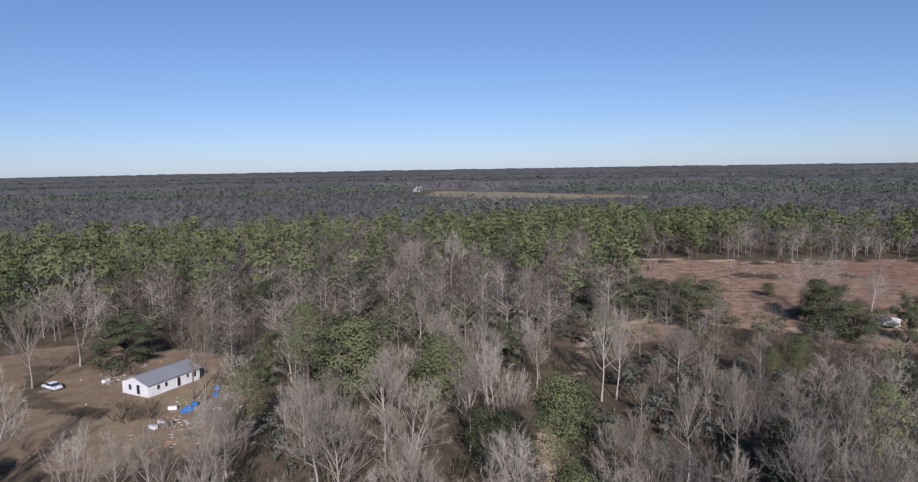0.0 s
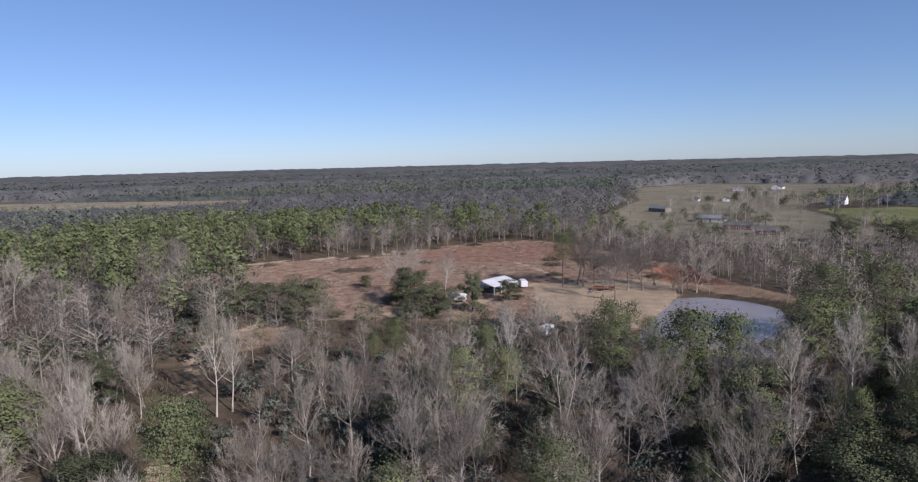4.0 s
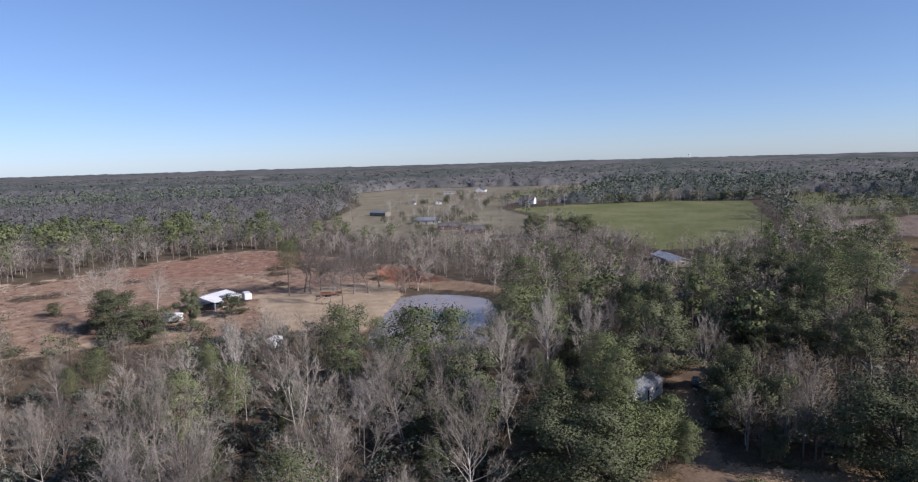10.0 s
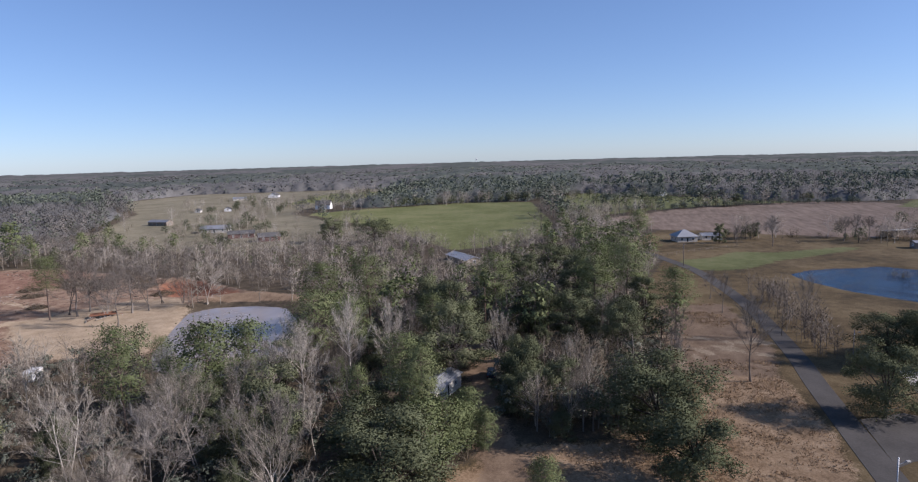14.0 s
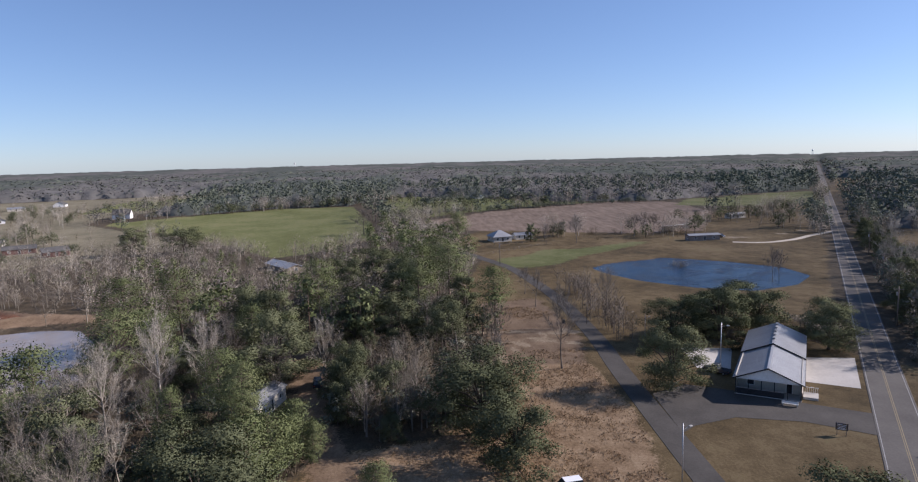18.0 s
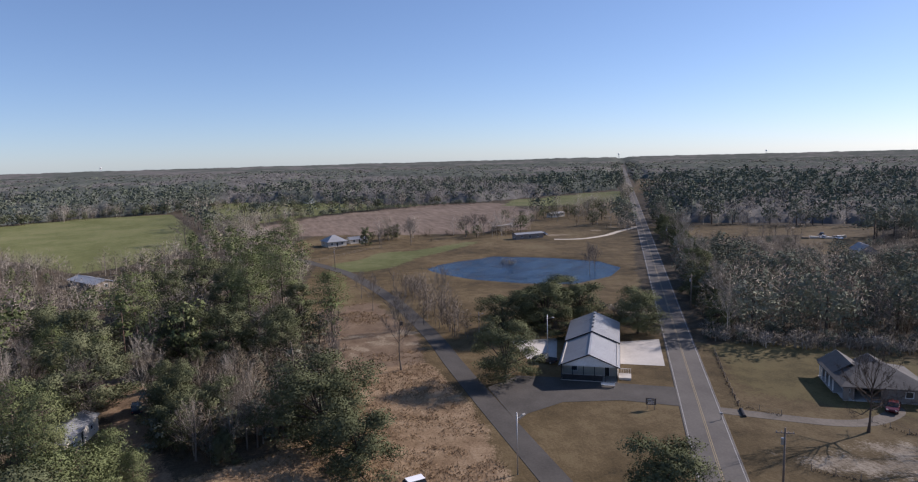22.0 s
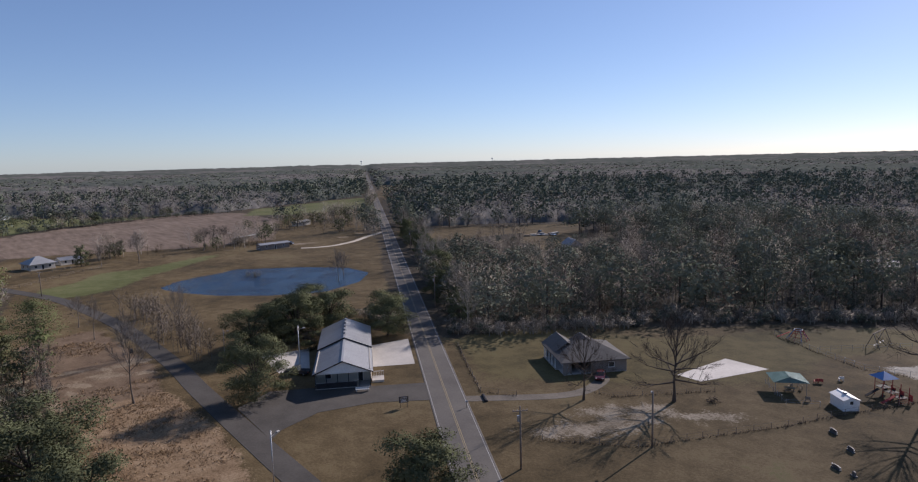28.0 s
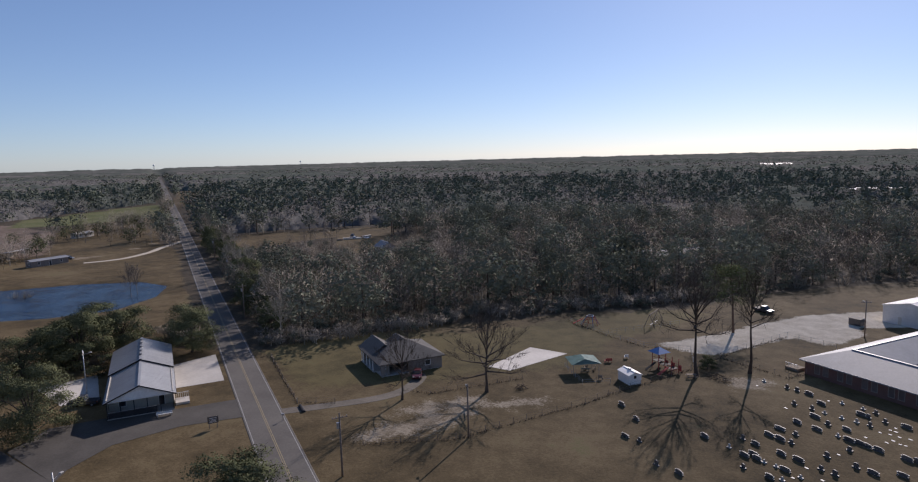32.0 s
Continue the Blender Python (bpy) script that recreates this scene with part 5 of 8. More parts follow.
u = r.uniform(0, 1, len(P))
for sel, lib, skin, label in ((u < 0.8, BRUSHY, ("twig", "twig"), "belt of grey-brown brush before the southern woods"), (u >= 0.8, LOW, ("dark_bark", "haze_grey_leaves"), "low evergreen bushes in the brush belt")):
    scatter_mesh("brush_belt", lib, P[sel, 0], P[sel, 1], r.uniform(0.5, 1.05, sel.sum()), r.uniform(0.9, 1.5, sel.sum()), skin, label, "undergrowth")

# the woods farther off, joined by kind
MID = {"bare": [lean_bare(tr, 17, 4.8, 340, 0.085, 1.3), lean_bare(tr, 18, 4.2, 340, 0.085, 1.3), lean_bare(tr, 16, 5.4, 340, 0.085, 1.3)],
       "pine": [lean_pine(tr, 19, 4.0, 20, 12, 0.88), lean_pine(tr, 18, 3.6, 20, 12, 0.88), lean_pine(tr, 20, 4.2, 20, 12, 0.88)],
       "evergreen": [lean_round(tr, 11, 4.6, 640, 0.55), lean_round(tr, 12, 4.2, 640, 0.55), lean_round(tr, 13, 4.4, 640, 0.55, 10)]}
OUTER = {"bare": [lean_bare(tr, 17, 5.6, 46, 0.42, 2.1), lean_bare(tr, 18, 5.0, 46, 0.42, 2.1)],
         "pine": [lean_pine(tr, 17, 4.4, 14, 5, 1.4, 0.2), lean_pine(tr, 16, 4.2, 14, 5, 1.4, 0.2)],
         "evergreen": [lean_round(tr, 11, 5.0, 70, 1.4, 6), lean_round(tr, 12, 4.6, 70, 1.4, 6)]}
for r0, r1, cell, lib, big, tag in ((145, 420, 7.8, MID, 1.0, "middle"), (420, 980, 11.6, OUTER, 1.05, "outer")):
    P = jittered(r0, r1, cell, int(r0))
    sp = species(P, int(r1))
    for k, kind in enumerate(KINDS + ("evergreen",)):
        # southern evergreens stand backlit and get the leaves with haze in their colour
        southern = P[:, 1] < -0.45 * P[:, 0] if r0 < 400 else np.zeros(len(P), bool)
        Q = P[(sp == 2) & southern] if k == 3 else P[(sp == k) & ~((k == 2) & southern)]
        if not len(Q):
            continue
        # middle stands dimmed by colour: darker bark instead of shade, mostly east and south
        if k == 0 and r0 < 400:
            darkened = rng.uniform(0, 1, len(Q)) < np.where(Q[:, 0] > 0.8 * Q[:, 1], 0.85, 0.35)
            B, Q = Q[darkened], Q[~darkened]
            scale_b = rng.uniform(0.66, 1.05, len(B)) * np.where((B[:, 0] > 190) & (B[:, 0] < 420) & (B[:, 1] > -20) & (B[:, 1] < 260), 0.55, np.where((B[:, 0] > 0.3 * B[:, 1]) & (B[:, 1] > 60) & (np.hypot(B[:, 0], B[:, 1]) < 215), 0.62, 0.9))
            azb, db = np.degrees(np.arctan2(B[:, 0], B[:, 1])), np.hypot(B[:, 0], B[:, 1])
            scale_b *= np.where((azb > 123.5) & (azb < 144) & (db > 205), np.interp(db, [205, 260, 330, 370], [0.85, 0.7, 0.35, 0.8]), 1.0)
            scatter_mesh("brown_tree_woods", lib[kind], B[:, 0], B[:, 1], scale_b, rng.uniform(0.85, 1.5, len(B)), ("dull_bark", "dull_bark"), "bare trees in a darkened bark tone scattered through the winter woods", "woods")
        # beyond 400 m the trees take the haze-coloured materials
        skin = ("dark_bark", "haze_grey_leaves") if k == 3 else ("twig", "twig") if k == 0 and r0 < 400 else SKIN[kind] if r0 < 400 else {"bare": ("hazed_bare", "hazed_bare"), "pine": ("hazed_pine", "hazed_pine"), "evergreen": ("hazed_pine", "hazed_pine")}[kind]
        dd, az_ = np.hypot(Q[:, 0], Q[:, 1]), np.degrees(np.arctan2(Q[:, 0], Q[:, 1]))
        low = np.where((az_ > 123.5) & (az_ < 144) & (dd > 205) & (dd < 360), np.interp(dd, [205, 260, 330], [0.8, 0.66, 0.28]), 1.0)
        low *= np.where((az_ > -4) & (az_ < 17) & (dd > 590) & (dd < 940), 0.45, 1.0)
        low = low * np.where((np.hypot(Q[:, 0], Q[:, 1]) < 215) & (Q[:, 0] > 0.3 * Q[:, 1]) & (Q[:, 1] > 60), np.where(Q[:, 0] > Q[:, 1], 0.8, 0.6), 1.0) * np.where((Q[:, 0] > 190) & (Q[:, 0] < 420) & (Q[:, 1] > -20) & (Q[:, 1] < 190), 0.66, 1.0)
        low = low * np.where((az_ > 42) & (az_ < 84) & (dd > 215) & (dd < 420), np.interp(dd, [215, 260, 330, 400], [1.0, 0.8, 0.62, 0.6]), 1.0)
        low = low * np.where((az_ > 52) & (az_ < 63) & (dd > 225) & (dd < 340), 0.7, 1.0)
        if k == 3:
            low = low * 1.3
        low = low * np.where((az_ > 58) & (az_ < 104) & (dd < 260), 0.72, 1.0)
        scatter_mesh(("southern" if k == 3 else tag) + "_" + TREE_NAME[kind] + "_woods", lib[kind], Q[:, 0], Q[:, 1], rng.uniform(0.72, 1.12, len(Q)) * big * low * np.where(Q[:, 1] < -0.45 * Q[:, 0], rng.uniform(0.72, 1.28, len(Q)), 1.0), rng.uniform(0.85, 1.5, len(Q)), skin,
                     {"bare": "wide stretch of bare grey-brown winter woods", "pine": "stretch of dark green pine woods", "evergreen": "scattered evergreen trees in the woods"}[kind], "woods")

# young growth that fills the woods
YOUNG = [lean_bare(tr, 9, 3.4, 72, 0.13, 1.3), lean_bare(tr, 8, 3.0, 72, 0.13, 1.3), lean_bare(tr, 11, 3.6, 72, 0.13, 1.3)]
P = jittered(120, 420, 7.4, 93)
dd, az_ = np.hypot(P[:, 0], P[:, 1]), np.degrees(np.arctan2(P[:, 0], P[:, 1]))
P = P[(az_ > 100) | ((dd > 190) & ((az_ > 30) | (np.arange(len(P)) % 3 == 0)))]
dd, az_ = np.hypot(P[:, 0], P[:, 1]), np.degrees(np.arctan2(P[:, 0], P[:, 1]))
low = np.where((az_ > 123.5) & (az_ < 144) & (dd > 205) & (dd < 360), np.interp(dd, [205, 260, 330], [0.9, 0.8, 0.4]), 1.0)
scatter_mesh("young_growth", YOUNG, P[:, 0], P[:, 1], rng.uniform(0.6, 1.2, len(P)) * low, rng.uniform(0.9, 1.5, len(P)), ("twig", "twig"), "dense young bare growth below the taller trees", "woods")

# trees that stand close along the south side of the road
rr_ = np.random.default_rng(57)
for i in range(40):
    p = road_line(60 + i * 7.0 + rr_.uniform(-2, 2), 400, -rr_.uniform(9.0, 13.5))[0]
    kind = "evergreen" if rr_.uniform() < 0.68 else "bare"
    plant(kind, p[0], p[1], rr_.uniform(8, 12.5) if kind == "evergreen" else rr_.uniform(11, 15), int(rr_.integers(0, 4)), rr_.uniform(0.9, 1.25), rr_.uniform(0, 6), group="trees along the road")

# brush beside the side road, reeds in the pond
rows = [(201, -47, 34), (186, -47, 16), (176, -46.5, 26), (160, -46.5, 22), (151, -46, 14)]
Q = np.vstack([np.c_[frng_ * 14 + x - 7, y + frng_b * 2.6] for (x, y, n), frng_, frng_b in ((q, r.uniform(0, 1, q[2]), r.normal(size=q[2])) for q in rows)])
scatter_mesh("roadside_brush", YOUNG, Q[:, 0], Q[:, 1], r.uniform(0.3, 1.0, len(Q)), r.uniform(0.6, 1.0, len(Q)), ("dull_bark", "dull_bark"), "row of grey leafless saplings and brush along the side road", "brush")
Q = np.c_[r.uniform(241, 251, 9), r.uniform(-101, -95, 9)]
scatter_mesh("pond_reeds", [both(p) for p in MODELS["shrub"]], Q[:, 0], Q[:, 1], r.uniform(0.7, 1.1, 9), r.uniform(0.8, 1.2, 9), ("brush", "twig"), "clump of dry reeds and brush standing in the blue pond", "reeds")

# the woods beyond, thinning into the distance
def far_crown(rng, h, spread, n, size):
    """A crown seen from far off: loose sprays over a lumpy dome."""
    crown = Soup()
    p = unit(rng.normal(size=(n, 3)) + np.array([0, 0, 0.5]))
    c = p * np.array([spread, spread, h * 0.4]) * rng.uniform(0.6, 1, (n, 1)) + np.array([0, 0, h * 0.55])
    leaf_bits(crown, c, size, rng, unit(p * 0.55 + np.array([0, 0, 0.8])))
    v, f, nv = crown.arrays()
    return v, f, np.ones(len(f), int), nv


DISTANT = {"bare": [far_crown(tr, 14, 6.5, 15, 2.6), far_crown(tr, 15, 6.0, 15, 2.6)],
           "pine": [far_crown(tr, 16, 4.8, 14, 2.5), far_crown(tr, 15, 5.2, 14, 2.5)],
           "evergreen": [far_crown(tr, 12, 6.0, 15, 2.5), far_crown(tr, 11, 6.4, 15, 2.5)]}
P = jittered(980, 2350, 18.5, 77)
sp = species(P, 78)
for k, kind in enumerate(KINDS):
    Q = P[sp == k]
    scatter_mesh("distant_" + TREE_NAME[kind] + "_woods", DISTANT[kind], Q[:, 0], Q[:, 1], rng.uniform(0.7, 1.15, len(Q)), rng.uniform(0.9, 1.4, len(Q)), ("hazed_bare", "hazed_bare") if k == 0 else ("hazed_pine", "hazed_pine"),
                 ("far stretch of bare grey woods", "far stretch of dark pine woods", "dark evergreen crowns in the far woods")[k], "woods")

# single trees and hedges about the farms
frng = np.random.default_rng(41)
HEDGES = [((300, 180), (400, 300), 34, 16), ((330, 150), (430, 180), 12, 20), ((510, 256), (640, 120), 5, 40), ((640, 130), (634, 70), 5, 14), ((540, -70), (600, -180), 6, 26), ((350, 0), (470, 30), 9, 22)]
HEDGES += [((640, 60), (700, -50), 10, 22), ((480, 300), (700, 420), 60, 40), ((345, -190), (470, -270), 12, 26), ((505, -315), (640, -400), 5, 26), ((388, -172), (440, -250), 24, 40), ((330, -118), (352, -160), 10, 14), ((345, -62), (352, -110), 8, 12), ((290, 210), (350, 160), 30, 14), ((360, 230), (420, 280), 30, 12)]
HEDGES += [((600, 150), (690, 30), 14, 40), ((430, 16), (520, -40), 5, 20), ((680, 300), (860, 330), 30, 40), ((520, 380), (560, 340), 12, 10), ((300, 225), (360, 185), 34, 12), ((355, 250), (400, 215), 30, 12), ((330, 330), (420, 400), 34, 40), ((400, 250), (470, 290), 16, 14), ((560, 300), (600, 330), 14, 10)]
for (ax, ay), (bx, by), wide, n in HEDGES:
    t = frng.uniform(0, 1, n)
    Q = np.c_[ax + (bx - ax) * t, ay + (by - ay) * t] + frng.normal(size=(n, 2)) * wide * 0.5
    scatter_mesh("hedge_brush", YOUNG, Q[:, 0], Q[:, 1], frng.uniform(0.3, 0.75, n), frng.uniform(0.9, 1.7, n), ("brush", "brush"), "low brown brush of a field hedge", "hedgerow")
    t = frng.uniform(0, 1, n)
    Q = np.c_[ax + (bx - ax) * t, ay + (by - ay) * t] + frng.normal(size=(n, 2)) * wide * 0.5
    u = frng.uniform(0, 1, n) * (0.7 if ax in (350, 430) else 1.0)      # no evergreens by the green field
    for hx, hy, hr in HOMES:
        u = np.where(np.hypot(Q[:, 0] - hx, Q[:, 1] - hy) < hr * 0.8, -1.0, u)
    for kind, sel in (("bare", (u >= 0) & (u < 0.72)), ("evergreen", u >= 0.72)):
        if sel.sum():
            scatter_mesh("hedgerow_" + TREE_NAME[kind] + "s", MID[kind], Q[sel, 0], Q[sel, 1], frng.uniform(0.5, 0.95, sel.sum()) * (0.72 if math.hypot(ax, ay) < 420 and ay > 100 else 1.0), frng.uniform(0.9, 1.4, sel.sum()), SKIN[kind],
                         "row of bare field trees and brush" if kind == "bare" else "dark evergreen bushes along the fields", "hedgerow")

Q = np.array([(567, 10), (562, 3), (527, -14), (540, -28), (555, -33), (569, -39), (587, -52), (578, -64), (562, -84), (583, -96), (548, -6), (575, -76)], float)
scatter_mesh("field_evergreens", MID["evergreen"], Q[:, 0], Q[:, 1], frng.uniform(0.7, 1.1, len(Q)), frng.uniform(1.0, 1.4, len(Q)), ("dark_bark", "leaves"), "dark round evergreen trees dotted along the green field", "hedgerow")

for line, n, label in (([(498, 12), (525, -42), (550, -95), (571, -155), (574, -199)], 64, "dark evergreen hedge along the ploughed field"),
                       ([(640, 7), (634, -2), (648, -18), (654, -36), (655, -47), (671, -79), (670, -94), (669, -109), (666, -127)], 40, "dark evergreen trees along a far field")):
    line = np.array(line, float)
    at = np.linspace(0, len(line) - 1, n) + frng.normal(size=n) * 0.03
    Q = np.c_[np.interp(at, np.arange(len(line)), line[:, 0]), np.interp(at, np.arange(len(line)), line[:, 1])] + frng.normal(size=(n, 2)) * 2.0
    scatter_mesh("field_hedge", MID["evergreen"], Q[:, 0], Q[:, 1], frng.uniform(0.28, 0.52, n) * (1 if n == 64 else 1.5), frng.uniform(1.3, 2.0, n), ("dark_bark", "haze_grey_leaves"), label, "hedgerow")

# the far woods to the horizon: one rough roof of crowns, with its edges along the fields
rings = [400.0]
while rings[-1] < 4950:
    rings.append(rings[-1] + max(8.0, 0.018 * (rings[-1] - 60)))
rr, aa = np.meshgrid(np.array(rings), np.radians(np.arange(-42, 192.01, 0.36)), indexing="ij")
crng = np.random.default_rng(91)
rr = rr + crng.uniform(-0.35, 0.35, rr.shape) * np.gradient(np.array(rings))[:, None]
aa = aa + crng.uniform(-0.4, 0.4, aa.shape) * math.radians(0.36)
CP = np.c_[(rr * np.sin(aa)).ravel(), (rr * np.cos(aa)).ravel()]
pt = np.where(np.hypot(CP[:, 0], CP[:, 1]) < 600, patchy(CP, 110, 3), patchy(CP * np.array([0.35, 1.0]), 260, 17))
lump = patchy(CP, 46, 51) * 5.0 + patchy(CP, 300, 52) * 3.0
rise = crng.uniform(0, 1, len(CP)) ** 1.4 * 5.5
cz = np.where(pt > 0.58, 9.5, 7.0) + lump * np.interp(rr.ravel(), [900, 1800], [1.0, 0.45]) + rise
depth = wooded(CP).astype(float)
for k in range(12):                      # the canopy runs down towards the fields, where single trees take over
    depth += wooded(CP + (16.0 + 14.0 * (k % 2)) * np.array([math.cos(k * 0.5236), math.sin(k * 0.5236)]))
depth = np.clip((depth / 13 - 0.7) / 0.3, 0, 1)
near_low = np.interp(rr.ravel(), [430, 900, 2000, 2500], [0.46, 0.78, 0.88, 0.95])
near_low = near_low * np.where((np.degrees(aa.ravel()) > -4) & (np.degrees(aa.ravel()) < 17) & (rr.ravel() > 600) & (rr.ravel() < 1120), 0.5, 1.0)      # low scrub about the far tan field
cz = np.where(depth > 0, cz * near_low * depth, -3.0)
cz = np.where(rr.ravel() < 430, np.minimum(cz, np.interp(rr.ravel(), [400, 430], [-3, 9])), cz)
na = rr.shape[1]
ci, cj = np.meshgrid(np.arange(rr.shape[0] - 1), np.arange(na - 1), indexing="ij")
c0 = (ci * na + cj).ravel()
cf = np.c_[c0, c0 + 1, c0 + na + 1, c0 + na]
cf = cf[(cz[cf] > -2.5).any(1)]
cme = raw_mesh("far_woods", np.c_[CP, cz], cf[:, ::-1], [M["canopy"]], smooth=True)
caz = np.degrees(aa.ravel())
pt = np.where(caz < 48, belts(CP) + 0.05, pt)
set_attr(cme, "pines", np.clip((pt - np.interp(caz, [0, 60, 110], [0.60, 0.50, 0.40])) * 5.0, 0, 1))
tagged(new("far_woods", cme), "far winter woods of bare grey-brown crowns and drifts of pines", "woods", kind="stuff")
# ---- kit for buildings and small things ----
def part(name, bm, mat, parent, label="", smooth=False):
    """Links a bmesh as one mesh object under a thing or a part."""
    me = bpy.data.meshes.new(name)
    bmesh.ops.recalc_face_normals(bm, faces=bm.faces)
    bm.to_mesh(me)
    bm.free()
    me.materials.append(M[mat] if isinstance(mat, str) else mat)
    if smooth:
        me.polygons.foreach_set("use_smooth", np.ones(len(me.polygons), bool))
    ob = new(name, me)
    ob.parent = parent
    if label:
        ob["label"] = label
    return ob


def thing(name, x, y, turn, label, cat, group="", z=None, kind=""):
    e = new(name)
    e.empty_display_size = 0.5
    e.matrix_world = Matrix.Translation((x, y, float(height_at([(x, y)])[0]) if z is None else z)) @ Matrix.Rotation(radians(turn), 4, "Z")
    return tagged(e, label, cat, group, kind)


def box(x0, x1, y0, y1, z0, z1, bm=None, bevel=0.0):
    made = bm is None
    bm = bm or bmesh.new()
    r = bmesh.ops.create_cube(bm, size=1.0)["verts"]
    for v in r:
        v.co = Vector(((x0 + x1) / 2 + v.co.x * (x1 - x0), (y0 + y1) / 2 + v.co.y * (y1 - y0), (z0 + z1) / 2 + v.co.z * (z1 - z0)))
    if bevel and made:
        bmesh.ops.bevel(bm, geom=bm.edges[:], offset=bevel, segments=1, affect="EDGES")
    return bm


def rod(p0, p1, r0, r1=None, sides=8, bm=None):
    bm = bm or bmesh.new()
    p0, p1 = Vector(p0), Vector(p1)
    d = p1 - p0
    m = Matrix.Translation((p0 + p1) / 2) @ d.to_track_quat("Z", "Y").to_matrix().to_4x4()
    bmesh.ops.create_cone(bm, cap_ends=True, segments=sides, radius1=r0, radius2=r0 if r1 is None else r1, depth=d.length, matrix=m)
    return bm


def slab(pts, thick, bm=None, up=None):
    """A plate over a polygon, thickened downwards or along up."""
    bm = bm or bmesh.new()
    up = Vector(up or (0, 0, -thick))
    a = [bm.verts.new(p) for p in pts]
    b = [bm.verts.new(Vector(p) + up) for p in pts]
    bm.faces.new(a)
    bm.faces.new(b[::-1])
    for i in range(len(a)):
        j = (i + 1) % len(a)
        bm.faces.new((a[i], b[i], b[j], a[j]))
    return bm


def wall_mesh(length, high, thick, holes):
    """A wall along x with openings right through it. holes: (middle, sill, width, height)."""
    xs = sorted({0.0, length, *[h[0] - h[2] / 2 for h in holes], *[h[0] + h[2] / 2 for h in holes]})
    zs = sorted({0.0, high, *[h[1] for h in holes], *[h[1] + h[3] for h in holes]})
    bm = bmesh.new()
    for xa, xb in zip(xs, xs[1:]):
        run = None
        for za, zb in zip(zs, zs[1:]):
            cx, cz = (xa + xb) / 2, (za + zb) / 2
            hole = any(abs(cx - h[0]) < h[2] / 2 and h[1] < cz < h[1] + h[3] for h in holes)
            if not hole and run is None:
                run = za
            if hole and run is not None:
                box(xa, xb, 0, thick, run, za, bm)
                run = None
        if run is not None:
            box(xa, xb, 0, thick, run, high, bm)
    return bm


def place(ob, x, y, z, turn):
    ob.matrix_local = Matrix.Translation((x, y, z)) @ Matrix.Rotation(radians(turn), 4, "Z")
    return ob


def fill_openings(wall, holes, thick, frame_mat="white_paint", pane_mat="glass"):
    for h in holes:
        x0, x1, z0, z1 = h[0] - h[2] / 2, h[0] + h[2] / 2, h[1], h[1] + h[3]
        if h[4] == "void":
            continue
        bm = bmesh.new()
        for a in ((x0 - 0.06, x0 + 0.05, z0 - 0.06, z1 + 0.06), (x1 - 0.05, x1 + 0.06, z0 - 0.06, z1 + 0.06), (x0 + 0.05, x1 - 0.05, z0 - 0.06, z0 + 0.05), (x0 + 0.05, x1 - 0.05, z1 - 0.05, z1 + 0.06)):
            box(a[0], a[1], -0.03, 0.06, a[2], a[3], bm)
        if h[4] == "window":
            w = part("window", bm, frame_mat, wall)
            pane = bmesh.new()
            box(x0 + 0.05, x1 - 0.05, 0.05, 0.07, z0 + 0.05, z1 - 0.05, pane)
            part("pane", pane, pane_mat, w)
        else:
            d = part("door", bm, frame_mat, wall)
            part("door_leaf", box(x0 + 0.05, x1 - 0.05, 0.03, 0.08, z0 + 0.02, z1 - 0.05), "dark" if h[4] == "dark_door" else "cream", d)


def four_walls(e, L, W, high, holes, mat, thick=0.15, frame_mat="white_paint"):
    """Walls round a plan centred on the thing. holes per side: s, e, n, w."""
    spec = {"s": (-L / 2, -W / 2, 0, L), "n": (L / 2, W / 2, 180, L), "e": (L / 2, -W / 2 + thick, 90, W - 2 * thick), "w": (-L / 2, W / 2 - thick, -90, W - 2 * thick)}
    for side, (x, y, turn, ln) in spec.items():
        hs = holes.get(side, [])
        w = part("wall", wall_mesh(ln, high, thick, hs), mat, e)
        place(w, x, y, 0, turn)
        fill_openings(w, hs, thick, frame_mat)


def gable_roof(e, L, W, eave, ridge, over, mat, gable_mat, ribs=0.6, thick=0.07, label=""):
    rise = (ridge - eave) / (W / 2)
    for s in (-1, 1):
        y1 = s * (W / 2 + over)
        z1 = eave - rise * over
        bm = slab([(-L / 2 - over, 0, ridge), (L / 2 + over, 0, ridge), (L / 2 + over, y1, z1), (-L / 2 - over, y1, z1)], thick)
        plane = part("roof", bm, mat, e, label)
        if ribs:
            n = int((L + 2 * over) / ribs)
            first = None
            for i in range(n + 1):
                x = -L / 2 - over + 0.02 + i * (L + 2 * over - 0.06) / n
                if first is None:
                    first = part("rib", slab([(0, 0, ridge + 0.035), (0.05, 0, ridge + 0.035), (0.05, y1, z1 + 0.035), (0, y1, z1 + 0.035)], 0.045), mat, plane)
                    rib = first
                else:
                    rib = new("rib", first.data)
                    rib.parent = plane
                rib.location.x = x
    part("ridge_cap", slab([(-L / 2 - over, -0.18, ridge + 0.03), (L / 2 + over, -0.18, ridge + 0.03), (L / 2 + over, 0.18, ridge + 0.03), (-L / 2 - over, 0.18, ridge + 0.03)], 0.03), mat, e)
    for s in (-1, 1):
        x = s * (L / 2 - 0.15)
        part("gable", slab([(x, -W / 2 + 0.02, eave), (x, W / 2 - 0.02, eave), (x, 0, ridge - 0.09)], 0, up=(s * 0.14, 0, 0)), gable_mat, e)


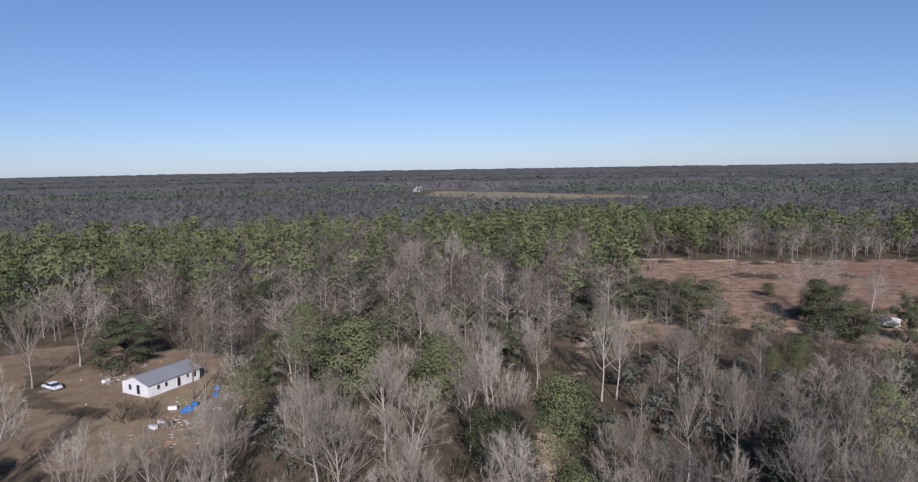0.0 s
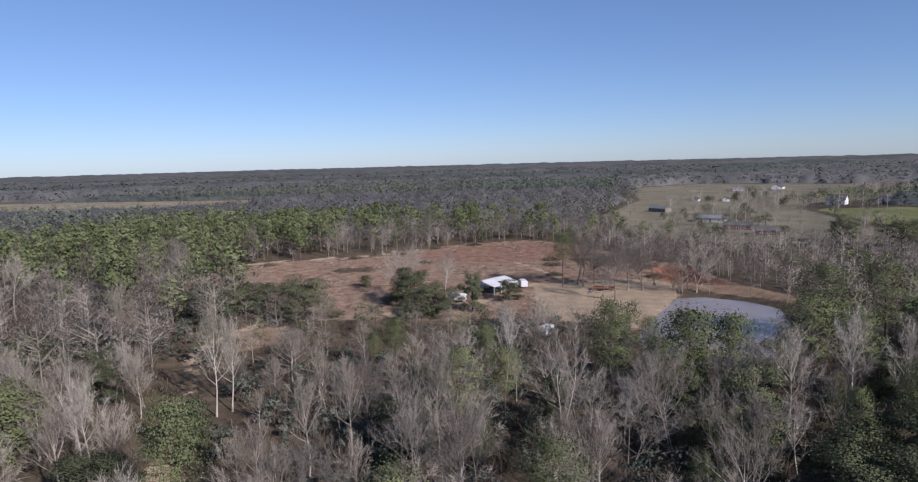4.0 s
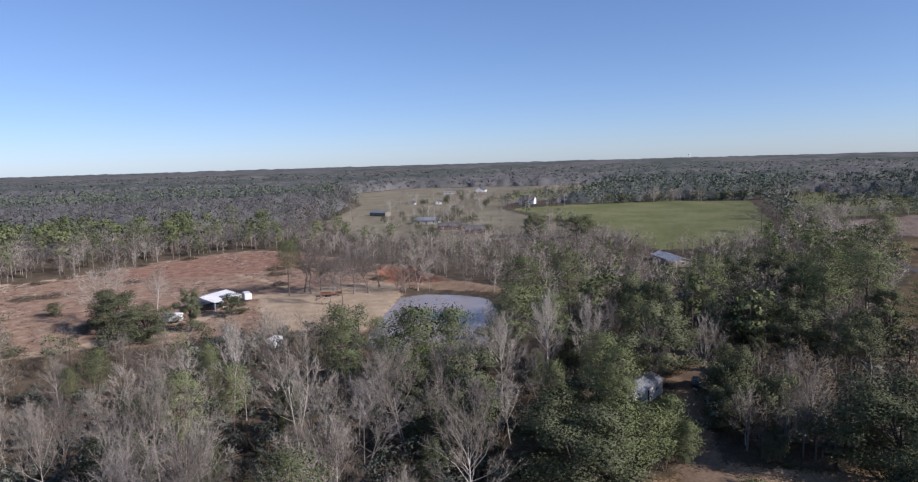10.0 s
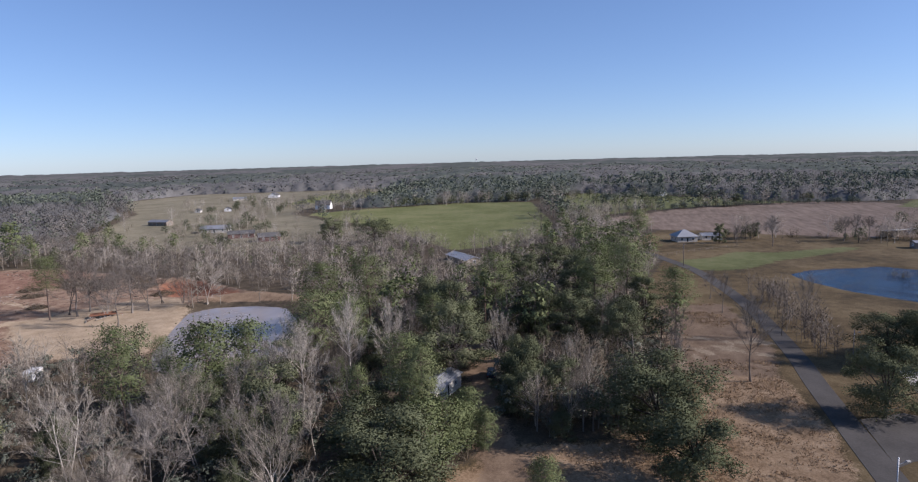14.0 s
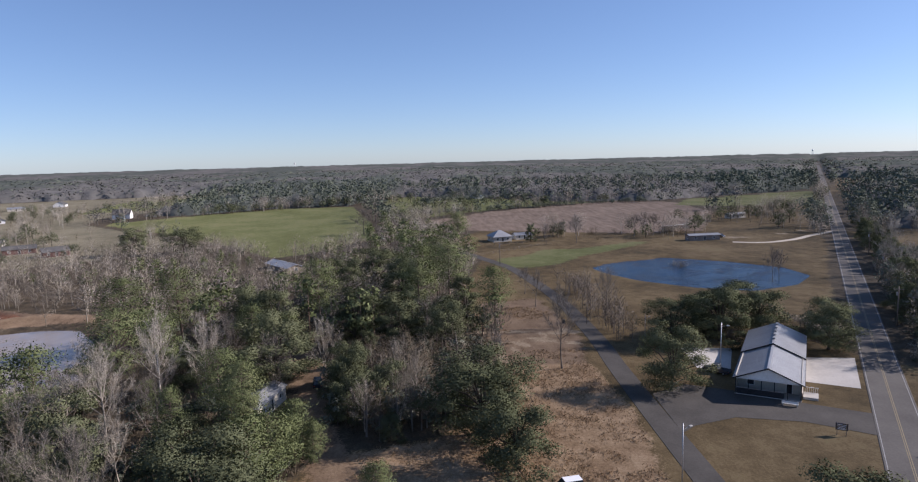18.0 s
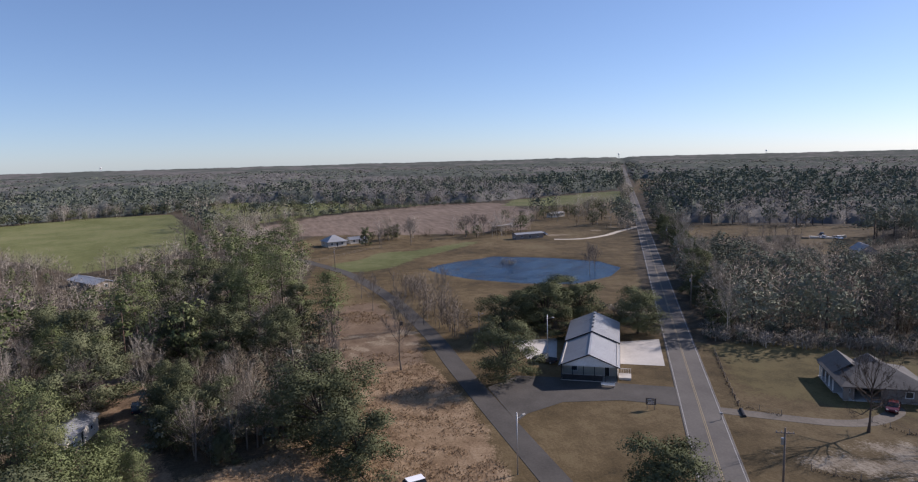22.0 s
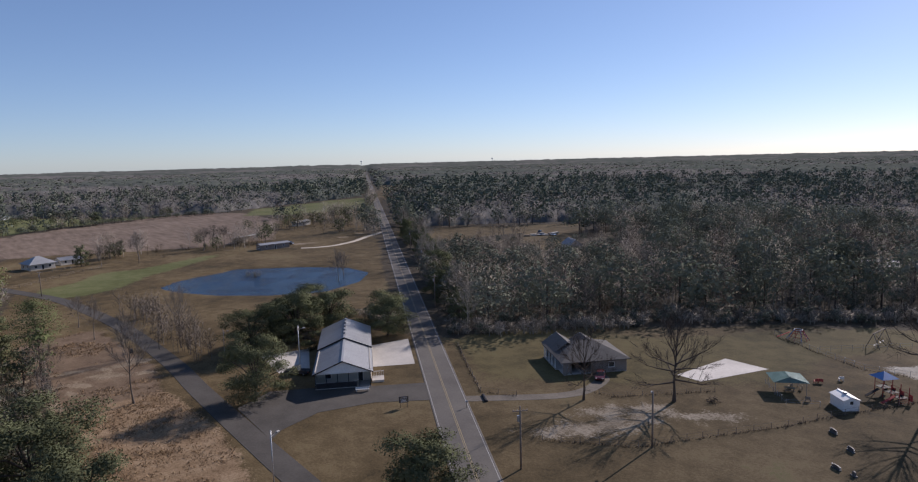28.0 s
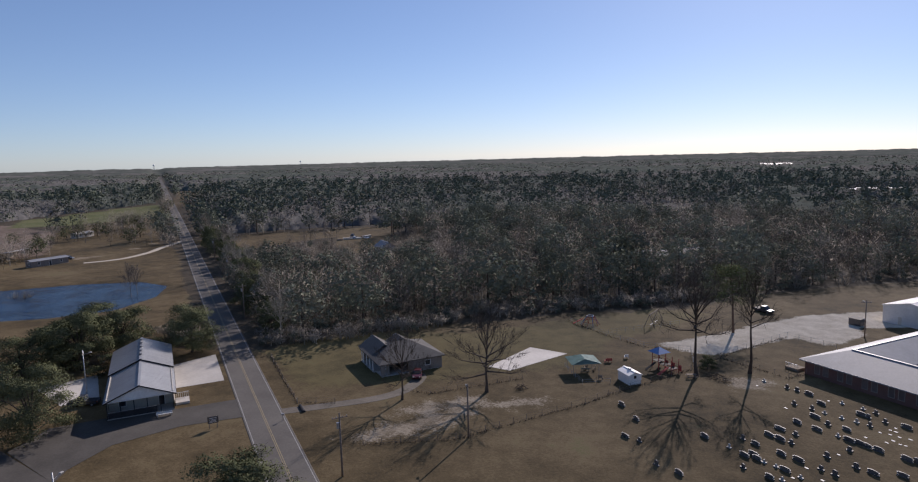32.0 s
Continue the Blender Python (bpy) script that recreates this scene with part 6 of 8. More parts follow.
def gable_house(name, x, y, turn, L, W, eave, ridge, wall, roof, label, cat="house", holes=None, over=0.4, ribs=0.6, group=""):
    e = thing(name, x, y, turn, label, cat, group)
    four_walls(e, L, W, eave, holes or {}, wall)
    gable_roof(e, L, W, eave, ridge, over, roof, wall, ribs)
    part("floor_slab", box(-L / 2 - 0.05, L / 2 + 0.05, -W / 2 - 0.05, W / 2 + 0.05, -0.2, 0.06), "concrete", e)
    return e


def hip_mesh(x0, x1, y0, y1, eave, ridge, run=None, thick=0.15):
    """A hip roof over a rectangle: ridge along its longer side."""
    bm = bmesh.new()
    c = [bm.verts.new(p) for p in ((x0, y0, eave), (x1, y0, eave), (x1, y1, eave), (x0, y1, eave))]
    if x1 - x0 >= y1 - y0:
        r = run or (y1 - y0) / 2
        a, b = bm.verts.new((x0 + r, (y0 + y1) / 2, ridge)), bm.verts.new((x1 - r, (y0 + y1) / 2, ridge))
        fs = [(c[0], c[1], b, a), (c[2], c[3], a, b), (c[1], c[2], b), (c[3], c[0], a)]
    else:
        r = run or (x1 - x0) / 2
        a, b = bm.verts.new(((x0 + x1) / 2, y0 + r, ridge)), bm.verts.new(((x0 + x1) / 2, y1 - r, ridge))
        fs = [(c[0], c[1], a), (c[1], c[2], b, a), (c[2], c[3], b), (c[3], c[0], a, b)]
    for f in fs:
        bm.faces.new(f)
    d = [bm.verts.new((v.co.x, v.co.y, eave - thick)) for v in c]
    for i in range(4):
        j = (i + 1) % 4
        bm.faces.new((c[i], d[i], d[j], c[j]))
    bm.faces.new(d[::-1])
    return bm


def utility_pole(x, y, h, turn=0.0, arm=True, lamp=False, label="weathered wooden utility pole with a crossarm", steel=False):
    e = thing("utility_pole", x, y, turn, label, "pole")
    part("pole", rod((0, 0, -0.3), (0, 0, h), 0.1 if steel else 0.16, 0.07 if steel else 0.11, 8), "steel" if steel else "pole_wood", e, smooth=True)
    if arm:
        part("crossarm", box(-1.1, 1.1, -0.06, 0.06, h - 0.75, h - 0.62), "pole_wood", e)
        for dx in (-1.0, -0.4, 0.4, 1.0):
            part("insulator", rod((dx, 0, h - 0.62), (dx, 0, h - 0.42), 0.05, 0.035, 6), "marble", e)
    if lamp:
        a = part("lamp_arm", rod((0, 0, h - 0.9), (0, -1.1, h - 0.6), 0.035, 0.035, 6), "steel", e)
        part("lamp_head", box(-0.16, 0.16, -1.5, -0.95, h - 0.72, h - 0.5, bevel=0.05), "marble", a)
    else:
        part("transformer", rod((0.28, 0, h - 2.2), (0.28, 0, h - 1.35), 0.2, 0.2, 10), "steel", e)
    return e


def car(x, y, turn, paint, label, shape="sedan", z=None):
    """A parked vehicle about 4.8 m long, nose along its x axis."""
    e = thing("pickup_truck" if shape == "pickup" else "car", x, y, turn, label, "pickup" if shape == "pickup" else "car", z=z)
    L, W = (5.4, 1.95) if shape == "pickup" else (4.7, 1.82)
    top = {"sedan": 1.45, "suv": 1.72, "pickup": 1.8}[shape]
    deck = {"sedan": 0.92, "suv": 1.02, "pickup": 1.02}[shape]
    prof = [(-L / 2, 0.35), (-L / 2 + 0.03, deck - 0.05), (-L / 2 + 0.15, deck), (L / 2 - 1.2, deck - 0.02), (L / 2 - 0.15, deck - 0.16), (L / 2, 0.62), (L / 2 - 0.05, 0.35)]
    body = bmesh.new()
    lo = [body.verts.new((px, -W / 2, pz)) for px, pz in prof]
    hi = [body.verts.new((px, W / 2, pz)) for px, pz in prof]
    body.faces.new(lo)
    body.faces.new(hi[::-1])
    for i in range(len(prof)):
        j = (i + 1) % len(prof)
        body.faces.new((lo[i], hi[i], hi[j], lo[j]))
    bmesh.ops.bevel(body, geom=body.edges[:], offset=0.07, segments=2, affect="EDGES")
    part("body", body, paint, e, smooth=False)
    a, b = {"sedan": (-L / 2 + 0.75, L / 2 - 1.25), "suv": (-L / 2 + 0.12, L / 2 - 1.25), "pickup": (-0.55, L / 2 - 1.35)}[shape]
    ra, rb = {"sedan": (a + 0.6, b - 0.75), "suv": (a + 0.25, b - 0.7), "pickup": (a + 0.12, b - 0.65)}[shape]
    glass = bmesh.new()
    g0 = [glass.verts.new(p) for p in ((a, -W / 2 + 0.08, deck - 0.02), (b, -W / 2 + 0.08, deck - 0.04), (b, W / 2 - 0.08, deck - 0.04), (a, W / 2 - 0.08, deck - 0.02))]
    g1 = [glass.verts.new(p) for p in ((ra, -W / 2 + 0.22, top - 0.06), (rb, -W / 2 + 0.22, top - 0.06), (rb, W / 2 - 0.22, top - 0.06), (ra, W / 2 - 0.22, top - 0.06))]
    glass.faces.new(g1)
    for i in range(4):
        j = (i + 1) % 4
        glass.faces.new((g0[i], g0[j], g1[j], g1[i]))
    part("window", glass, "glass", e)
    part("roof", box(ra - 0.03, rb + 0.03, -W / 2 + 0.2, W / 2 - 0.2, top - 0.06, top, bevel=0.025), paint, e)
    if shape == "pickup":
        part("cargo_bed", box(-L / 2 + 0.15, -0.65, -W / 2 + 0.12, W / 2 - 0.12, deck - 0.3, deck + 0.005), "dark", e)
    for sx in (-L / 2 + 0.9, L / 2 - 0.95):
        for sy in (-1, 1):
            yy = sy * (W / 2 - 0.1)
            w = part("wheel", rod((sx, yy - 0.1, 0.33), (sx, yy + 0.1, 0.33), 0.33, 0.33, 14), "rubber", e)
            part("rim", rod((sx, yy - 0.115, 0.33), (sx, yy + 0.115, 0.33), 0.19, 0.19, 10), "steel", w)
    for sy in (-1, 1):
        part("headlight", box(L / 2 - 0.12, L / 2 + 0.01, sy * 0.62 - 0.16, sy * 0.62 + 0.16, 0.62, 0.76), "marble", e)
        part("tail_light", box(-L / 2 - 0.01, -L / 2 + 0.06, sy * 0.7 - 0.12, sy * 0.7 + 0.12, 0.68, 0.86), "red", e)
    return e


POST_MESH, WIRE = {}, 0.012


def fence(name, line, high, gap, label, mat="steel", rails=(0.98, 0.5), post_r=0.04, rail_r=0.018):
    """Posts at even steps along a line, with rails between them."""
    e = thing(name, line[0][0], line[0][1], 0, label, "fence", z=0.0)
    ox, oy = line[0]
    pts = []
    for (ax, ay), (bx, by) in zip(line, line[1:]):
        n = max(1, round(math.hypot(bx - ax, by - ay) / gap))
        pts += [(ax + (bx - ax) * i / n, ay + (by - ay) * i / n) for i in range(n)]
    pts.append(line[-1])
    key = (mat, high, post_r)
    for x, y in pts:
        if key not in POST_MESH:
            o = part("post", rod((0, 0, -0.1), (0, 0, high), post_r, post_r, 6), mat, e)
            POST_MESH[key] = o.data
        else:
            o = new("post", POST_MESH[key])
            o.parent = e
        o.location = (x - ox, y - oy, 0)
    for f in rails:
        for (ax, ay), (bx, by) in zip(line, line[1:]):
            part("rail", rod((ax - ox, ay - oy, high * f), (bx - ox, by - oy, high * f), rail_r, rail_r, 4), mat, e)
    return e


def uv(a, b, at=ROAD_AT):
    """A place from metres along the road and to its left."""
    return at[0] + ROAD_DIR[0] * a - ROAD_DIR[1] * b, at[1] + ROAD_DIR[1] * a + ROAD_DIR[0] * b


ROAD_TURN = math.degrees(math.atan2(ROAD_DIR[1], ROAD_DIR[0]))

# ---- the metal hall beside the road ----
def build_hall():
    e = thing("metal_hall", 108.0, -59.6, ROAD_TURN, "long metal-roofed hall with a dark screened porch under its gable", "hall")
    W, eave, ridge = 10.8, 3.3, 5.55
    # rear block, its roof a step higher
    rise = (ridge - eave) / (W / 2)
    for x0, x1, lift, tag in ((-0.7, 15.2, 0.0, "front"), (15.0, 32.6, 0.35, "rear")):
        for s in (-1, 1):
            y1, z1 = s * (W / 2 + 0.45), eave - rise * 0.45 + lift
            bm = slab([(x0, 0, ridge + lift), (x1, 0, ridge + lift), (x1, y1, z1), (x0, y1, z1)], 0.08)
            plane = part("roof", bm, "metal_roof", e)
            n = int((x1 - x0) / 0.75)
            rib = part("rib", slab([(0, 0, ridge + lift + 0.04), (0.05, 0, ridge + lift + 0.04), (0.05, y1, z1 + 0.04), (0, y1, z1 + 0.04)], 0.05), "metal_roof", plane)
            for i in range(n + 1):
                if i:
                    rib = new("rib", rib.data)
                    rib.parent = plane
                rib.location.x = x0 + 0.02 + i * (x1 - x0 - 0.08) / n
            # dark edge trim
            part("eave_trim", box(x0, x1, min(y1, y1 + s * 0.05), max(y1, y1 + s * 0.05), z1 - 0.2, z1 + 0.02), "dark", e)
        for x in (x0 - 0.05, x1):
            for s in (-1, 1):
                part("verge_trim", slab([(x, 0, ridge + lift + 0.05), (x, s * (W / 2 + 0.45), eave - rise * 0.45 + lift + 0.05), (x, s * (W / 2 + 0.45), eave - rise * 0.45 + lift - 0.2), (x, 0, ridge + lift - 0.2)], 0, up=(0.05, 0, 0)), "dark", e)
        part("ridge_cap", slab([(x0, -0.22, ridge + lift + 0.05), (x1, -0.22, ridge + lift + 0.05), (x1, 0.22, ridge + lift + 0.05), (x0, 0.22, ridge + lift + 0.05)], 0.04), "metal_roof", e)
    for i, x in enumerate((18, 21, 24, 27, 30)):
        part("roof_vent", rod((x, 0.0, ridge + 0.35), (x, 0.0, ridge + 0.8), 0.22, 0.28, 10), "metal_roof", e)
    # side walls and the wall behind the porch
    for s in (-1, 1):
        holes = [(x, 1.0, 1.1, 1.2, "window") for x in (6, 12, 20, 26)] + [(16, 0.0, 1.0, 2.1, "door")]
        w = part("wall", wall_mesh(32, eave + 0.2, 0.15, holes), "cream", e)
        place(w, 0.0 if s < 0 else 32.0, s * W / 2, 0, 0 if s < 0 else 180)
        fill_openings(w, holes, 0.15)
    for x, sg in ((32.0, 1), (3.2, -1)):
        holes = [(2.2, 0.9, 1.2, 1.2, "window"), (8.6, 0.0, 1.0, 2.1, "dark_door")]
        w = part("wall", wall_mesh(W - 0.3, eave, 0.15, holes), "cream", e)
        place(w, x, -W / 2 + 0.15 if sg > 0 else W / 2 - 0.15, 0, 90 if sg > 0 else -90)
        fill_openings(w, holes, 0.15)
    part("gable", slab([(31.9, -W / 2, eave + 0.2), (31.9, W / 2, eave + 0.2), (31.9, 0, ridge + 0.25)], 0, up=(0.12, 0, 0)), "cream", e)
    part("gable", slab([(-0.3, -W / 2, eave), (-0.3, W / 2, eave), (-0.3, 0, ridge - 0.1)], 0, up=(0.1, 0, 0)), "white_paint", e, "pale metal front gable")
    part("porch_beam", box(-0.32, -0.15, -W / 2, W / 2, eave - 0.3, eave), "white_paint", e)
    for y in np.linspace(-W / 2 + 0.1, W / 2 - 0.1, 6):
        part("porch_post", box(-0.3, -0.17, y - 0.07, y + 0.07, 0, eave - 0.3), "dark", e)
    # screened lower band of the porch
    part("porch_screen", box(-0.22, -0.18, -2.6, W / 2 - 0.2, 0.05, 1.25), "dark", e, "dark screen panel")
    part("porch_rail", box(-0.28, -0.14, -2.6, W / 2 - 0.2, 1.25, 1.35), "steel", e)
    part("porch_floor", box(-0.35, 3.2, -W / 2, W / 2, -0.1, 0.12), "concrete", e)
    part("floor_slab", box(3.2, 32.1, -W / 2 - 0.1, W / 2 + 0.1, -0.1, 0.1), "concrete", e)
    # side ramp with a slatted rail
    r = part("side_stoop", box(1.6, 4.4, -W / 2 - 2.6, -W / 2 - 0.2, 0, 0.45), "concrete", e)
    for k in range(8):
        part("baluster", box(4.35, 4.4, -W / 2 - 2.5 + k * 0.33, -W / 2 - 2.44 + k * 0.33, 0.45, 1.35), "white_paint", r)
    part("handrail", box(4.33, 4.42, -W / 2 - 2.6, -W / 2 - 0.1, 1.35, 1.43), "white_paint", r)
    return e


build_hall()
b = thing("bench", 103.6, -61.2, ROAD_TURN + 90, "low white bench before the hall porch", "bench", z=0.05)
part("seat", box(-1.3, 1.3, -0.3, 0.3, 0.42, 0.5, bevel=0.02), "white_paint", b)
for sx in (-1.1, 1.1):
    part("leg", box(sx - 0.06, sx + 0.06, -0.25, 0.25, 0, 0.42), "steel", b)
part("backrest", box(-1.3, 1.3, 0.27, 0.33, 0.55, 0.95, bevel=0.02), "white_paint", b)

s = thing("road_sign", 91.5, -62.4, ROAD_TURN + 90, "blue notice board on two posts in the grass", "sign")
for sx in (-0.62, 0.62):
    part("post", box(sx - 0.05, sx + 0.05, -0.05, 0.05, -0.2, 2.1), "wood", s)
bd = part("board", box(-0.85, 0.85, -0.1, -0.05, 0.85, 2.0), "car_paint_dark", s, "dark blue board")
for sd in (-0.104, -0.046):
    for k, (w, z) in enumerate(((1.2, 1.75), (1.35, 1.5), (0.9, 1.25), (1.1, 1.05))):
        part("text_bar", box(-w / 2, w / 2, sd - 0.003, sd + 0.003, z - 0.05, z + 0.05), "white_paint", bd)

utility_pole(125.2, -58.9, 9.4, ROAD_TURN, True, True, "tall grey pole with antennas and a lamp behind the hall", True)
utility_pole(78.5, -32.2, 9.0, 20, False, True, "slim grey lamp pole beside the lane", True)
utility_pole(146.7, -50.5, 6.0, 20, False, True, "slim grey lamp pole beside the lane", True)
utility_pole(61.2, -61.1 - 0.2, 9.3, ROAD_TURN + 90)
utility_pole(149.4, -114.5, 9.9, ROAD_TURN + 90)
utility_pole(52.6, -80.6, 8.8, 40, False, True, "slim wooden pole with a yard lamp in the grass")
for k in range(5):
    utility_pole(*uv(150 + 62 * k, -8.0), 9.8, ROAD_TURN + 90)
car(121.8, -56.6, ROAD_TURN + 70, "car_paint_dark", "dark pickup parked in the shade behind the hall", "pickup", 0.05)
car(79.2, -17.0, 100, "car_paint_white", "white van-like car parked on the dry grass", "suv")

# ---- the brick house across the road ----
def build_brick_house():
    e = thing("brick_house", 83.0, -95.5, ROAD_TURN, "low brick house with grey shingled hip roof and white posts", "house")
    # x runs away from the road's near end, y negative runs away from the road
    L, W, eave = 12.6, 13.4, 2.7
    holes_front = [(3.4, 0.0, 5.0, 2.3, "void"), (10.2, 1.0, 1.2, 1.1, "window")]
    w = part("wall", wall_mesh(W, eave, 0.2, holes_front), "brick_grey", e)
    place(w, 0, 0, 0, -90)
    fill_openings(w, holes_front, 0.2)
    back = [(3.0, 1.0, 1.2, 1.1, "window"), (9.0, 0.0, 1.8, 2.1, "door")]
    w = part("wall", wall_mesh(W, eave, 0.2, back), "brick_grey", e)
    place(w, L, -W, 0, 90)
    fill_openings(w, back, 0.2)
    side = [(2.5, 0.9, 1.1, 1.3, "window"), (6.4, 0.0, 1.0, 2.1, "door"), (10.0, 0.9, 1.4, 1.3, "window")]
    w = part("wall", wall_mesh(L - 0.4, eave, 0.2, side), "brick_grey", e)
    place(w, L - 0.2, -1.6, 0, 180)
    fill_openings(w, side, 0.2)
    w = part("wall", wall_mesh(L - 0.4, eave, 0.2, [(4, 1.0, 1.2, 1.1, "window"), (9, 1.0, 1.2, 1.1, "window")]), "brick_grey", e)
    place(w, 0.2, -W, 0, 0)
    fill_openings(w, [(4, 1.0, 1.2, 1.1, "window"), (9, 1.0, 1.2, 1.1, "window")], 0.2)
    part("garage_interior", box(0.25, 5.5, -6.2, -0.6, 0.02, 0.06), "concrete", e)
    # back wall in near-black: the garage's inner shade put into its colour
    part("garage_wall", box(5.5, 5.6, -6.2, -1.6, 0, eave), "dark", e)
    part("roof", hip_mesh(-0.6, L + 0.6, -W - 0.6, 0.6, eave, 5.15, 5.6), "shingle", e)
    for y0, peak, x1 in ((-3.0, 4.9, 14.6), (-8.2, 4.7, 13.9)):
        bm = bmesh.new()
        for s in (-1, 1):
            slab([(6.0, y0, peak), (x1, y0, peak), (x1, y0 + s * 3.4, eave + 0.02), (6.0, y0 + s * 3.4, eave + 0.02)], 0.1, bm)
        g = part("roof", bm, "shingle", e)
        part("gable_trim", slab([(x1, y0 - 3.4, eave), (x1, y0, peak), (x1, y0 + 3.4, eave), (x1, y0 + 3.1, eave), (x1, y0, peak - 0.3), (x1, y0 - 3.1, eave)], 0, up=(0.05, 0, 0)), "white_paint", g)
        part("gable", slab([(x1 - 0.3, y0 - 3.2, eave), (x1 - 0.3, y0, peak - 0.1), (x1 - 0.3, y0 + 3.2, eave)], 0, up=(0.1, 0, 0)), "cream", g)
    for x in (4.6, 6.8, 9.0, 11.2, 12.4):
        part("porch_post", box(x - 0.09, x + 0.09, 0.2, 0.38, 0, eave), "white_paint", e)
    part("porch_floor", box(3.6, 12.8, -1.6, 0.5, -0.1, 0.12), "concrete", e)
    part("floor_slab", box(-0.05, L, -W, -0.1, -0.2, 0.04), "concrete", e)
    return e


build_brick_house()
strip("driveway", curve([(87.5, -72.5), (82, -79), (76.5, -86), (74.5, -92), (76, -99), (79, -101)]), 2.7, 0.03, M["drive"], "narrow worn drive to the brick house", "driveway", 0.05)
car(76.8, -99.4, ROAD_TURN + 180 - 25, "car_paint_red", "dark red car parked before the brick house", "sedan", 0.03)
fence("wire_fence", [(113.5, -93.4), (100, -84.8), (87.5, -77.2), (81.4, -80.6)], 1.1, 3.2, "thin wire fence on wooden posts round the house lawn", "wood", (0.95, 0.6, 0.3), 0.05, 0.012)
m = thing("mailbox", 83.6, -70.4, ROAD_TURN, "small grey mailbox on a wooden post by the road", "mailbox")
part("post", box(-0.05, 0.05, -0.05, 0.05, -0.2, 1.05), "wood", m)
part("box", box(-0.1, 0.1, -0.25, 0.25, 1.05, 1.3, bevel=0.04), "steel", m)
c = thing("culvert_pipe", 84.6, -75.6, ROAD_TURN, "dark open end of a culvert pipe in the ditch", "pipe")
part("pipe", rod((-1.6, 0, 0.05), (1.6, 0, 0.05), 0.35, 0.35, 12), "dark", c)

# ---- the churchyard: graves, playground, long brick building ----
STONE_TURN = ROAD_TURN
GRAVES = {}
GRAVES["western rows"] = [(-5.6, -105.1), (-4.8, -117.8), (-4.6, -105.2), (-2.0, -118.6), (-1.2, -106.6), (-0.7, -122.0), (-0.7, -98.4), (0.0, -115.9), (0.3, -119.5), (0.3, -107.3), (1.1, -123.0),
                     (1.1, -107.8), (1.3, -120.1), (1.3, -99.3), (1.8, -116.5), (2.3, -104.7), (2.5, -108.2), (3.0, -112.4), (3.6, -95.5), (3.9, -117.1), (4.0, -109.2), (4.2, -124.1)]
GRAVES["middle rows"] = [(4.9, -100.9), (5.3, -96.3), (5.6, -113.3), (6.4, -118.1), (6.9, -110.3), (7.2, -122.2), (7.4, -92.4), (7.6, -115.6), (8.2, -97.6), (8.3, -118.9), (9.4, -126.1), (9.4, -93.5),
                    (9.4, -90.5), (9.5, -106.7), (9.7, -103.2), (9.8, -111.7), (10.5, -98.6), (10.6, -94.1), (10.9, -90.3), (11.1, -119.9), (11.3, -103.7)]
GRAVES["eastern rows"] = [(11.4, -127.1), (11.8, -107.7), (12.2, -94.7), (12.9, -104.5), (13.1, -127.7), (13.2, -95.2), (13.8, -96.3), (14.2, -100.1), (14.4, -91.6), (14.9, -95.4), (16.1, -101.2),
                     (17.2, -129.5), (17.3, -97.2), (21.2, -99.0), (21.5, -85.4), (24.9, -86.4), (29.3, -92.6), (31.7, -93.1), (32.3, -100.2), (36.4, -105.0)]
GRAVES["rows towards the gate"] = [(-4.0, -99.6), (-2.6, -95.2), (-6.2, -96.4), (0.6, -92.6), (3.0, -89.4), (6.0, -87.2), (-8.0, -101.8), (-9.2, -108.0), (-10.6, -104.0), (-8.4, -112.0)]
FLAT_STONES = [(-5.2, -113.3), (-4.5, -110.6), (-3.8, -113.5), (-3.8, -110.7), (-3.4, -115.4), (-3.3, -117.0), (-3.0, -111.6), (-2.6, -115.8), (-2.6, -113.9), (-2.2, -110.4), (-1.3, -114.0),
               (0.5, -111.0), (3.6, -102.6), (4.9, -93.2), (6.3, -124.6), (7.0, -95.9), (8.3, -92.0), (12.1, -117.5), (18.0, -126.5)]


def headstone(x, y, wide, high, style, rng):
    e = thing("headstone", x, y, STONE_TURN + rng.uniform(-5, 5), ("wide polished granite double headstone on a stone base", "upright grey granite headstone on a stone base",
                                                                      "pale stone grave marker with rounded top")[style], "headstone", "graves in the churchyard")
    wide, high = wide * 0.8, high * 0.82
    part("base", box(-wide / 2 - 0.15, wide / 2 + 0.15, -0.2, 0.2, -0.05, 0.16), "marble" if style == 2 else "granite", e)
    n = 7
    pts = [(-wide / 2, 0.2)] + [(-wide / 2 + wide * i / n, high + (0.1 if style else 0.06) * math.sin(math.pi * i / n)) for i in range(n + 1)] + [(wide / 2, 0.2)]
    part("tablet", slab([(px, -0.08, pz) for px, pz in pts], 0, up=(0, 0.16, 0)), "marble" if style == 2 else "granite", e)
    if style == 0:
        for sx in (-1, 1):
            part("flower_vase", rod((sx * (wide / 2 + 0.1), 0, 0.2), (sx * (wide / 2 + 0.1), 0, 0.52), 0.07, 0.11, 8), "marble", e)
    return e


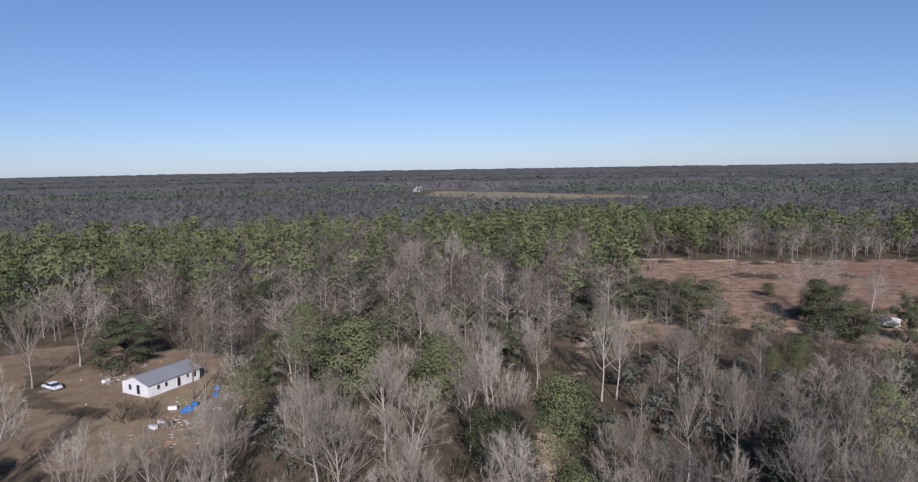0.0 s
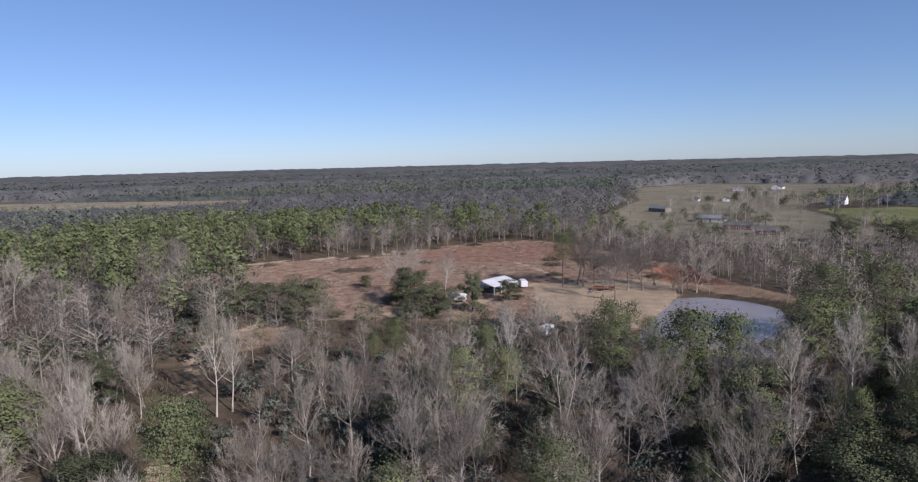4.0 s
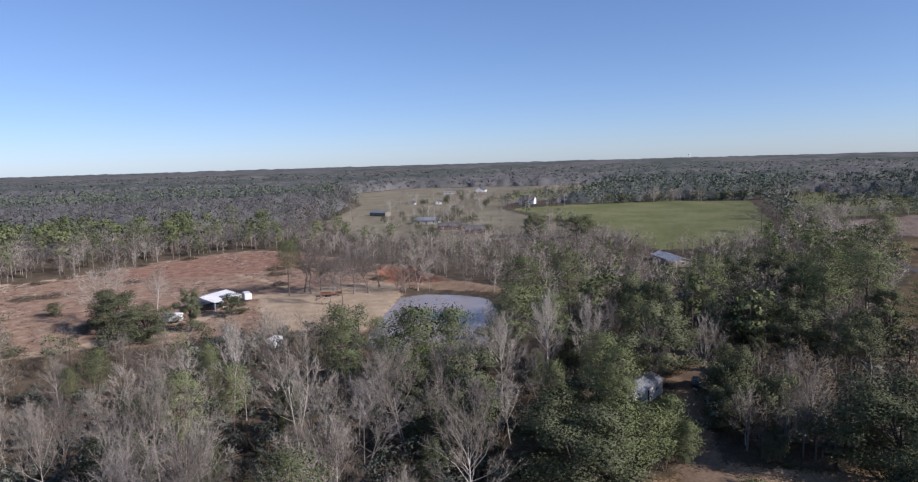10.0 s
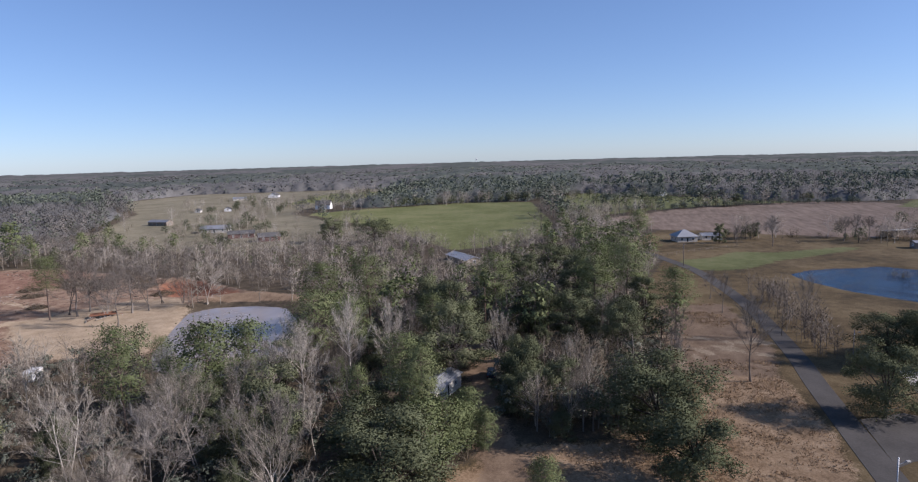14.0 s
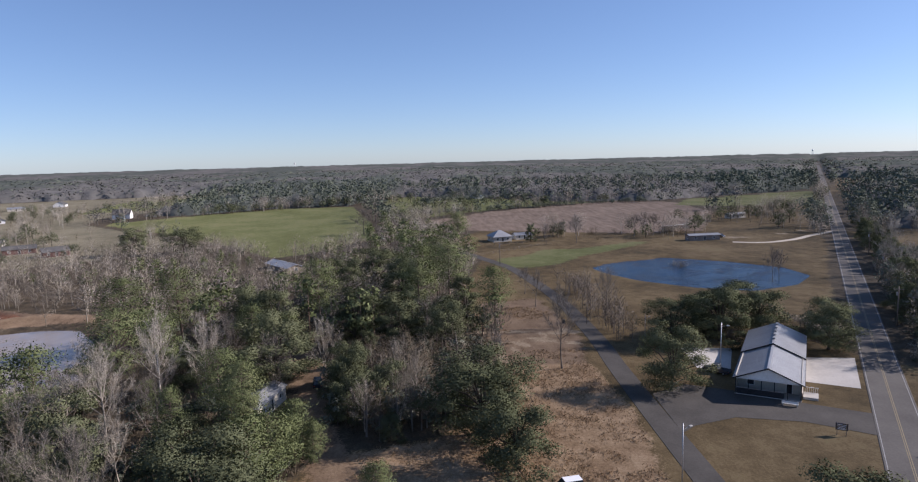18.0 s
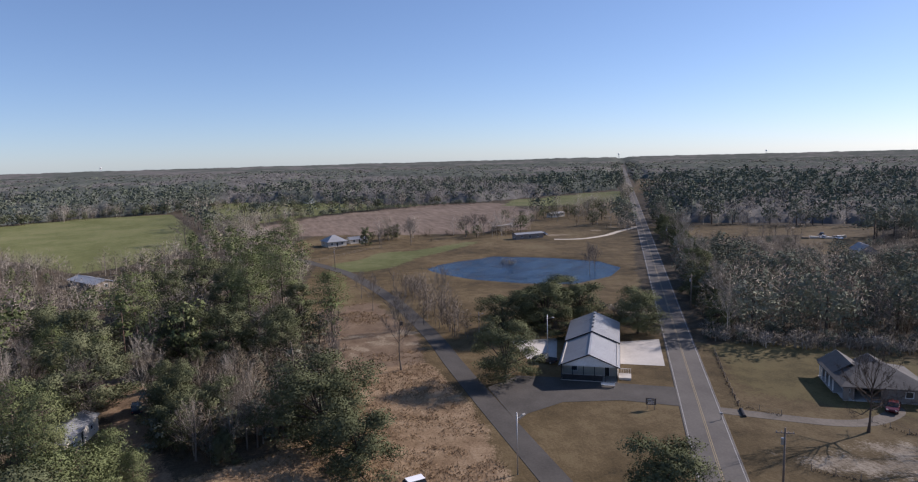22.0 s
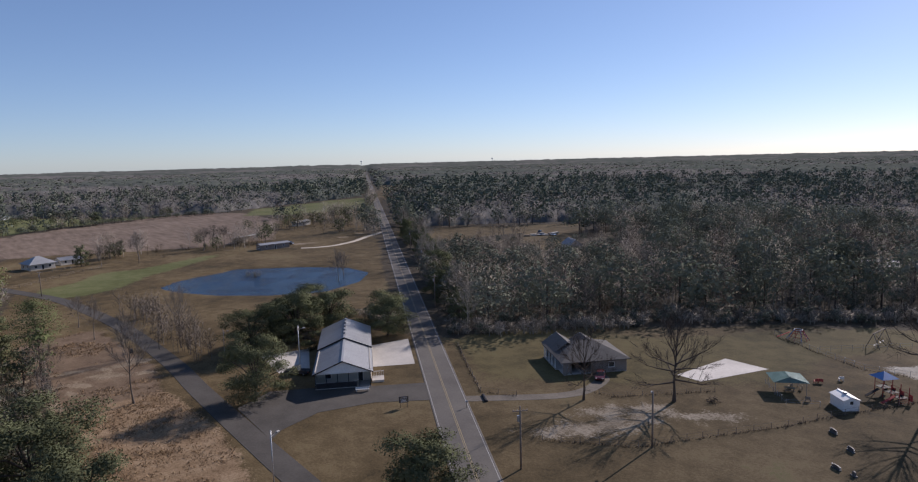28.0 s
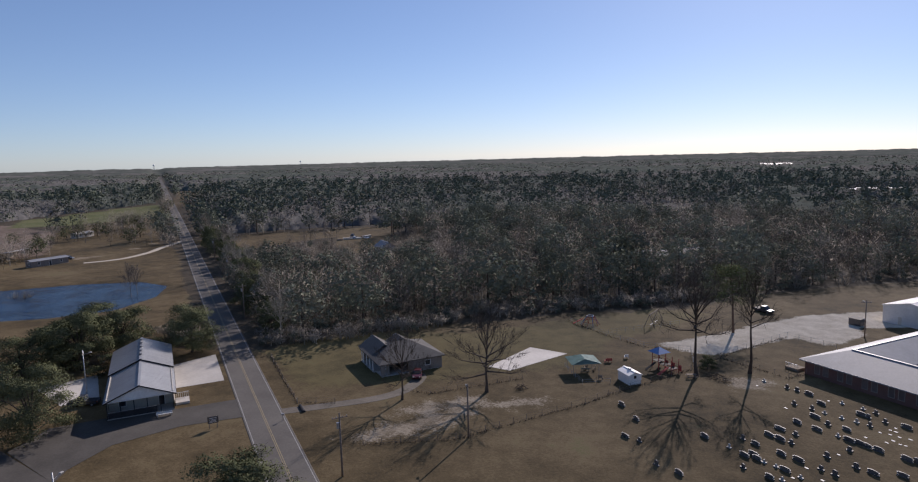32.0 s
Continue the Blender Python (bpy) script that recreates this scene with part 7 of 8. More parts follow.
grng = random.Random(5)
for row, spots in GRAVES.items():
    for x, y in spots:
        style = grng.choice((0, 0, 0, 1, 1, 2))
        headstone(x, y, (grng.uniform(1.3, 1.9), grng.uniform(0.7, 0.95), grng.uniform(0.45, 0.6))[style], (grng.uniform(0.65, 0.85), grng.uniform(0.7, 0.9), grng.uniform(0.5, 0.7))[style], style, grng)
for x, y in FLAT_STONES:
    e = thing("grave_marker", x, y, STONE_TURN + grng.uniform(-4, 4), "flat pale stone grave marker set in the grass", "grave marker", "flat markers in the churchyard")
    part("slab", box(-0.28, grng.uniform(0.12, 0.3), -0.13, 0.13, -0.03, 0.05), "marble", e)


def church_wings():
    """Two hip-roofed wings that meet at a corner: x runs along the graveyard front, y to the back."""
    e = thing("brick_church_building", 11.2, -138.0, ROAD_TURN + 180, "long red-brick church building under a grey metal hip roof", "building")
    eave, ridge, deep, L1, L2 = 2.95, 5.5, 11.4, 62.0, 42.0
    fronts = [(2.6 + 4.6 * (i // 2) + 1.7 * (i % 2), 0.7, 1.05, 1.85, "window") for i in range(26)]
    sides = [(4.0 + 4.2 * i, 0.9, 1.15, 1.6, "window") for i in range(9)]
    w = part("wall", wall_mesh(L1, eave, 0.25, fronts), "brick", e)
    fill_openings(w, fronts, 0.25, "brick_grey", "dull_pane")
    w = part("wall", wall_mesh(L2 - 0.25, eave, 0.25, sides), "brick", e)
    place(w, 0, L2, 0, -90)
    fill_openings(w, sides, 0.25, "brick_grey", "dull_pane")
    part("wall", box(deep, L1, deep - 0.25, deep, 0, eave), "brick", e)
    part("wall", box(deep - 0.25, deep, deep, L2, 0, eave), "brick", e)
    part("wall", box(0.25, deep - 0.25, L2 - 0.25, L2, 0, eave), "brick", e)
    part("wall", box(L1 - 0.25, L1, 0.25, deep - 0.25, 0, eave), "brick", e)
    r = part("roof", hip_mesh(-0.7, L1 + 0.7, -0.7, deep + 0.7, eave, ridge, 6.4, 0.18), "metal_roof_blue", e)
    part("roof", hip_mesh(-0.72, deep + 0.72, -0.68, L2 + 0.7, eave + 0.01, ridge + 0.01, 6.4, 0.18), "metal_roof_blue", e)
    part("ridge_cap", box(5.4, L1 - 5.6, deep / 2 - 0.15, deep / 2 + 0.15, ridge - 0.02, ridge + 0.06), "metal_roof", r)
    part("ridge_cap", box(deep / 2 - 0.15, deep / 2 + 0.15, deep / 2 + 0.2, L2 - 5.6, ridge - 0.02, ridge + 0.06), "metal_roof", r)
    part("fascia", box(-0.75, L1 + 0.75, -0.79, -0.73, eave - 0.22, eave + 0.02), "metal_roof_blue", e)
    part("fascia", box(-0.81, -0.75, -0.7, L2 + 0.7, eave - 0.22, eave + 0.02), "metal_roof_blue", e)
    part("floor_slab", box(0.1, L1, 0.1, deep, -0.2, 0.05), "concrete", e)
    st = thing("entry_deck", 13.2, -140.2, ROAD_TURN, "small pale deck with a rail at the church side door", "deck")
    part("deck", box(-1.5, 1.2, -1.2, 1.2, 0, 0.5), "wood", st)
    part("handrail", box(-1.5, 1.2, 1.12, 1.2, 1.3, 1.38), "white_paint", st)
    for k in range(5):
        part("baluster", box(-1.45 + k * 0.62, -1.39 + k * 0.62, 1.13, 1.19, 0.5, 1.3), "white_paint", st)


church_wings()
gable_house("white_metal_building", -12.0, -194.5, ROAD_TURN + 90, 20, 13, 4.5, 6.0, "white_paint", "white_paint", "plain white metal building behind the brick church building", "building",
            {"s": [(10, 0, 3.2, 3.2, "door")], "e": [(4, 0, 1.0, 2.1, "door")]}, 0.3, 0.8)
d = thing("dumpster", 4.0, -182.8, ROAD_TURN, "dark metal dumpster on the pale gravel lot", "dumpster")
part("body", box(-1.5, 1.5, -1.0, 1.0, 0.1, 1.7, bevel=0.05), "car_paint_dark", d)
part("lid", slab([(-1.55, -1.05, 1.95), (1.55, -1.05, 1.95), (1.55, 1.05, 1.75), (-1.55, 1.05, 1.75)], 0.06), "rubber", d)
utility_pole(2.1, -171.6, 8.9, 30, True, True, "wooden pole with two yard lamps beside the gravel lot")
car(25.5, -186.5, 150, "car_paint_dark", "dark pickup with a trailer at the gravel lot", "pickup")

# playground
def shed():
    e = gable_house("garden_shed", 39.2, -117.4, ROAD_TURN - 8, 3.9, 2.7, 1.95, 2.45, "white_paint", "white_paint", "small white shed with a low gabled roof", "shed",
                    {"w": [(1.2, 1.1, 0.7, 0.7, "window")], "s": [(1.9, 0.0, 0.9, 1.75, "door")]}, 0.15, 0)
    part("roof_vent", box(-0.3, 0.3, -0.25, 0.25, 2.40, 2.66, bevel=0.03), "steel", e)
    part("step", box(-0.4, 0.6, -1.9, -1.4, 0, 0.2), "concrete", e)


shed()
e = thing("shade_canopy", 49.2, -118.4, ROAD_TURN - 20, "teal fabric canopy on slim posts over a bench table", "canopy")
for sx in (-2.4, 2.4):
    for sy in (-2.6, 2.6):
        part("post", rod((sx, sy, 0), (sx, sy, 2.4), 0.05, 0.05, 6), "steel", e)
cb = bmesh.new()
vs = [cb.verts.new(p) for p in ((-2.8, -3.0, 2.4), (2.8, -3.0, 2.4), (2.8, 3.0, 2.4), (-2.8, 3.0, 2.4), (-1.6, 0, 3.1), (1.6, 0, 3.1))]
for f in ((0, 1, 5, 4), (2, 3, 4, 5), (1, 2, 5), (3, 0, 4)):
    cb.faces.new([vs[i] for i in f])
bmesh.ops.solidify(cb, geom=cb.faces[:], thickness=0.04)
part("canopy_cloth", cb, "teal", e)


def picnic_table(x, y, turn, mat="wood", label="weathered wooden picnic table on the lawn"):
    t = thing("picnic_table", x, y, turn, label, "picnic table", "tables by the playground")
    part("tabletop", box(-0.9, 0.9, -0.38, 0.38, 0.7, 0.76), mat, t)
    for sy in (-0.75, 0.75):
        part("bench_seat", box(-0.9, 0.9, sy - 0.13, sy + 0.13, 0.42, 0.47), mat, t)
    for sx in (-0.65, 0.65):
        part("leg_frame", box(sx - 0.04, sx + 0.04, -0.8, 0.8, 0.32, 0.4), mat, t)
        for sy in (-0.5, 0.5):
            part("leg", rod((sx, sy, 0), (sx, sy * 0.4, 0.7), 0.05, 0.05, 5), mat, t)


picnic_table(48.6, -118.2, 20)


def garden_chair(x, y, turn, mat, label):
    e = thing("garden_chair", x, y, turn, label, "chair", "seats by the playground")
    part("seat", box(-0.42, 0.42, -0.25, 0.25, 0.38, 0.44, bevel=0.015), mat, e)
    part("backrest", box(-0.42, 0.42, 0.22, 0.28, 0.44, 0.95, bevel=0.015), mat, e)
    for sx in (-0.37, 0.37):
        part("armrest", box(sx - 0.04, sx + 0.04, -0.25, 0.22, 0.6, 0.65), mat, e)
        for sy in (-0.2, 0.2):
            part("leg", box(sx - 0.03, sx + 0.03, sy - 0.03, sy + 0.03, 0, 0.38), mat, e)


garden_chair(44.4, -130.6, 40, "white_paint", "white garden bench by the playground fence")
garden_chair(47.1, -126.1, 60, "red", "faded red garden chair by the fence")
garden_chair(46.5, -126.6, 20, "red", "faded red garden chair by the fence")
garden_chair(49.3, -120.0, 80, "wood", "weathered wooden chair near the canopy")
garden_chair(47.5, -120.3, 110, "wood", "weathered wooden chair near the canopy")
garden_chair(44.4, -115.7, 10, "wood", "weathered wooden chair near the canopy")
picnic_table(29.5, -125.0, 30)


def play_frame():
    e = thing("climbing_frame", 35.6, -127.4, ROAD_TURN, "red-posted playground frame with a blue pyramid roof and slides", "playground frame")
    for x in (-3.2, -1.4, 0.4, 2.2):
        for y in (-0.1, -1.0, 0.9):
            if y == -0.1:
                part("side_panel", box(x - 0.7, x + 0.2, -1.08, -1.03, 0.5, 1.7, bevel=0.02), "red" if x < 1 else "dark", e)
                continue
            h = 3.6 if x > 0 else 2.9
            part("post", rod((x, y, -0.1), (x, y, h), 0.07, 0.07, 7), "red", e)
    for x0, x1, z in ((-3.2, -1.4, 1.0), (-1.4, 0.4, 1.3), (0.4, 2.2, 1.6)):
        part("deck", box(x0, x1, -1.0, 0.9, z - 0.06, z), "dark", e)
        part("guard_rail", rod((x0, -1.0, z + 0.8), (x1, -1.0, z + 0.8), 0.035, 0.035, 6), "red", e)
        part("guard_rail", rod((x0, 0.9, z + 0.8), (x1, 0.9, z + 0.8), 0.035, 0.035, 6), "red", e)
    rb = bmesh.new()
    bmesh.ops.create_cone(rb, cap_ends=True, segments=4, radius1=2.3, radius2=0.1, depth=1.0, matrix=Matrix.Translation((1.3, -0.05, 3.85)) @ Matrix.Rotation(radians(45), 4, "Z"))
    part("roof", rb, "blue", e, "blue pyramid roof")
    for x, sgn, m2 in ((-2.3, 1, "red"), (1.3, 1, "dark"), (-0.5, -1, "dark")):
        part("slide", slab([(x - 0.28, sgn * 0.95, 1.3), (x + 0.28, sgn * 0.95, 1.3), (x + 0.28, sgn * 3.4, 0.2), (x - 0.28, sgn * 3.4, 0.2)], 0.1), m2, e)
    for k in range(6):
        part("ladder_rung", rod((-3.2, -0.8, 0.2 + 0.16 * k), (-3.2, 0.7, 0.2 + 0.16 * k), 0.025, 0.025, 5), "red", e)


play_frame()
e = thing("dome_climber", 61.6, -153.2, 20, "round red and blue playground climber on the back lawn", "playground frame")
for k in range(10):
    t0 = k * 0.6283
    part("arch", rod((2.4 * math.cos(t0), 2.4 * math.sin(t0), 0), (0.9 * math.cos(t0 + 0.3), 0.9 * math.sin(t0 + 0.3), 2.3), 0.06, 0.06, 6), "red" if k % 3 else "blue", e)
for r0, z in ((1.9, 0.8), (1.35, 1.6), (0.9, 2.3)):
    rb = bmesh.new()
    for k in range(10):
        a0, a1 = k * 0.6283, (k + 1) * 0.6283
        rod((r0 * math.cos(a0), r0 * math.sin(a0), z), (r0 * math.cos(a1), r0 * math.sin(a1), z), 0.05, 0.05, 5, rb)
    part("ring", rb, "red" if z < 2 else "white_paint", e)
part("slide", slab([(1.8, -0.3, 1.6), (1.8, 0.3, 1.6), (4.4, 0.3, 0.15), (4.4, -0.3, 0.15)], 0.1), "red", e)
e = thing("swing_set", 47.4, -160.5, ROAD_TURN - 60, "tall wooden swing set with pale seats", "swing")
for sx in (-3.4, 3.4):
    for sy in (-1.4, 1.4):
        part("leg", rod((sx, sy, 0), (sx, 0, 3.3), 0.09, 0.08, 7), "pole_wood", e)
part("top_beam", rod((-3.6, 0, 3.3), (3.6, 0, 3.3), 0.09, 0.09, 8), "pole_wood", e)
for x in (-2.4, -0.9, 0.9, 2.4):
    sw = part("swing_seat", box(x - 0.28, x + 0.28, -0.12, 0.12, 0.5, 0.56), "white_paint", e)
    for dx in (-0.26, 0.26):
        part("chain", rod((x + dx, 0, 0.55), (x + dx, 0, 3.25), 0.015, 0.015, 4), "steel", sw)
fence("chain_link_fence", [(65.4, -70.3), (53.9, -79.0), (47.9, -91.3), (42.1, -102.5), (40.1, -108.5), (35.5, -118.9), (30.7, -129.6), (27.3, -140.1), (13.4, -133.4), (9.6, -140.0)], 1.1, 3.0,
      "sagging wire fence along the graveyard lawn", "pole_wood", (0.97, 0.55, 0.25), 0.045, 0.014)
fence("chain_link_fence", [(27.3, -140.1), (25.0, -146.9), (17.2, -163.5), (7.0, -158.6)], 1.3, 3.0, "grey wire fence round the church court", "steel", (0.97, 0.5), 0.04, 0.016)
fence("playground_fence", [(66.9, -153.0), (54.4, -145.3), (43.6, -140.3), (33.8, -142.1), (30.9, -132.6)], 1.2, 2.6, "grey wire fence round the playground", "steel", (0.97, 0.5), 0.04, 0.016)
fence("playground_fence", [(54.4, -146.8), (48.5, -154.5), (41.7, -163.0)], 1.2, 2.6, "grey wire fence on the back lawn", "steel", (0.97, 0.5), 0.04, 0.016)
fence("playground_fence", [(53.4, -119.0), (46.3, -111.4), (42.0, -114.6)], 1.0, 2.2, "low wire fence by the canopy", "steel", (0.97, 0.5), 0.04, 0.016)
fence("drive_fence", [(74.5, -92.0), (69.0, -93.0), (62.5, -101.8), (57.8, -108.5)], 0.9, 3.0, "low wire fence beside the drive", "wood", (0.95, 0.5), 0.045, 0.012)
hrng = np.random.default_rng(3)
weeds = Soup()
for line in ([(65.4, -70.3), (53.9, -79.0), (47.9, -91.3), (42.1, -102.5), (40.1, -108.5), (35.5, -118.9), (30.7, -129.6), (27.3, -140.1), (13.4, -133.4), (9.6, -140.0)], [(66.9, -153.0), (54.4, -145.3), (43.6, -140.3), (33.8, -142.1)],
             [(74.5, -92.0), (69.0, -93.0), (62.5, -101.8), (57.8, -108.5)], [(113.5, -93.4), (100, -84.8), (87.5, -77.2), (81.4, -80.6)], [(27.3, -140.1), (25.0, -146.9), (17.2, -163.5)]):
    q = np.asarray(line, float)
    seg = np.linalg.norm(np.diff(q, axis=0), axis=1)
    s_ = hrng.uniform(0, seg.sum(), int(seg.sum() * 11))
    cum = np.r_[0, np.cumsum(seg)]
    wp = np.c_[np.interp(s_, cum, q[:, 0]), np.interp(s_, cum, q[:, 1])] + hrng.normal(size=(len(s_), 2)) * 0.16
    slivers(weeds, np.c_[wp, np.zeros(len(wp))], np.c_[hrng.normal(size=(len(wp), 2)) * 0.16, hrng.uniform(0.12, 0.7, len(wp)) * (0.5 + 0.5 * np.sin(s_ * 0.9) ** 2)], 0.09, hrng)
tagged(new("fence_weeds", raw_mesh("fence_weeds", *weeds.arrays()[:2], [M["dark_bark"]])), "dark dead weeds grown along the wire fences", "weeds", kind="stuff")
for x, y, r in ((55.5, -103.5, 1.2), (26.0, -127.5, 2.2), (23.5, -126.0, 1.6)):
    e = thing("brush_heap", x, y, 0, "low dark heap of cut branches on the lawn", "brush heap")
    sp_ = Soup()
    n = 90
    a, rr = hrng.uniform(0, 6.28, n), hrng.uniform(0, r, n)
    slivers(sp_, np.c_[np.cos(a) * rr, np.sin(a) * rr, hrng.uniform(0, 0.7, n)], hrng.normal(size=(n, 3)) * np.array([0.8, 0.8, 0.35]), 0.09, hrng)
    me = raw_mesh("twig_tangle", *sp_.arrays()[:2], [M["dark_bark"]])
    new("twig_tangle", me).parent = e

# ---- the white house in the woods and its yard ----
W_ = "window"
gable_house("white_house", -61.4, 128.2, 63, 12.4, 7.6, 2.6, 3.9, "white_paint", "metal_roof", "small white house with grey metal roof in a cluttered yard", "house",
            {"w": [(2.2, 0.9, 1.0, 1.2, W_), (4.6, 0.3, 1.1, 2.0, "dark_door")], "s": [(2.4, 1.0, 0.8, 1.0, W_), (4.2, 1.0, 0.8, 1.0, W_), (7.2, 0.1, 0.9, 2.0, "dark_door"), (9.4, 1.3, 0.7, 0.8, W_), (11.2, 0.9, 0.9, 1.2, W_)]}, 0.35)
car(-83.5, 127.3, 150, "car_paint_white", "silver-white sedan parked on the dirt yard", "sedan")
utility_pole(-51.5, 119.9, 9.6, 30, False, True, "slim wooden pole with a yard lamp beside the white house")
utility_pole(-114.4, 241.0, 11.0, 10)
e = thing("pallet_ladder", -48.0, 97.6, 62, "orange wooden ladder-like crate rack lying in the grass", "rack")
for sy in (-0.55, 0.55):
    part("side_rail", box(-2.6, 2.6, sy - 0.06, sy + 0.06, 0.2, 0.34), "ladder", e)
for k in range(9):
    part("rung", box(-2.5 + k * 0.6, -2.32 + k * 0.6, -0.6, 0.6, 0.34, 0.42), "ladder", e)


def junk(x, y, seed):
    """One cast-off thing in the yard: a board stack, bin, drum, crate, tarp or appliance."""
    r = random.Random(seed)
    kind = ("plank_stack", "plastic_tub", "oil_drum", "wooden_crate", "tarp_heap", "old_appliance")[seed % 6]
    label = {"plank_stack": "loose stack of weathered boards on the dirt", "plastic_tub": "blue plastic tub among yard clutter", "oil_drum": "rusty oil drum among yard clutter",
             "wooden_crate": "broken wooden crate among yard clutter", "tarp_heap": "crumpled blue tarp over a heap of scrap", "old_appliance": "discarded white kitchen appliance lying in the yard"}[kind]
    e = thing(kind, x, y, r.uniform(0, 180), label, kind.replace("_", " ").split()[-1], "yard clutter")
    if kind == "plank_stack":
        for k in range(5):
            o = part("plank", box(-1.3, 1.3, -0.12, 0.12, 0.05 * k, 0.05 * k + 0.045), "wood", e)
            o.rotation_euler.z = r.uniform(-0.5, 0.5)
            o.location.y = r.uniform(-0.4, 0.4)
    elif kind == "plastic_tub":
        bm = bmesh.new()
        bmesh.ops.create_cone(bm, cap_ends=True, segments=12, radius1=0.5, radius2=0.62, depth=0.6, matrix=Matrix.Translation((0, 0, 0.3)))
        part("tub", bm, "blue", e)
        part("rim", rod((0, 0, 0.58), (0, 0, 0.64), 0.66, 0.66, 12), "blue", e)
    elif kind == "oil_drum":
        part("drum", rod((-0.45, 0, 0.3), (0.45, 0, 0.3), 0.3, 0.3, 14), "rust", e)
        for dx in (-0.15, 0.15):
            part("hoop", rod((dx - 0.02, 0, 0.3), (dx + 0.02, 0, 0.3), 0.315, 0.315, 14), "rust", e)
    elif kind == "wooden_crate":
        for k in range(4):
            part("slat", box(-0.6, 0.6, -0.5, -0.46, 0.05 + 0.2 * k, 0.18 + 0.2 * k), "wood", e)
            part("slat", box(-0.6, 0.6, 0.46, 0.5, 0.05 + 0.2 * k, 0.18 + 0.2 * k), "wood", e)
        part("floor", box(-0.6, 0.6, -0.46, 0.46, 0.02, 0.06), "wood", e)
    elif kind == "tarp_heap":
        bm = bmesh.new()
        bmesh.ops.create_grid(bm, x_segments=9, y_segments=7, size=1.0)
        for v in bm.verts:
            d = max(abs(v.co.x), abs(v.co.y))
            v.co = Vector((v.co.x * 1.5, v.co.y * 1.1, max(0.03, (1 - d) * 0.9 + r.uniform(-0.12, 0.2))))
        part("tarp", bm, "blue", e)
        part("scrap", box(0.7, 1.7, -0.9, -0.3, 0, 0.5, bevel=0.04), "steel", e)
    else:
        part("cabinet", box(-0.35, 0.35, -0.8, 0.8, 0, 0.68, bevel=0.04), "white_paint", e)
        part("door", box(-0.32, 0.32, -0.76, 0.76, 0.68, 0.72), "marble", e)
    return e


YARD = [(-50.3, 114.4, 4), (-50.0, 116.6, 1), (-50.2, 120.4, 0), (-49.0, 125.3, 1), (-48.5, 127.7, 3), (-53.4, 114.8, 5), (-52.1, 107.2, 2), (-52.9, 106.0, 5), (-51.2, 106.4, 3), (-46.2, 110.1, 0),
        (-44.8, 114.2, 5), (-43.6, 104.4, 2), (-45.1, 102.6, 0), (-47.2, 108.8, 0), (-48.2, 113.2, 3), (-46.8, 118.8, 2), (-47.4, 122.4, 3), (-45.6, 121.0, 5), (-44.2, 107.4, 0)]
for k, (x, y, kind) in enumerate(YARD):
    junk(x, y, kind + 6 * k)
for k, (x, y) in enumerate(((-74.5, 131.0), (-69.6, 132.2))):
    junk(x, y, 5 + 6 * (30 + k))

for k, (x, y) in enumerate(((-51.7, 106.8), (-50.9, 107.6), (-52.4, 107.9), (-45.7, 109.1), (-45.3, 102.7), (-43.5, 103.5), (-53.7, 115.0), (-76.3, 138.9), (-77.7, 135.8), (-72.8, 129.5), (-47.9, 121.5), (-49.4, 118.1), (-46.6, 115.9), (-45.9, 112.0))):
    junk(x, y, (0, 3, 5, 0, 3, 2, 0, 3, 0, 3, 1, 0, 3, 0)[k] + 6 * (60 + k))
scrap = np.random.default_rng(71)
litter = Soup()
n = 420
q = np.c_[scrap.normal(-47.5, 3.6, n), scrap.normal(113, 6.5, n), np.full(n, 0.04)]
q[:, :2] += np.where(scrap.uniform(0, 1, (n, 1)) < 0.15, np.array([[-25.0, 22.0]]), 0)
slivers(litter, q, np.c_[scrap.normal(size=(n, 2)) * 0.45, scrap.uniform(0, 0.22, n)], 0.28, scrap)
tagged(new("scattered_litter", raw_mesh("scattered_litter", *litter.arrays()[:2], [M["marble"]])), "pale scraps of paper, cloth and boards strewn over the yard", "litter", kind="stuff")
for x, y, h in ((-59.4, 112.4, 3.6), (-62.0, 114.2, 3.0), (-57.0, 113.8, 3.0), (-58.6, 109.6, 3.2), (-64.5, 116.0, 2.4), (-60.8, 110.4, 3.4), (-74.6, 134.6, 3.4), (-71.6, 136.0, 3.8), (-69.8, 134.4, 3.0), (-55.4, 111.0, 2.6)):
    plant("shrub", x, y, h, int(abs(x)) % 3, 1.5, x, group="shrubs by the white house", label="bushy leafless brown shrub beside the white house")

# ---- the clearing: carport, trailers, logs ----
e = thing("carport", 130.6, 170.2, 12, "open white metal carport beside the dirt clearing", "carport")
for sx in (-5.6, -1.9, 1.9, 5.6):
    for sy in (-5.2, 5.2):
        part("post", box(sx - 0.08, sx + 0.08, sy - 0.08, sy + 0.08, 0, 3.0), "white_paint", e)
gable_roof(e, 12.0, 11.0, 3.0, 4.3, 0.3, "white_paint", "white_paint", 0.6)
part("back_wall", box(-5.8, 5.8, 5.28, 5.38, 0, 3.0), "white_paint", e)
car(127.5, 168.0, 100, "car_paint_dark", "dark car parked under the white carport", "suv")
car(131.5, 168.4, 100, "car_paint_white", "pale car parked under the white carport", "sedan")
car(107.6, 182.6, 30, "car_paint_dark", "dark blue pickup beside the clearing trees", "pickup")


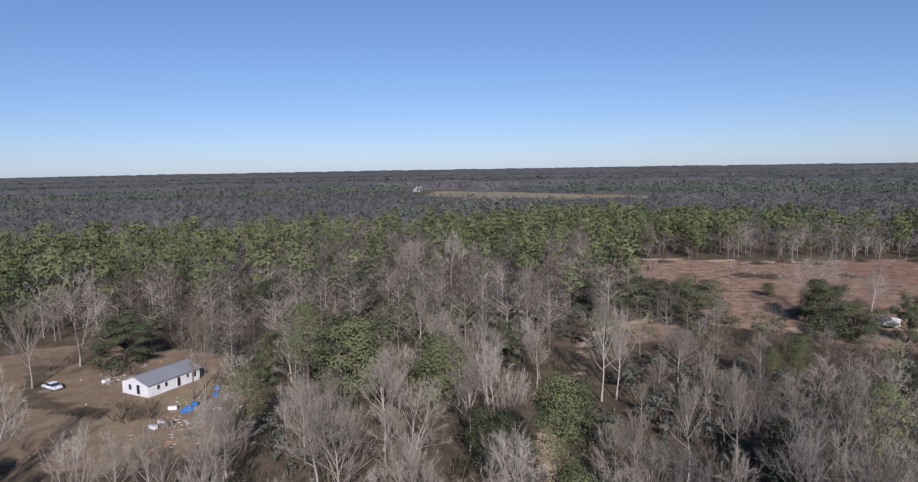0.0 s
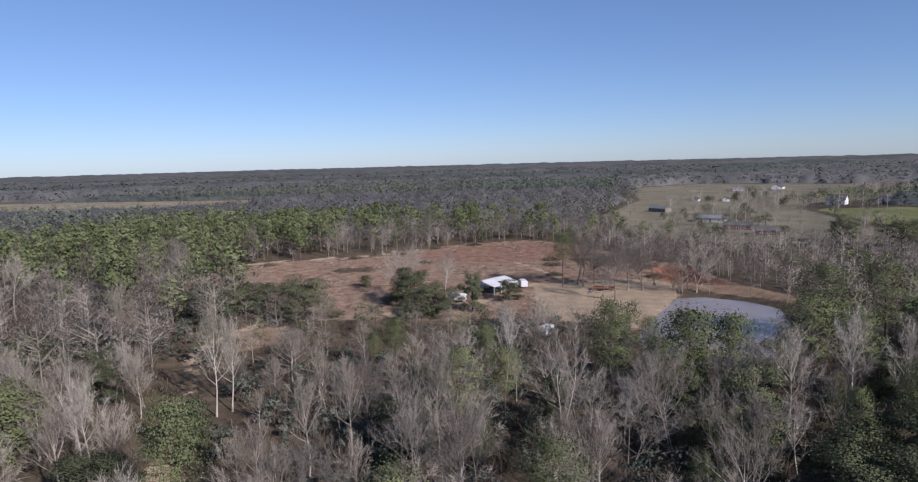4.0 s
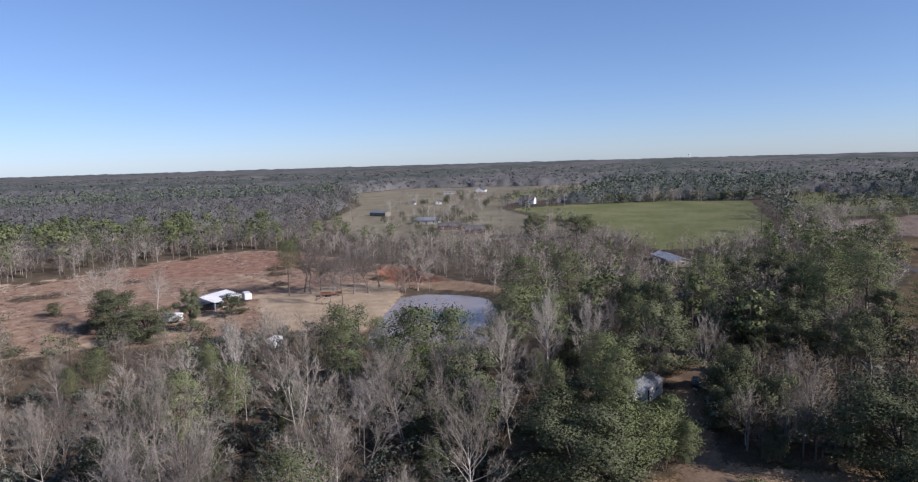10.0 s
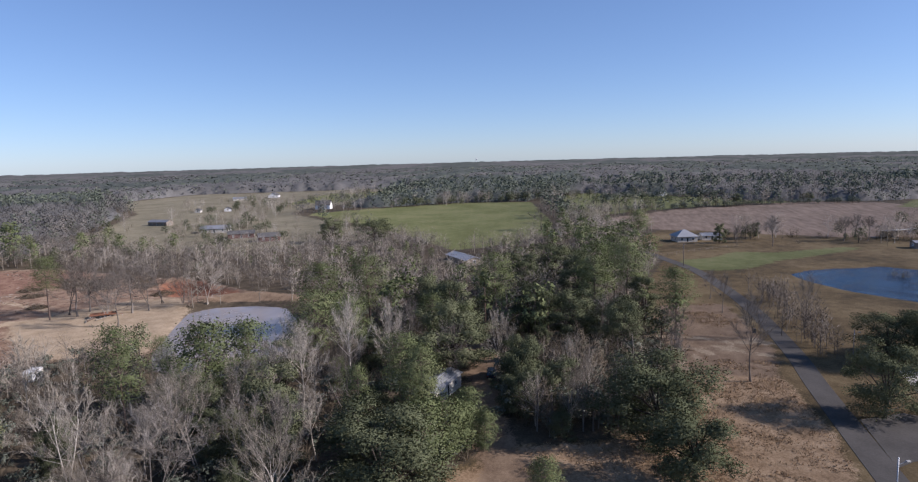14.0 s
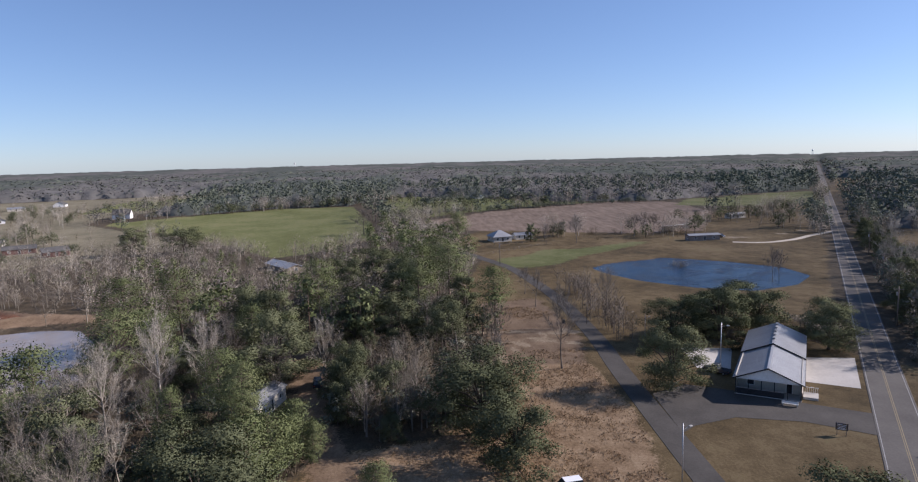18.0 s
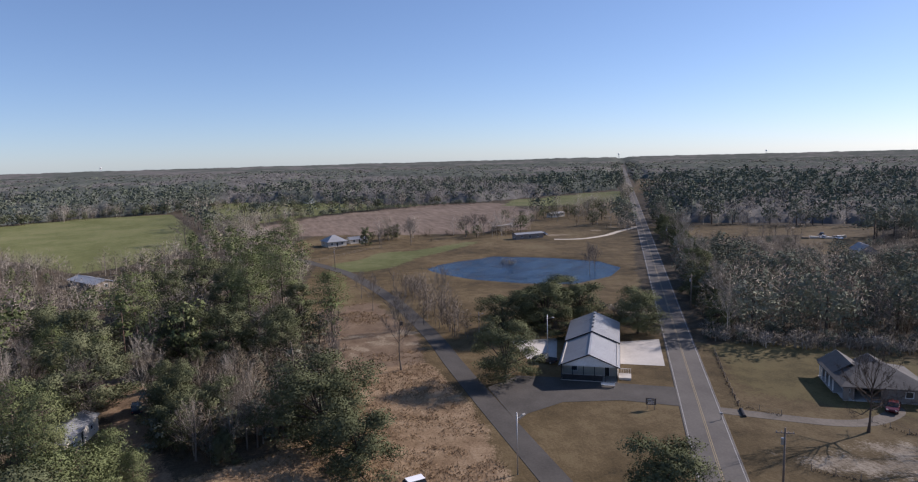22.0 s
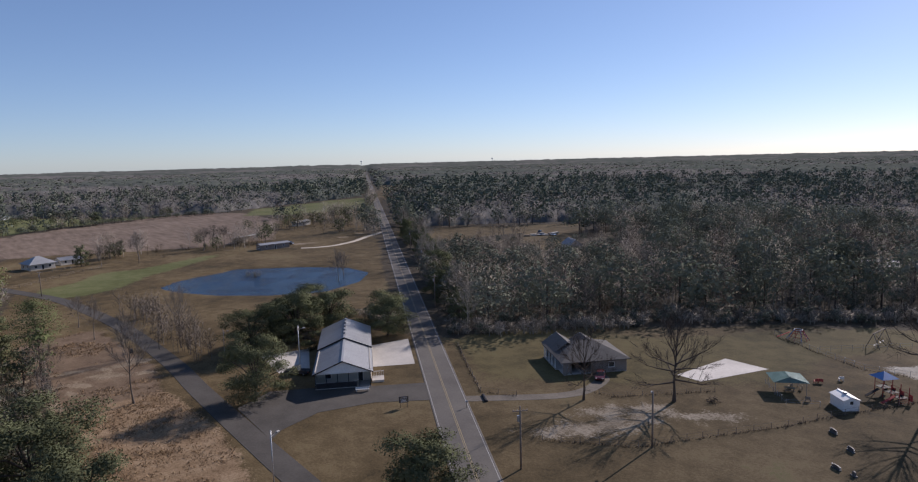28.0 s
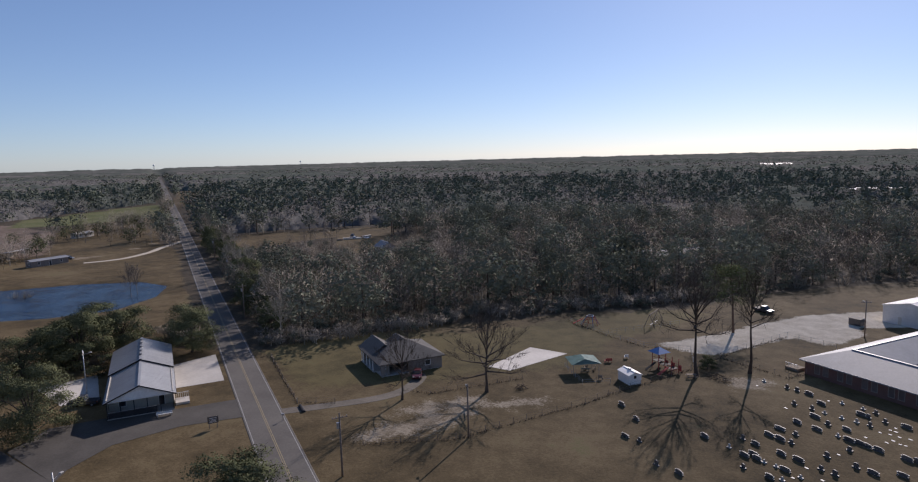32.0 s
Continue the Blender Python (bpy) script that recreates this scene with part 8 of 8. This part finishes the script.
def camper(x, y, turn, L, label):
    e = thing("camper_trailer", x, y, turn, label, "trailer")
    part("body", box(-L / 2, L / 2, -1.2, 1.2, 0.55, 2.75, bevel=0.2), "white_paint", e)
    part("window", box(-L / 4, L / 4, -1.22, -1.19, 1.5, 2.1), "glass", e)
    part("door", box(L / 4 + 0.2, L / 4 + 0.9, -1.22, -1.19, 0.7, 2.4), "cream", e)
    for sy in (-1.1, 1.1):
        part("wheel", rod((0, sy - 0.1, 0.35), (0, sy + 0.1, 0.35), 0.35, 0.35, 12), "rubber", e)
    part("hitch", rod((L / 2, 0, 0.5), (L / 2 + 1.2, 0, 0.45), 0.05, 0.05, 6), "steel", e)
    part("jack", rod((L / 2 + 1.0, 0, 0), (L / 2 + 1.0, 0, 0.5), 0.04, 0.04, 6), "steel", e)


camper(141.6, 167.6, 60, 4.6, "white box trailer beside the carport")
camper(111.6, 163.8, 120, 5.2, "white camper trailer at the edge of the clearing")
camper(106.1, 116.9, 20, 4.2, "pale trailer half hidden in the woods")

e = thing("flatbed_trailer", 158.2, 146.0, -52, "rusty brown flatbed trailer standing on the tan bank", "trailer")
part("bed", box(-3.6, 3.6, -1.15, 1.15, 0.75, 0.9), "rust", e)
for sy in (-1.2, 1.2):
    part("side_rail", box(-3.6, 3.6, sy - 0.05, sy + 0.05, 0.9, 1.25), "rust", e)
    for sx in (-0.7, 0.5):
        part("wheel", rod((sx, sy - 0.12, 0.4), (sx, sy + 0.12, 0.4), 0.4, 0.4, 12), "rubber", e)
part("front_rack", box(3.5, 3.62, -1.1, 1.1, 0.9, 1.9), "rust", e)
part("drawbar", rod((3.6, 0, 0.78), (5.2, 0, 0.5), 0.07, 0.07, 6), "rust", e)
part("jack", rod((5.0, 0, 0), (5.0, 0, 0.55), 0.05, 0.05, 6), "steel", e)

lrng = random.Random(9)


def log(x, y, L, r, turn, lean=0.0):
    e = thing("felled_log", x, y, turn, "felled grey-brown tree trunk lying on the cleared ground", "log", "felled logs in the clearing")
    part("trunk", rod((-L / 2, 0, r), (L / 2, 0, r + lean), r, r * 0.7, 9), "wood" if lrng.random() < 0.5 else "pine_bark", e, smooth=False)
    for k in range(2):
        part("limb", rod((L * 0.15 * k, 0, r), (L * 0.15 * k + 0.6, lrng.uniform(-1, 1), r + 0.8), 0.08, 0.03, 5), "bark", e)


for ax, ay, bx, by, n in ((112, 274, 146, 271, 9), (150, 274, 192, 273, 8), (108, 245, 124, 236, 7), (140, 240, 150, 235, 3), (200, 205, 214, 176, 9), (192, 190, 205, 170, 7), (153.5, 148, 162, 143.5, 4), (66, 262, 92, 284, 5)):
    for k in range(n):
        t = (k + lrng.random()) / n
        log(ax + (bx - ax) * t + lrng.uniform(-2, 2), ay + (by - ay) * t + lrng.uniform(-2, 2), lrng.uniform(3.5, 9), lrng.uniform(0.14, 0.3), lrng.uniform(-40, 60))
sp_ = Soup()
for x, y, r in ((110, 243, 5), (117, 239, 5), (146, 238, 3), (207, 192, 7), (212, 178, 6), (198, 182, 6), (203, 168, 5), (181, 196, 4), (166, 178, 3), (128, 272, 3), (172, 274, 3), (190, 150, 4), (216, 190, 6), (208, 205, 5), (200, 196, 6), (190, 206, 4), (150, 268, 3), (140, 274, 3), (195, 270, 4), (90, 280, 3)):
    n = int(95 * r)
    a, rr = hrng.uniform(0, 6.28, n), r * np.sqrt(hrng.uniform(0, 1, n))
    slivers(sp_, np.c_[x + np.cos(a) * rr, y + np.sin(a) * rr, hrng.uniform(0, 1, n) * (1 - rr / r) * 1.6], hrng.normal(size=(n, 3)) * np.array([1.2, 1.2, 0.5]) + np.array([0, 0, 0.3]), 0.17, hrng)
tagged(new("brush_piles", raw_mesh("brush_piles", *sp_.arrays()[:2], [M["brush"]])), "heaps of cut branches and roots in the clearing", "brush pile", kind="stuff")

dr = np.random.default_rng(29)
q = np.c_[dr.uniform(46, 240, 16000), dr.uniform(105, 294, 16000)]
clump = patchy(q, 14, 81) * 0.6 + patchy(q, 45, 82) * 0.4
q = q[(dist_poly(q, CLEARING) > 1) & (dist_poly(q, POND_MUDDY) < -3) & (dist_poly(q, TAN_BANK) < 0) & (clump > dr.uniform(0.35, 0.75, len(q)))]
for name, mat, pick, label in (("pale_debris", "bark", 0, "pale splinters and bark strewn over the cleared ground"), ("dark_debris", "dark_bark", 1, "dark roots and twigs strewn over the cleared ground")):
    p = q[pick::2]
    debris = Soup()
    slivers(debris, np.c_[p, height_at(p) + 0.05], np.c_[dr.normal(size=(len(p), 2)) * 0.8, dr.uniform(0.0, 0.35, len(p))], 0.22, dr)
    tagged(new(name, raw_mesh(name, *debris.arrays()[:2], [M[mat]])), label, "debris", kind="stuff")

# ---- the home among the evergreens ----
gable_house("mobile_home", 112.0, 31.0, -10, 12.0, 4.4, 2.8, 3.5, "cream", "metal_roof", "cream-white mobile home with a grey metal roof among evergreens", "house",
            {"s": [(2.5, 1.1, 0.9, 0.9, W_), (6.0, 0.3, 0.9, 2.0, "dark_door"), (9.5, 1.1, 0.9, 0.9, W_)], "w": [(2.2, 1.1, 1.0, 0.9, W_)]}, 0.3)
car(124.0, 23.0, 10, "car_paint_dark", "dark car on the dirt lane beside the mobile home", "suv")

# ---- farms and houses farther off ----
FAR_HOUSES = [
    ("metal_barn", 265, 60, 36.5, 21, 7.5, 2.4, 3.5, "wood", "metal_roof", "long barn with a bright metal roof beside the pasture"),
    ("farmhouse", 562.8, 261.6, 100, 14, 10, 4.0, 8.2, "white_paint", "shingle", "white farmhouse with a steep gable by the green field"),
    ("open_barn", 418, 327, -95, 17, 7, 3.0, 4.4, "wood", "metal_roof_blue", "long open barn in the tan pasture"),
    ("farmhouse", 375, 252, -70, 18, 9, 2.8, 4.6, "cream", "metal_roof_blue", "low farmhouse with a metal roof among bare trees"),
    ("farmhouse", 347, 216, -60, 15, 9, 2.8, 4.4, "brick", "shingle", "brick farmhouse under dark shingles among oaks"),
    ("farmhouse", 333, 190, -50, 12, 8, 2.8, 4.8, "brick", "shingle", "small red-brick house among bare trees"),
    ("farmhouse", 764, 424, 20, 20, 12, 3.0, 6.5, "white_paint", "shingle", "farmhouse with a dark roof across the pasture"),
    ("poultry_shed", 711, 441, -60, 16, 7, 2.6, 4.0, "cream", "steel", "long white shed across the pasture"),
    ("farmhouse", 547, 353, 30, 9, 6, 2.6, 4.0, "white_paint", "shingle", "small white house in the tan pasture"),
    ("farmhouse", 533, 375, 20, 7, 5, 2.6, 4.0, "cream", "shingle", "small cream house in the tan pasture"),
    ("farmhouse", 342, -50, -75, 10, 6, 2.4, 3.5, "cream", "metal_roof_blue", "low wing beside the metal-roofed house"),
]
FAR_HOUSES += [
    ("mobile_home", 314.5, -137, -86, 16, 5, 2.7, 3.3, "brick_grey", "metal_roof_blue", "long grey mobile home beside the pond field"),
    ("mobile_home", 414, -202, -70, 13, 5, 2.8, 3.6, "cream", "cream", "tan mobile home behind bare trees"),
    ("farmhouse", 694, -52, 20, 14, 9, 3.0, 5.6, "white_paint", "shingle", "white house far across the fields"),
    ("farmhouse", 195, -231, -30, 10, 7, 2.8, 5.2, "steel", "metal_roof_blue", "blue-grey house at a gap in the woods"),
    ("farmhouse", 78, -256, 30, 13, 8, 3.0, 4.6, "brick_grey", "metal_roof_blue", "metal building half hidden in the woods"),
    ("farmhouse", 66, -270, 30, 10, 7, 3.0, 4.4, "brick_grey", "metal_roof_blue", "metal-roofed shed half hidden in the woods"),
    ("warehouse", 31, -682, 10, 34, 14, 4.0, 5.6, "white_paint", "white_paint", "long white-roofed building beyond the woods"),
    ("warehouse", 2, -704, 10, 40, 14, 4.0, 5.6, "white_paint", "white_paint", "long white-roofed building beyond the woods"),
    ("warehouse", 192, -1498, 10, 60, 24, 9, 12, "brick_grey", "metal_roof_blue", "large pale building on the far horizon"),
    ("farmhouse", -68, 1118, 80, 26, 11, 4.5, 8, "white_paint", "white_paint", "white farm building beyond the pine woods"),
]
for name, x, y, turn, L, W, ev, rd, wl, rf, lb in FAR_HOUSES:
    hs = {"s": [(L * f, 0.9, 1.0, 1.2, W_) for f in (0.2, 0.8)] + [(L * 0.5, 0.05, 1.0, 2.1, "dark_door")], "n": [(L * f, 0.9, 1.0, 1.2, W_) for f in (0.25, 0.75)],
          "w": [(W * 0.5, 0.9, 1.1, 1.2, W_)], "e": [(W * 0.5, 0.9, 1.1, 1.2, W_)]}
    gable_house(name, x, y, turn, L, W, ev, rd, wl, rf, lb, name.split("_")[-1], hs, 0.4, 0)
for k, (x, y, p) in enumerate(((364, 32, "car_paint_white"), (360, 27, "car_paint_white"), (243, -262, "car_paint_white"), (250, -268, "car_paint_dark"), (238, -266, "car_paint_white"), (322, -150, "car_paint_dark"))):
    car(x, y, 40 * k, p, "car parked far off beside a country house", "suv" if k % 2 else "sedan")


# the house under a pale pyramid roof
e = thing("farmhouse", 336, -37, -75, "house under a pale grey pyramid roof of metal", "house")
four_walls(e, 10, 9.5, 2.7, {"s": [(2.2, 0.9, 1.2, 1.2, W_), (5.0, 0.05, 1.0, 2.1, "dark_door"), (7.8, 0.9, 1.2, 1.2, W_)], "w": [(2.4, 0.9, 1.2, 1.2, W_), (6.6, 0.9, 1.2, 1.2, W_)], "n": [(4, 0.9, 1.2, 1.2, W_)]}, "cream")
part("roof", hip_mesh(-5.6, 5.6, -5.35, 5.35, 2.7, 5.7, 5.0), "metal_roof", e)


def water_tower(az, d, h):
    x, y = d * math.sin(radians(az)), d * math.cos(radians(az))
    e = thing("water_tower", x, y, 0, "pale water tower on the horizon", "water tower")
    for k in range(4):
        t0 = k * math.pi / 2
        part("leg", rod((5 * math.cos(t0), 5 * math.sin(t0), 0), (3.5 * math.cos(t0), 3.5 * math.sin(t0), h - 8), 0.6, 0.6, 6), "white_paint", e)
    bm = bmesh.new()
    bmesh.ops.create_uvsphere(bm, u_segments=14, v_segments=9, radius=6.0, matrix=Matrix.Translation((0, 0, h - 5)) @ Matrix.Diagonal((1, 1, 0.8, 1)))
    part("tank", bm, "white_paint", e, smooth=True)


water_tower(78.6, 4500, 40)
water_tower(121.4, 4500, 40)
water_tower(132.9, 4500, 38)

# ---- odds and ends round the farms ----
e = thing("pole_barn", 352, -138, -62, "open pole barn with a pale blue metal roof", "barn")
for sx in (-7.0, -2.4, 2.4, 7.0):
    for sy, top in ((-3.4, 4.1), (3.4, 3.1)):
        part("post", box(sx - 0.12, sx + 0.12, sy - 0.12, sy + 0.12, 0, top), "wood", e)
part("roof", slab([(-7.8, -4.2, 4.25), (2.6, -4.2, 4.25), (2.6, 4.2, 3.05), (-7.8, 4.2, 3.05)], 0.1), "steel", e, "pale blue metal roof sheets")
part("roof", slab([(2.62, -4.2, 4.25), (7.8, -4.2, 4.25), (7.8, 4.2, 3.05), (2.62, 4.2, 3.05)], 0.1), "metal_roof", e, "grey metal roof sheets")
part("back_wall", box(-7.0, 7.0, 3.3, 3.42, 0, 3.0), "wood", e)
part("fascia", box(-7.8, 7.8, -4.3, -4.2, 4.05, 4.3), "white_paint", e)
for x, y, h in ((351, -90, 2.6), (327, -87, 2.2), (345, -104, 2.2), (352, -119, 2.0)):
    plant("shrub", x, y, h, int(x) % 3, 1.9, x, group="shrubs by the paddock", label="low dark brown scrub at the edge of the paddock")
plant("evergreen", 343, -112, 3.0, 1, 1.3, 1.0, group="shrubs by the paddock", label="low dark evergreen bush at the edge of the paddock")
utility_pole(261.5, -28.8, 9.0, 20, True)
fence("wire_fence", [(284, -21), (290, -29), (301, -40), (307, -46), (314, -57)], 1.25, 4.0, "grey wooden post fence along the paddock", "wood", (0.92, 0.5), 0.07, 0.03)
fence("wire_fence", [(319, -25), (319, -40), (325, -51)], 1.25, 4.0, "grey wooden post fence before the metal-roofed house", "wood", (0.92, 0.5), 0.07, 0.03)


def lumber_stack(x, y, turn, L, rows, mat):
    e = thing("lumber_stack", x, y, turn, "pale stack of sawn boards on bearers beside the woods", "lumber", "lumber stacks in the yard")
    for sx in (-0.35, 0.35):
        part("bearer", box(sx * L - 0.07, sx * L + 0.07, -0.75, 0.75, 0, 0.12), "wood", e)
    for k in range(rows):
        part("layer", box(-L / 2 + 0.08 * (k % 2), L / 2 - 0.05 * (k % 3), -0.7, 0.7, 0.12 + 0.24 * k, 0.34 + 0.24 * k, bevel=0.02), mat, e)


for k, (x, y) in enumerate(((246, -254), (245, -258), (244, -262), (241, -263), (242, -269), (240, -270))):
    lumber_stack(x, y, 35 + 11 * k, 3.6 + 0.4 * (k % 3), 3 + k % 3, "cream" if k % 2 else "wood")

e = thing("wheelie_bin", 164, -38 + 3.4, 15, "black plastic wheelie bin beside the side road", "bin")
bm = bmesh.new()
bmesh.ops.create_cone(bm, cap_ends=True, segments=4, radius1=0.36, radius2=0.46, depth=0.95, matrix=Matrix.Translation((0, 0, 0.55)) @ Matrix.Rotation(math.pi / 4, 4, "Z"))
part("body", bm, "rubber", e)
part("lid", box(-0.36, 0.38, -0.36, 0.36, 1.03, 1.10, bevel=0.02), "rubber", e)
part("handle", rod((-0.4, -0.25, 1.0), (-0.4, 0.25, 1.0), 0.02, 0.02, 6), "rubber", e)
part("axle", rod((-0.28, -0.3, 0.1), (-0.28, 0.3, 0.1), 0.02, 0.02, 6), "steel", e)
for sy in (-0.28, 0.28):
    part("wheel", rod((-0.28, sy - 0.03, 0.1), (-0.28, sy + 0.03, 0.1), 0.1, 0.1, 12), "rubber", e)
part("foot", box(0.15, 0.24, -0.2, 0.2, 0, 0.1), "rubber", e)
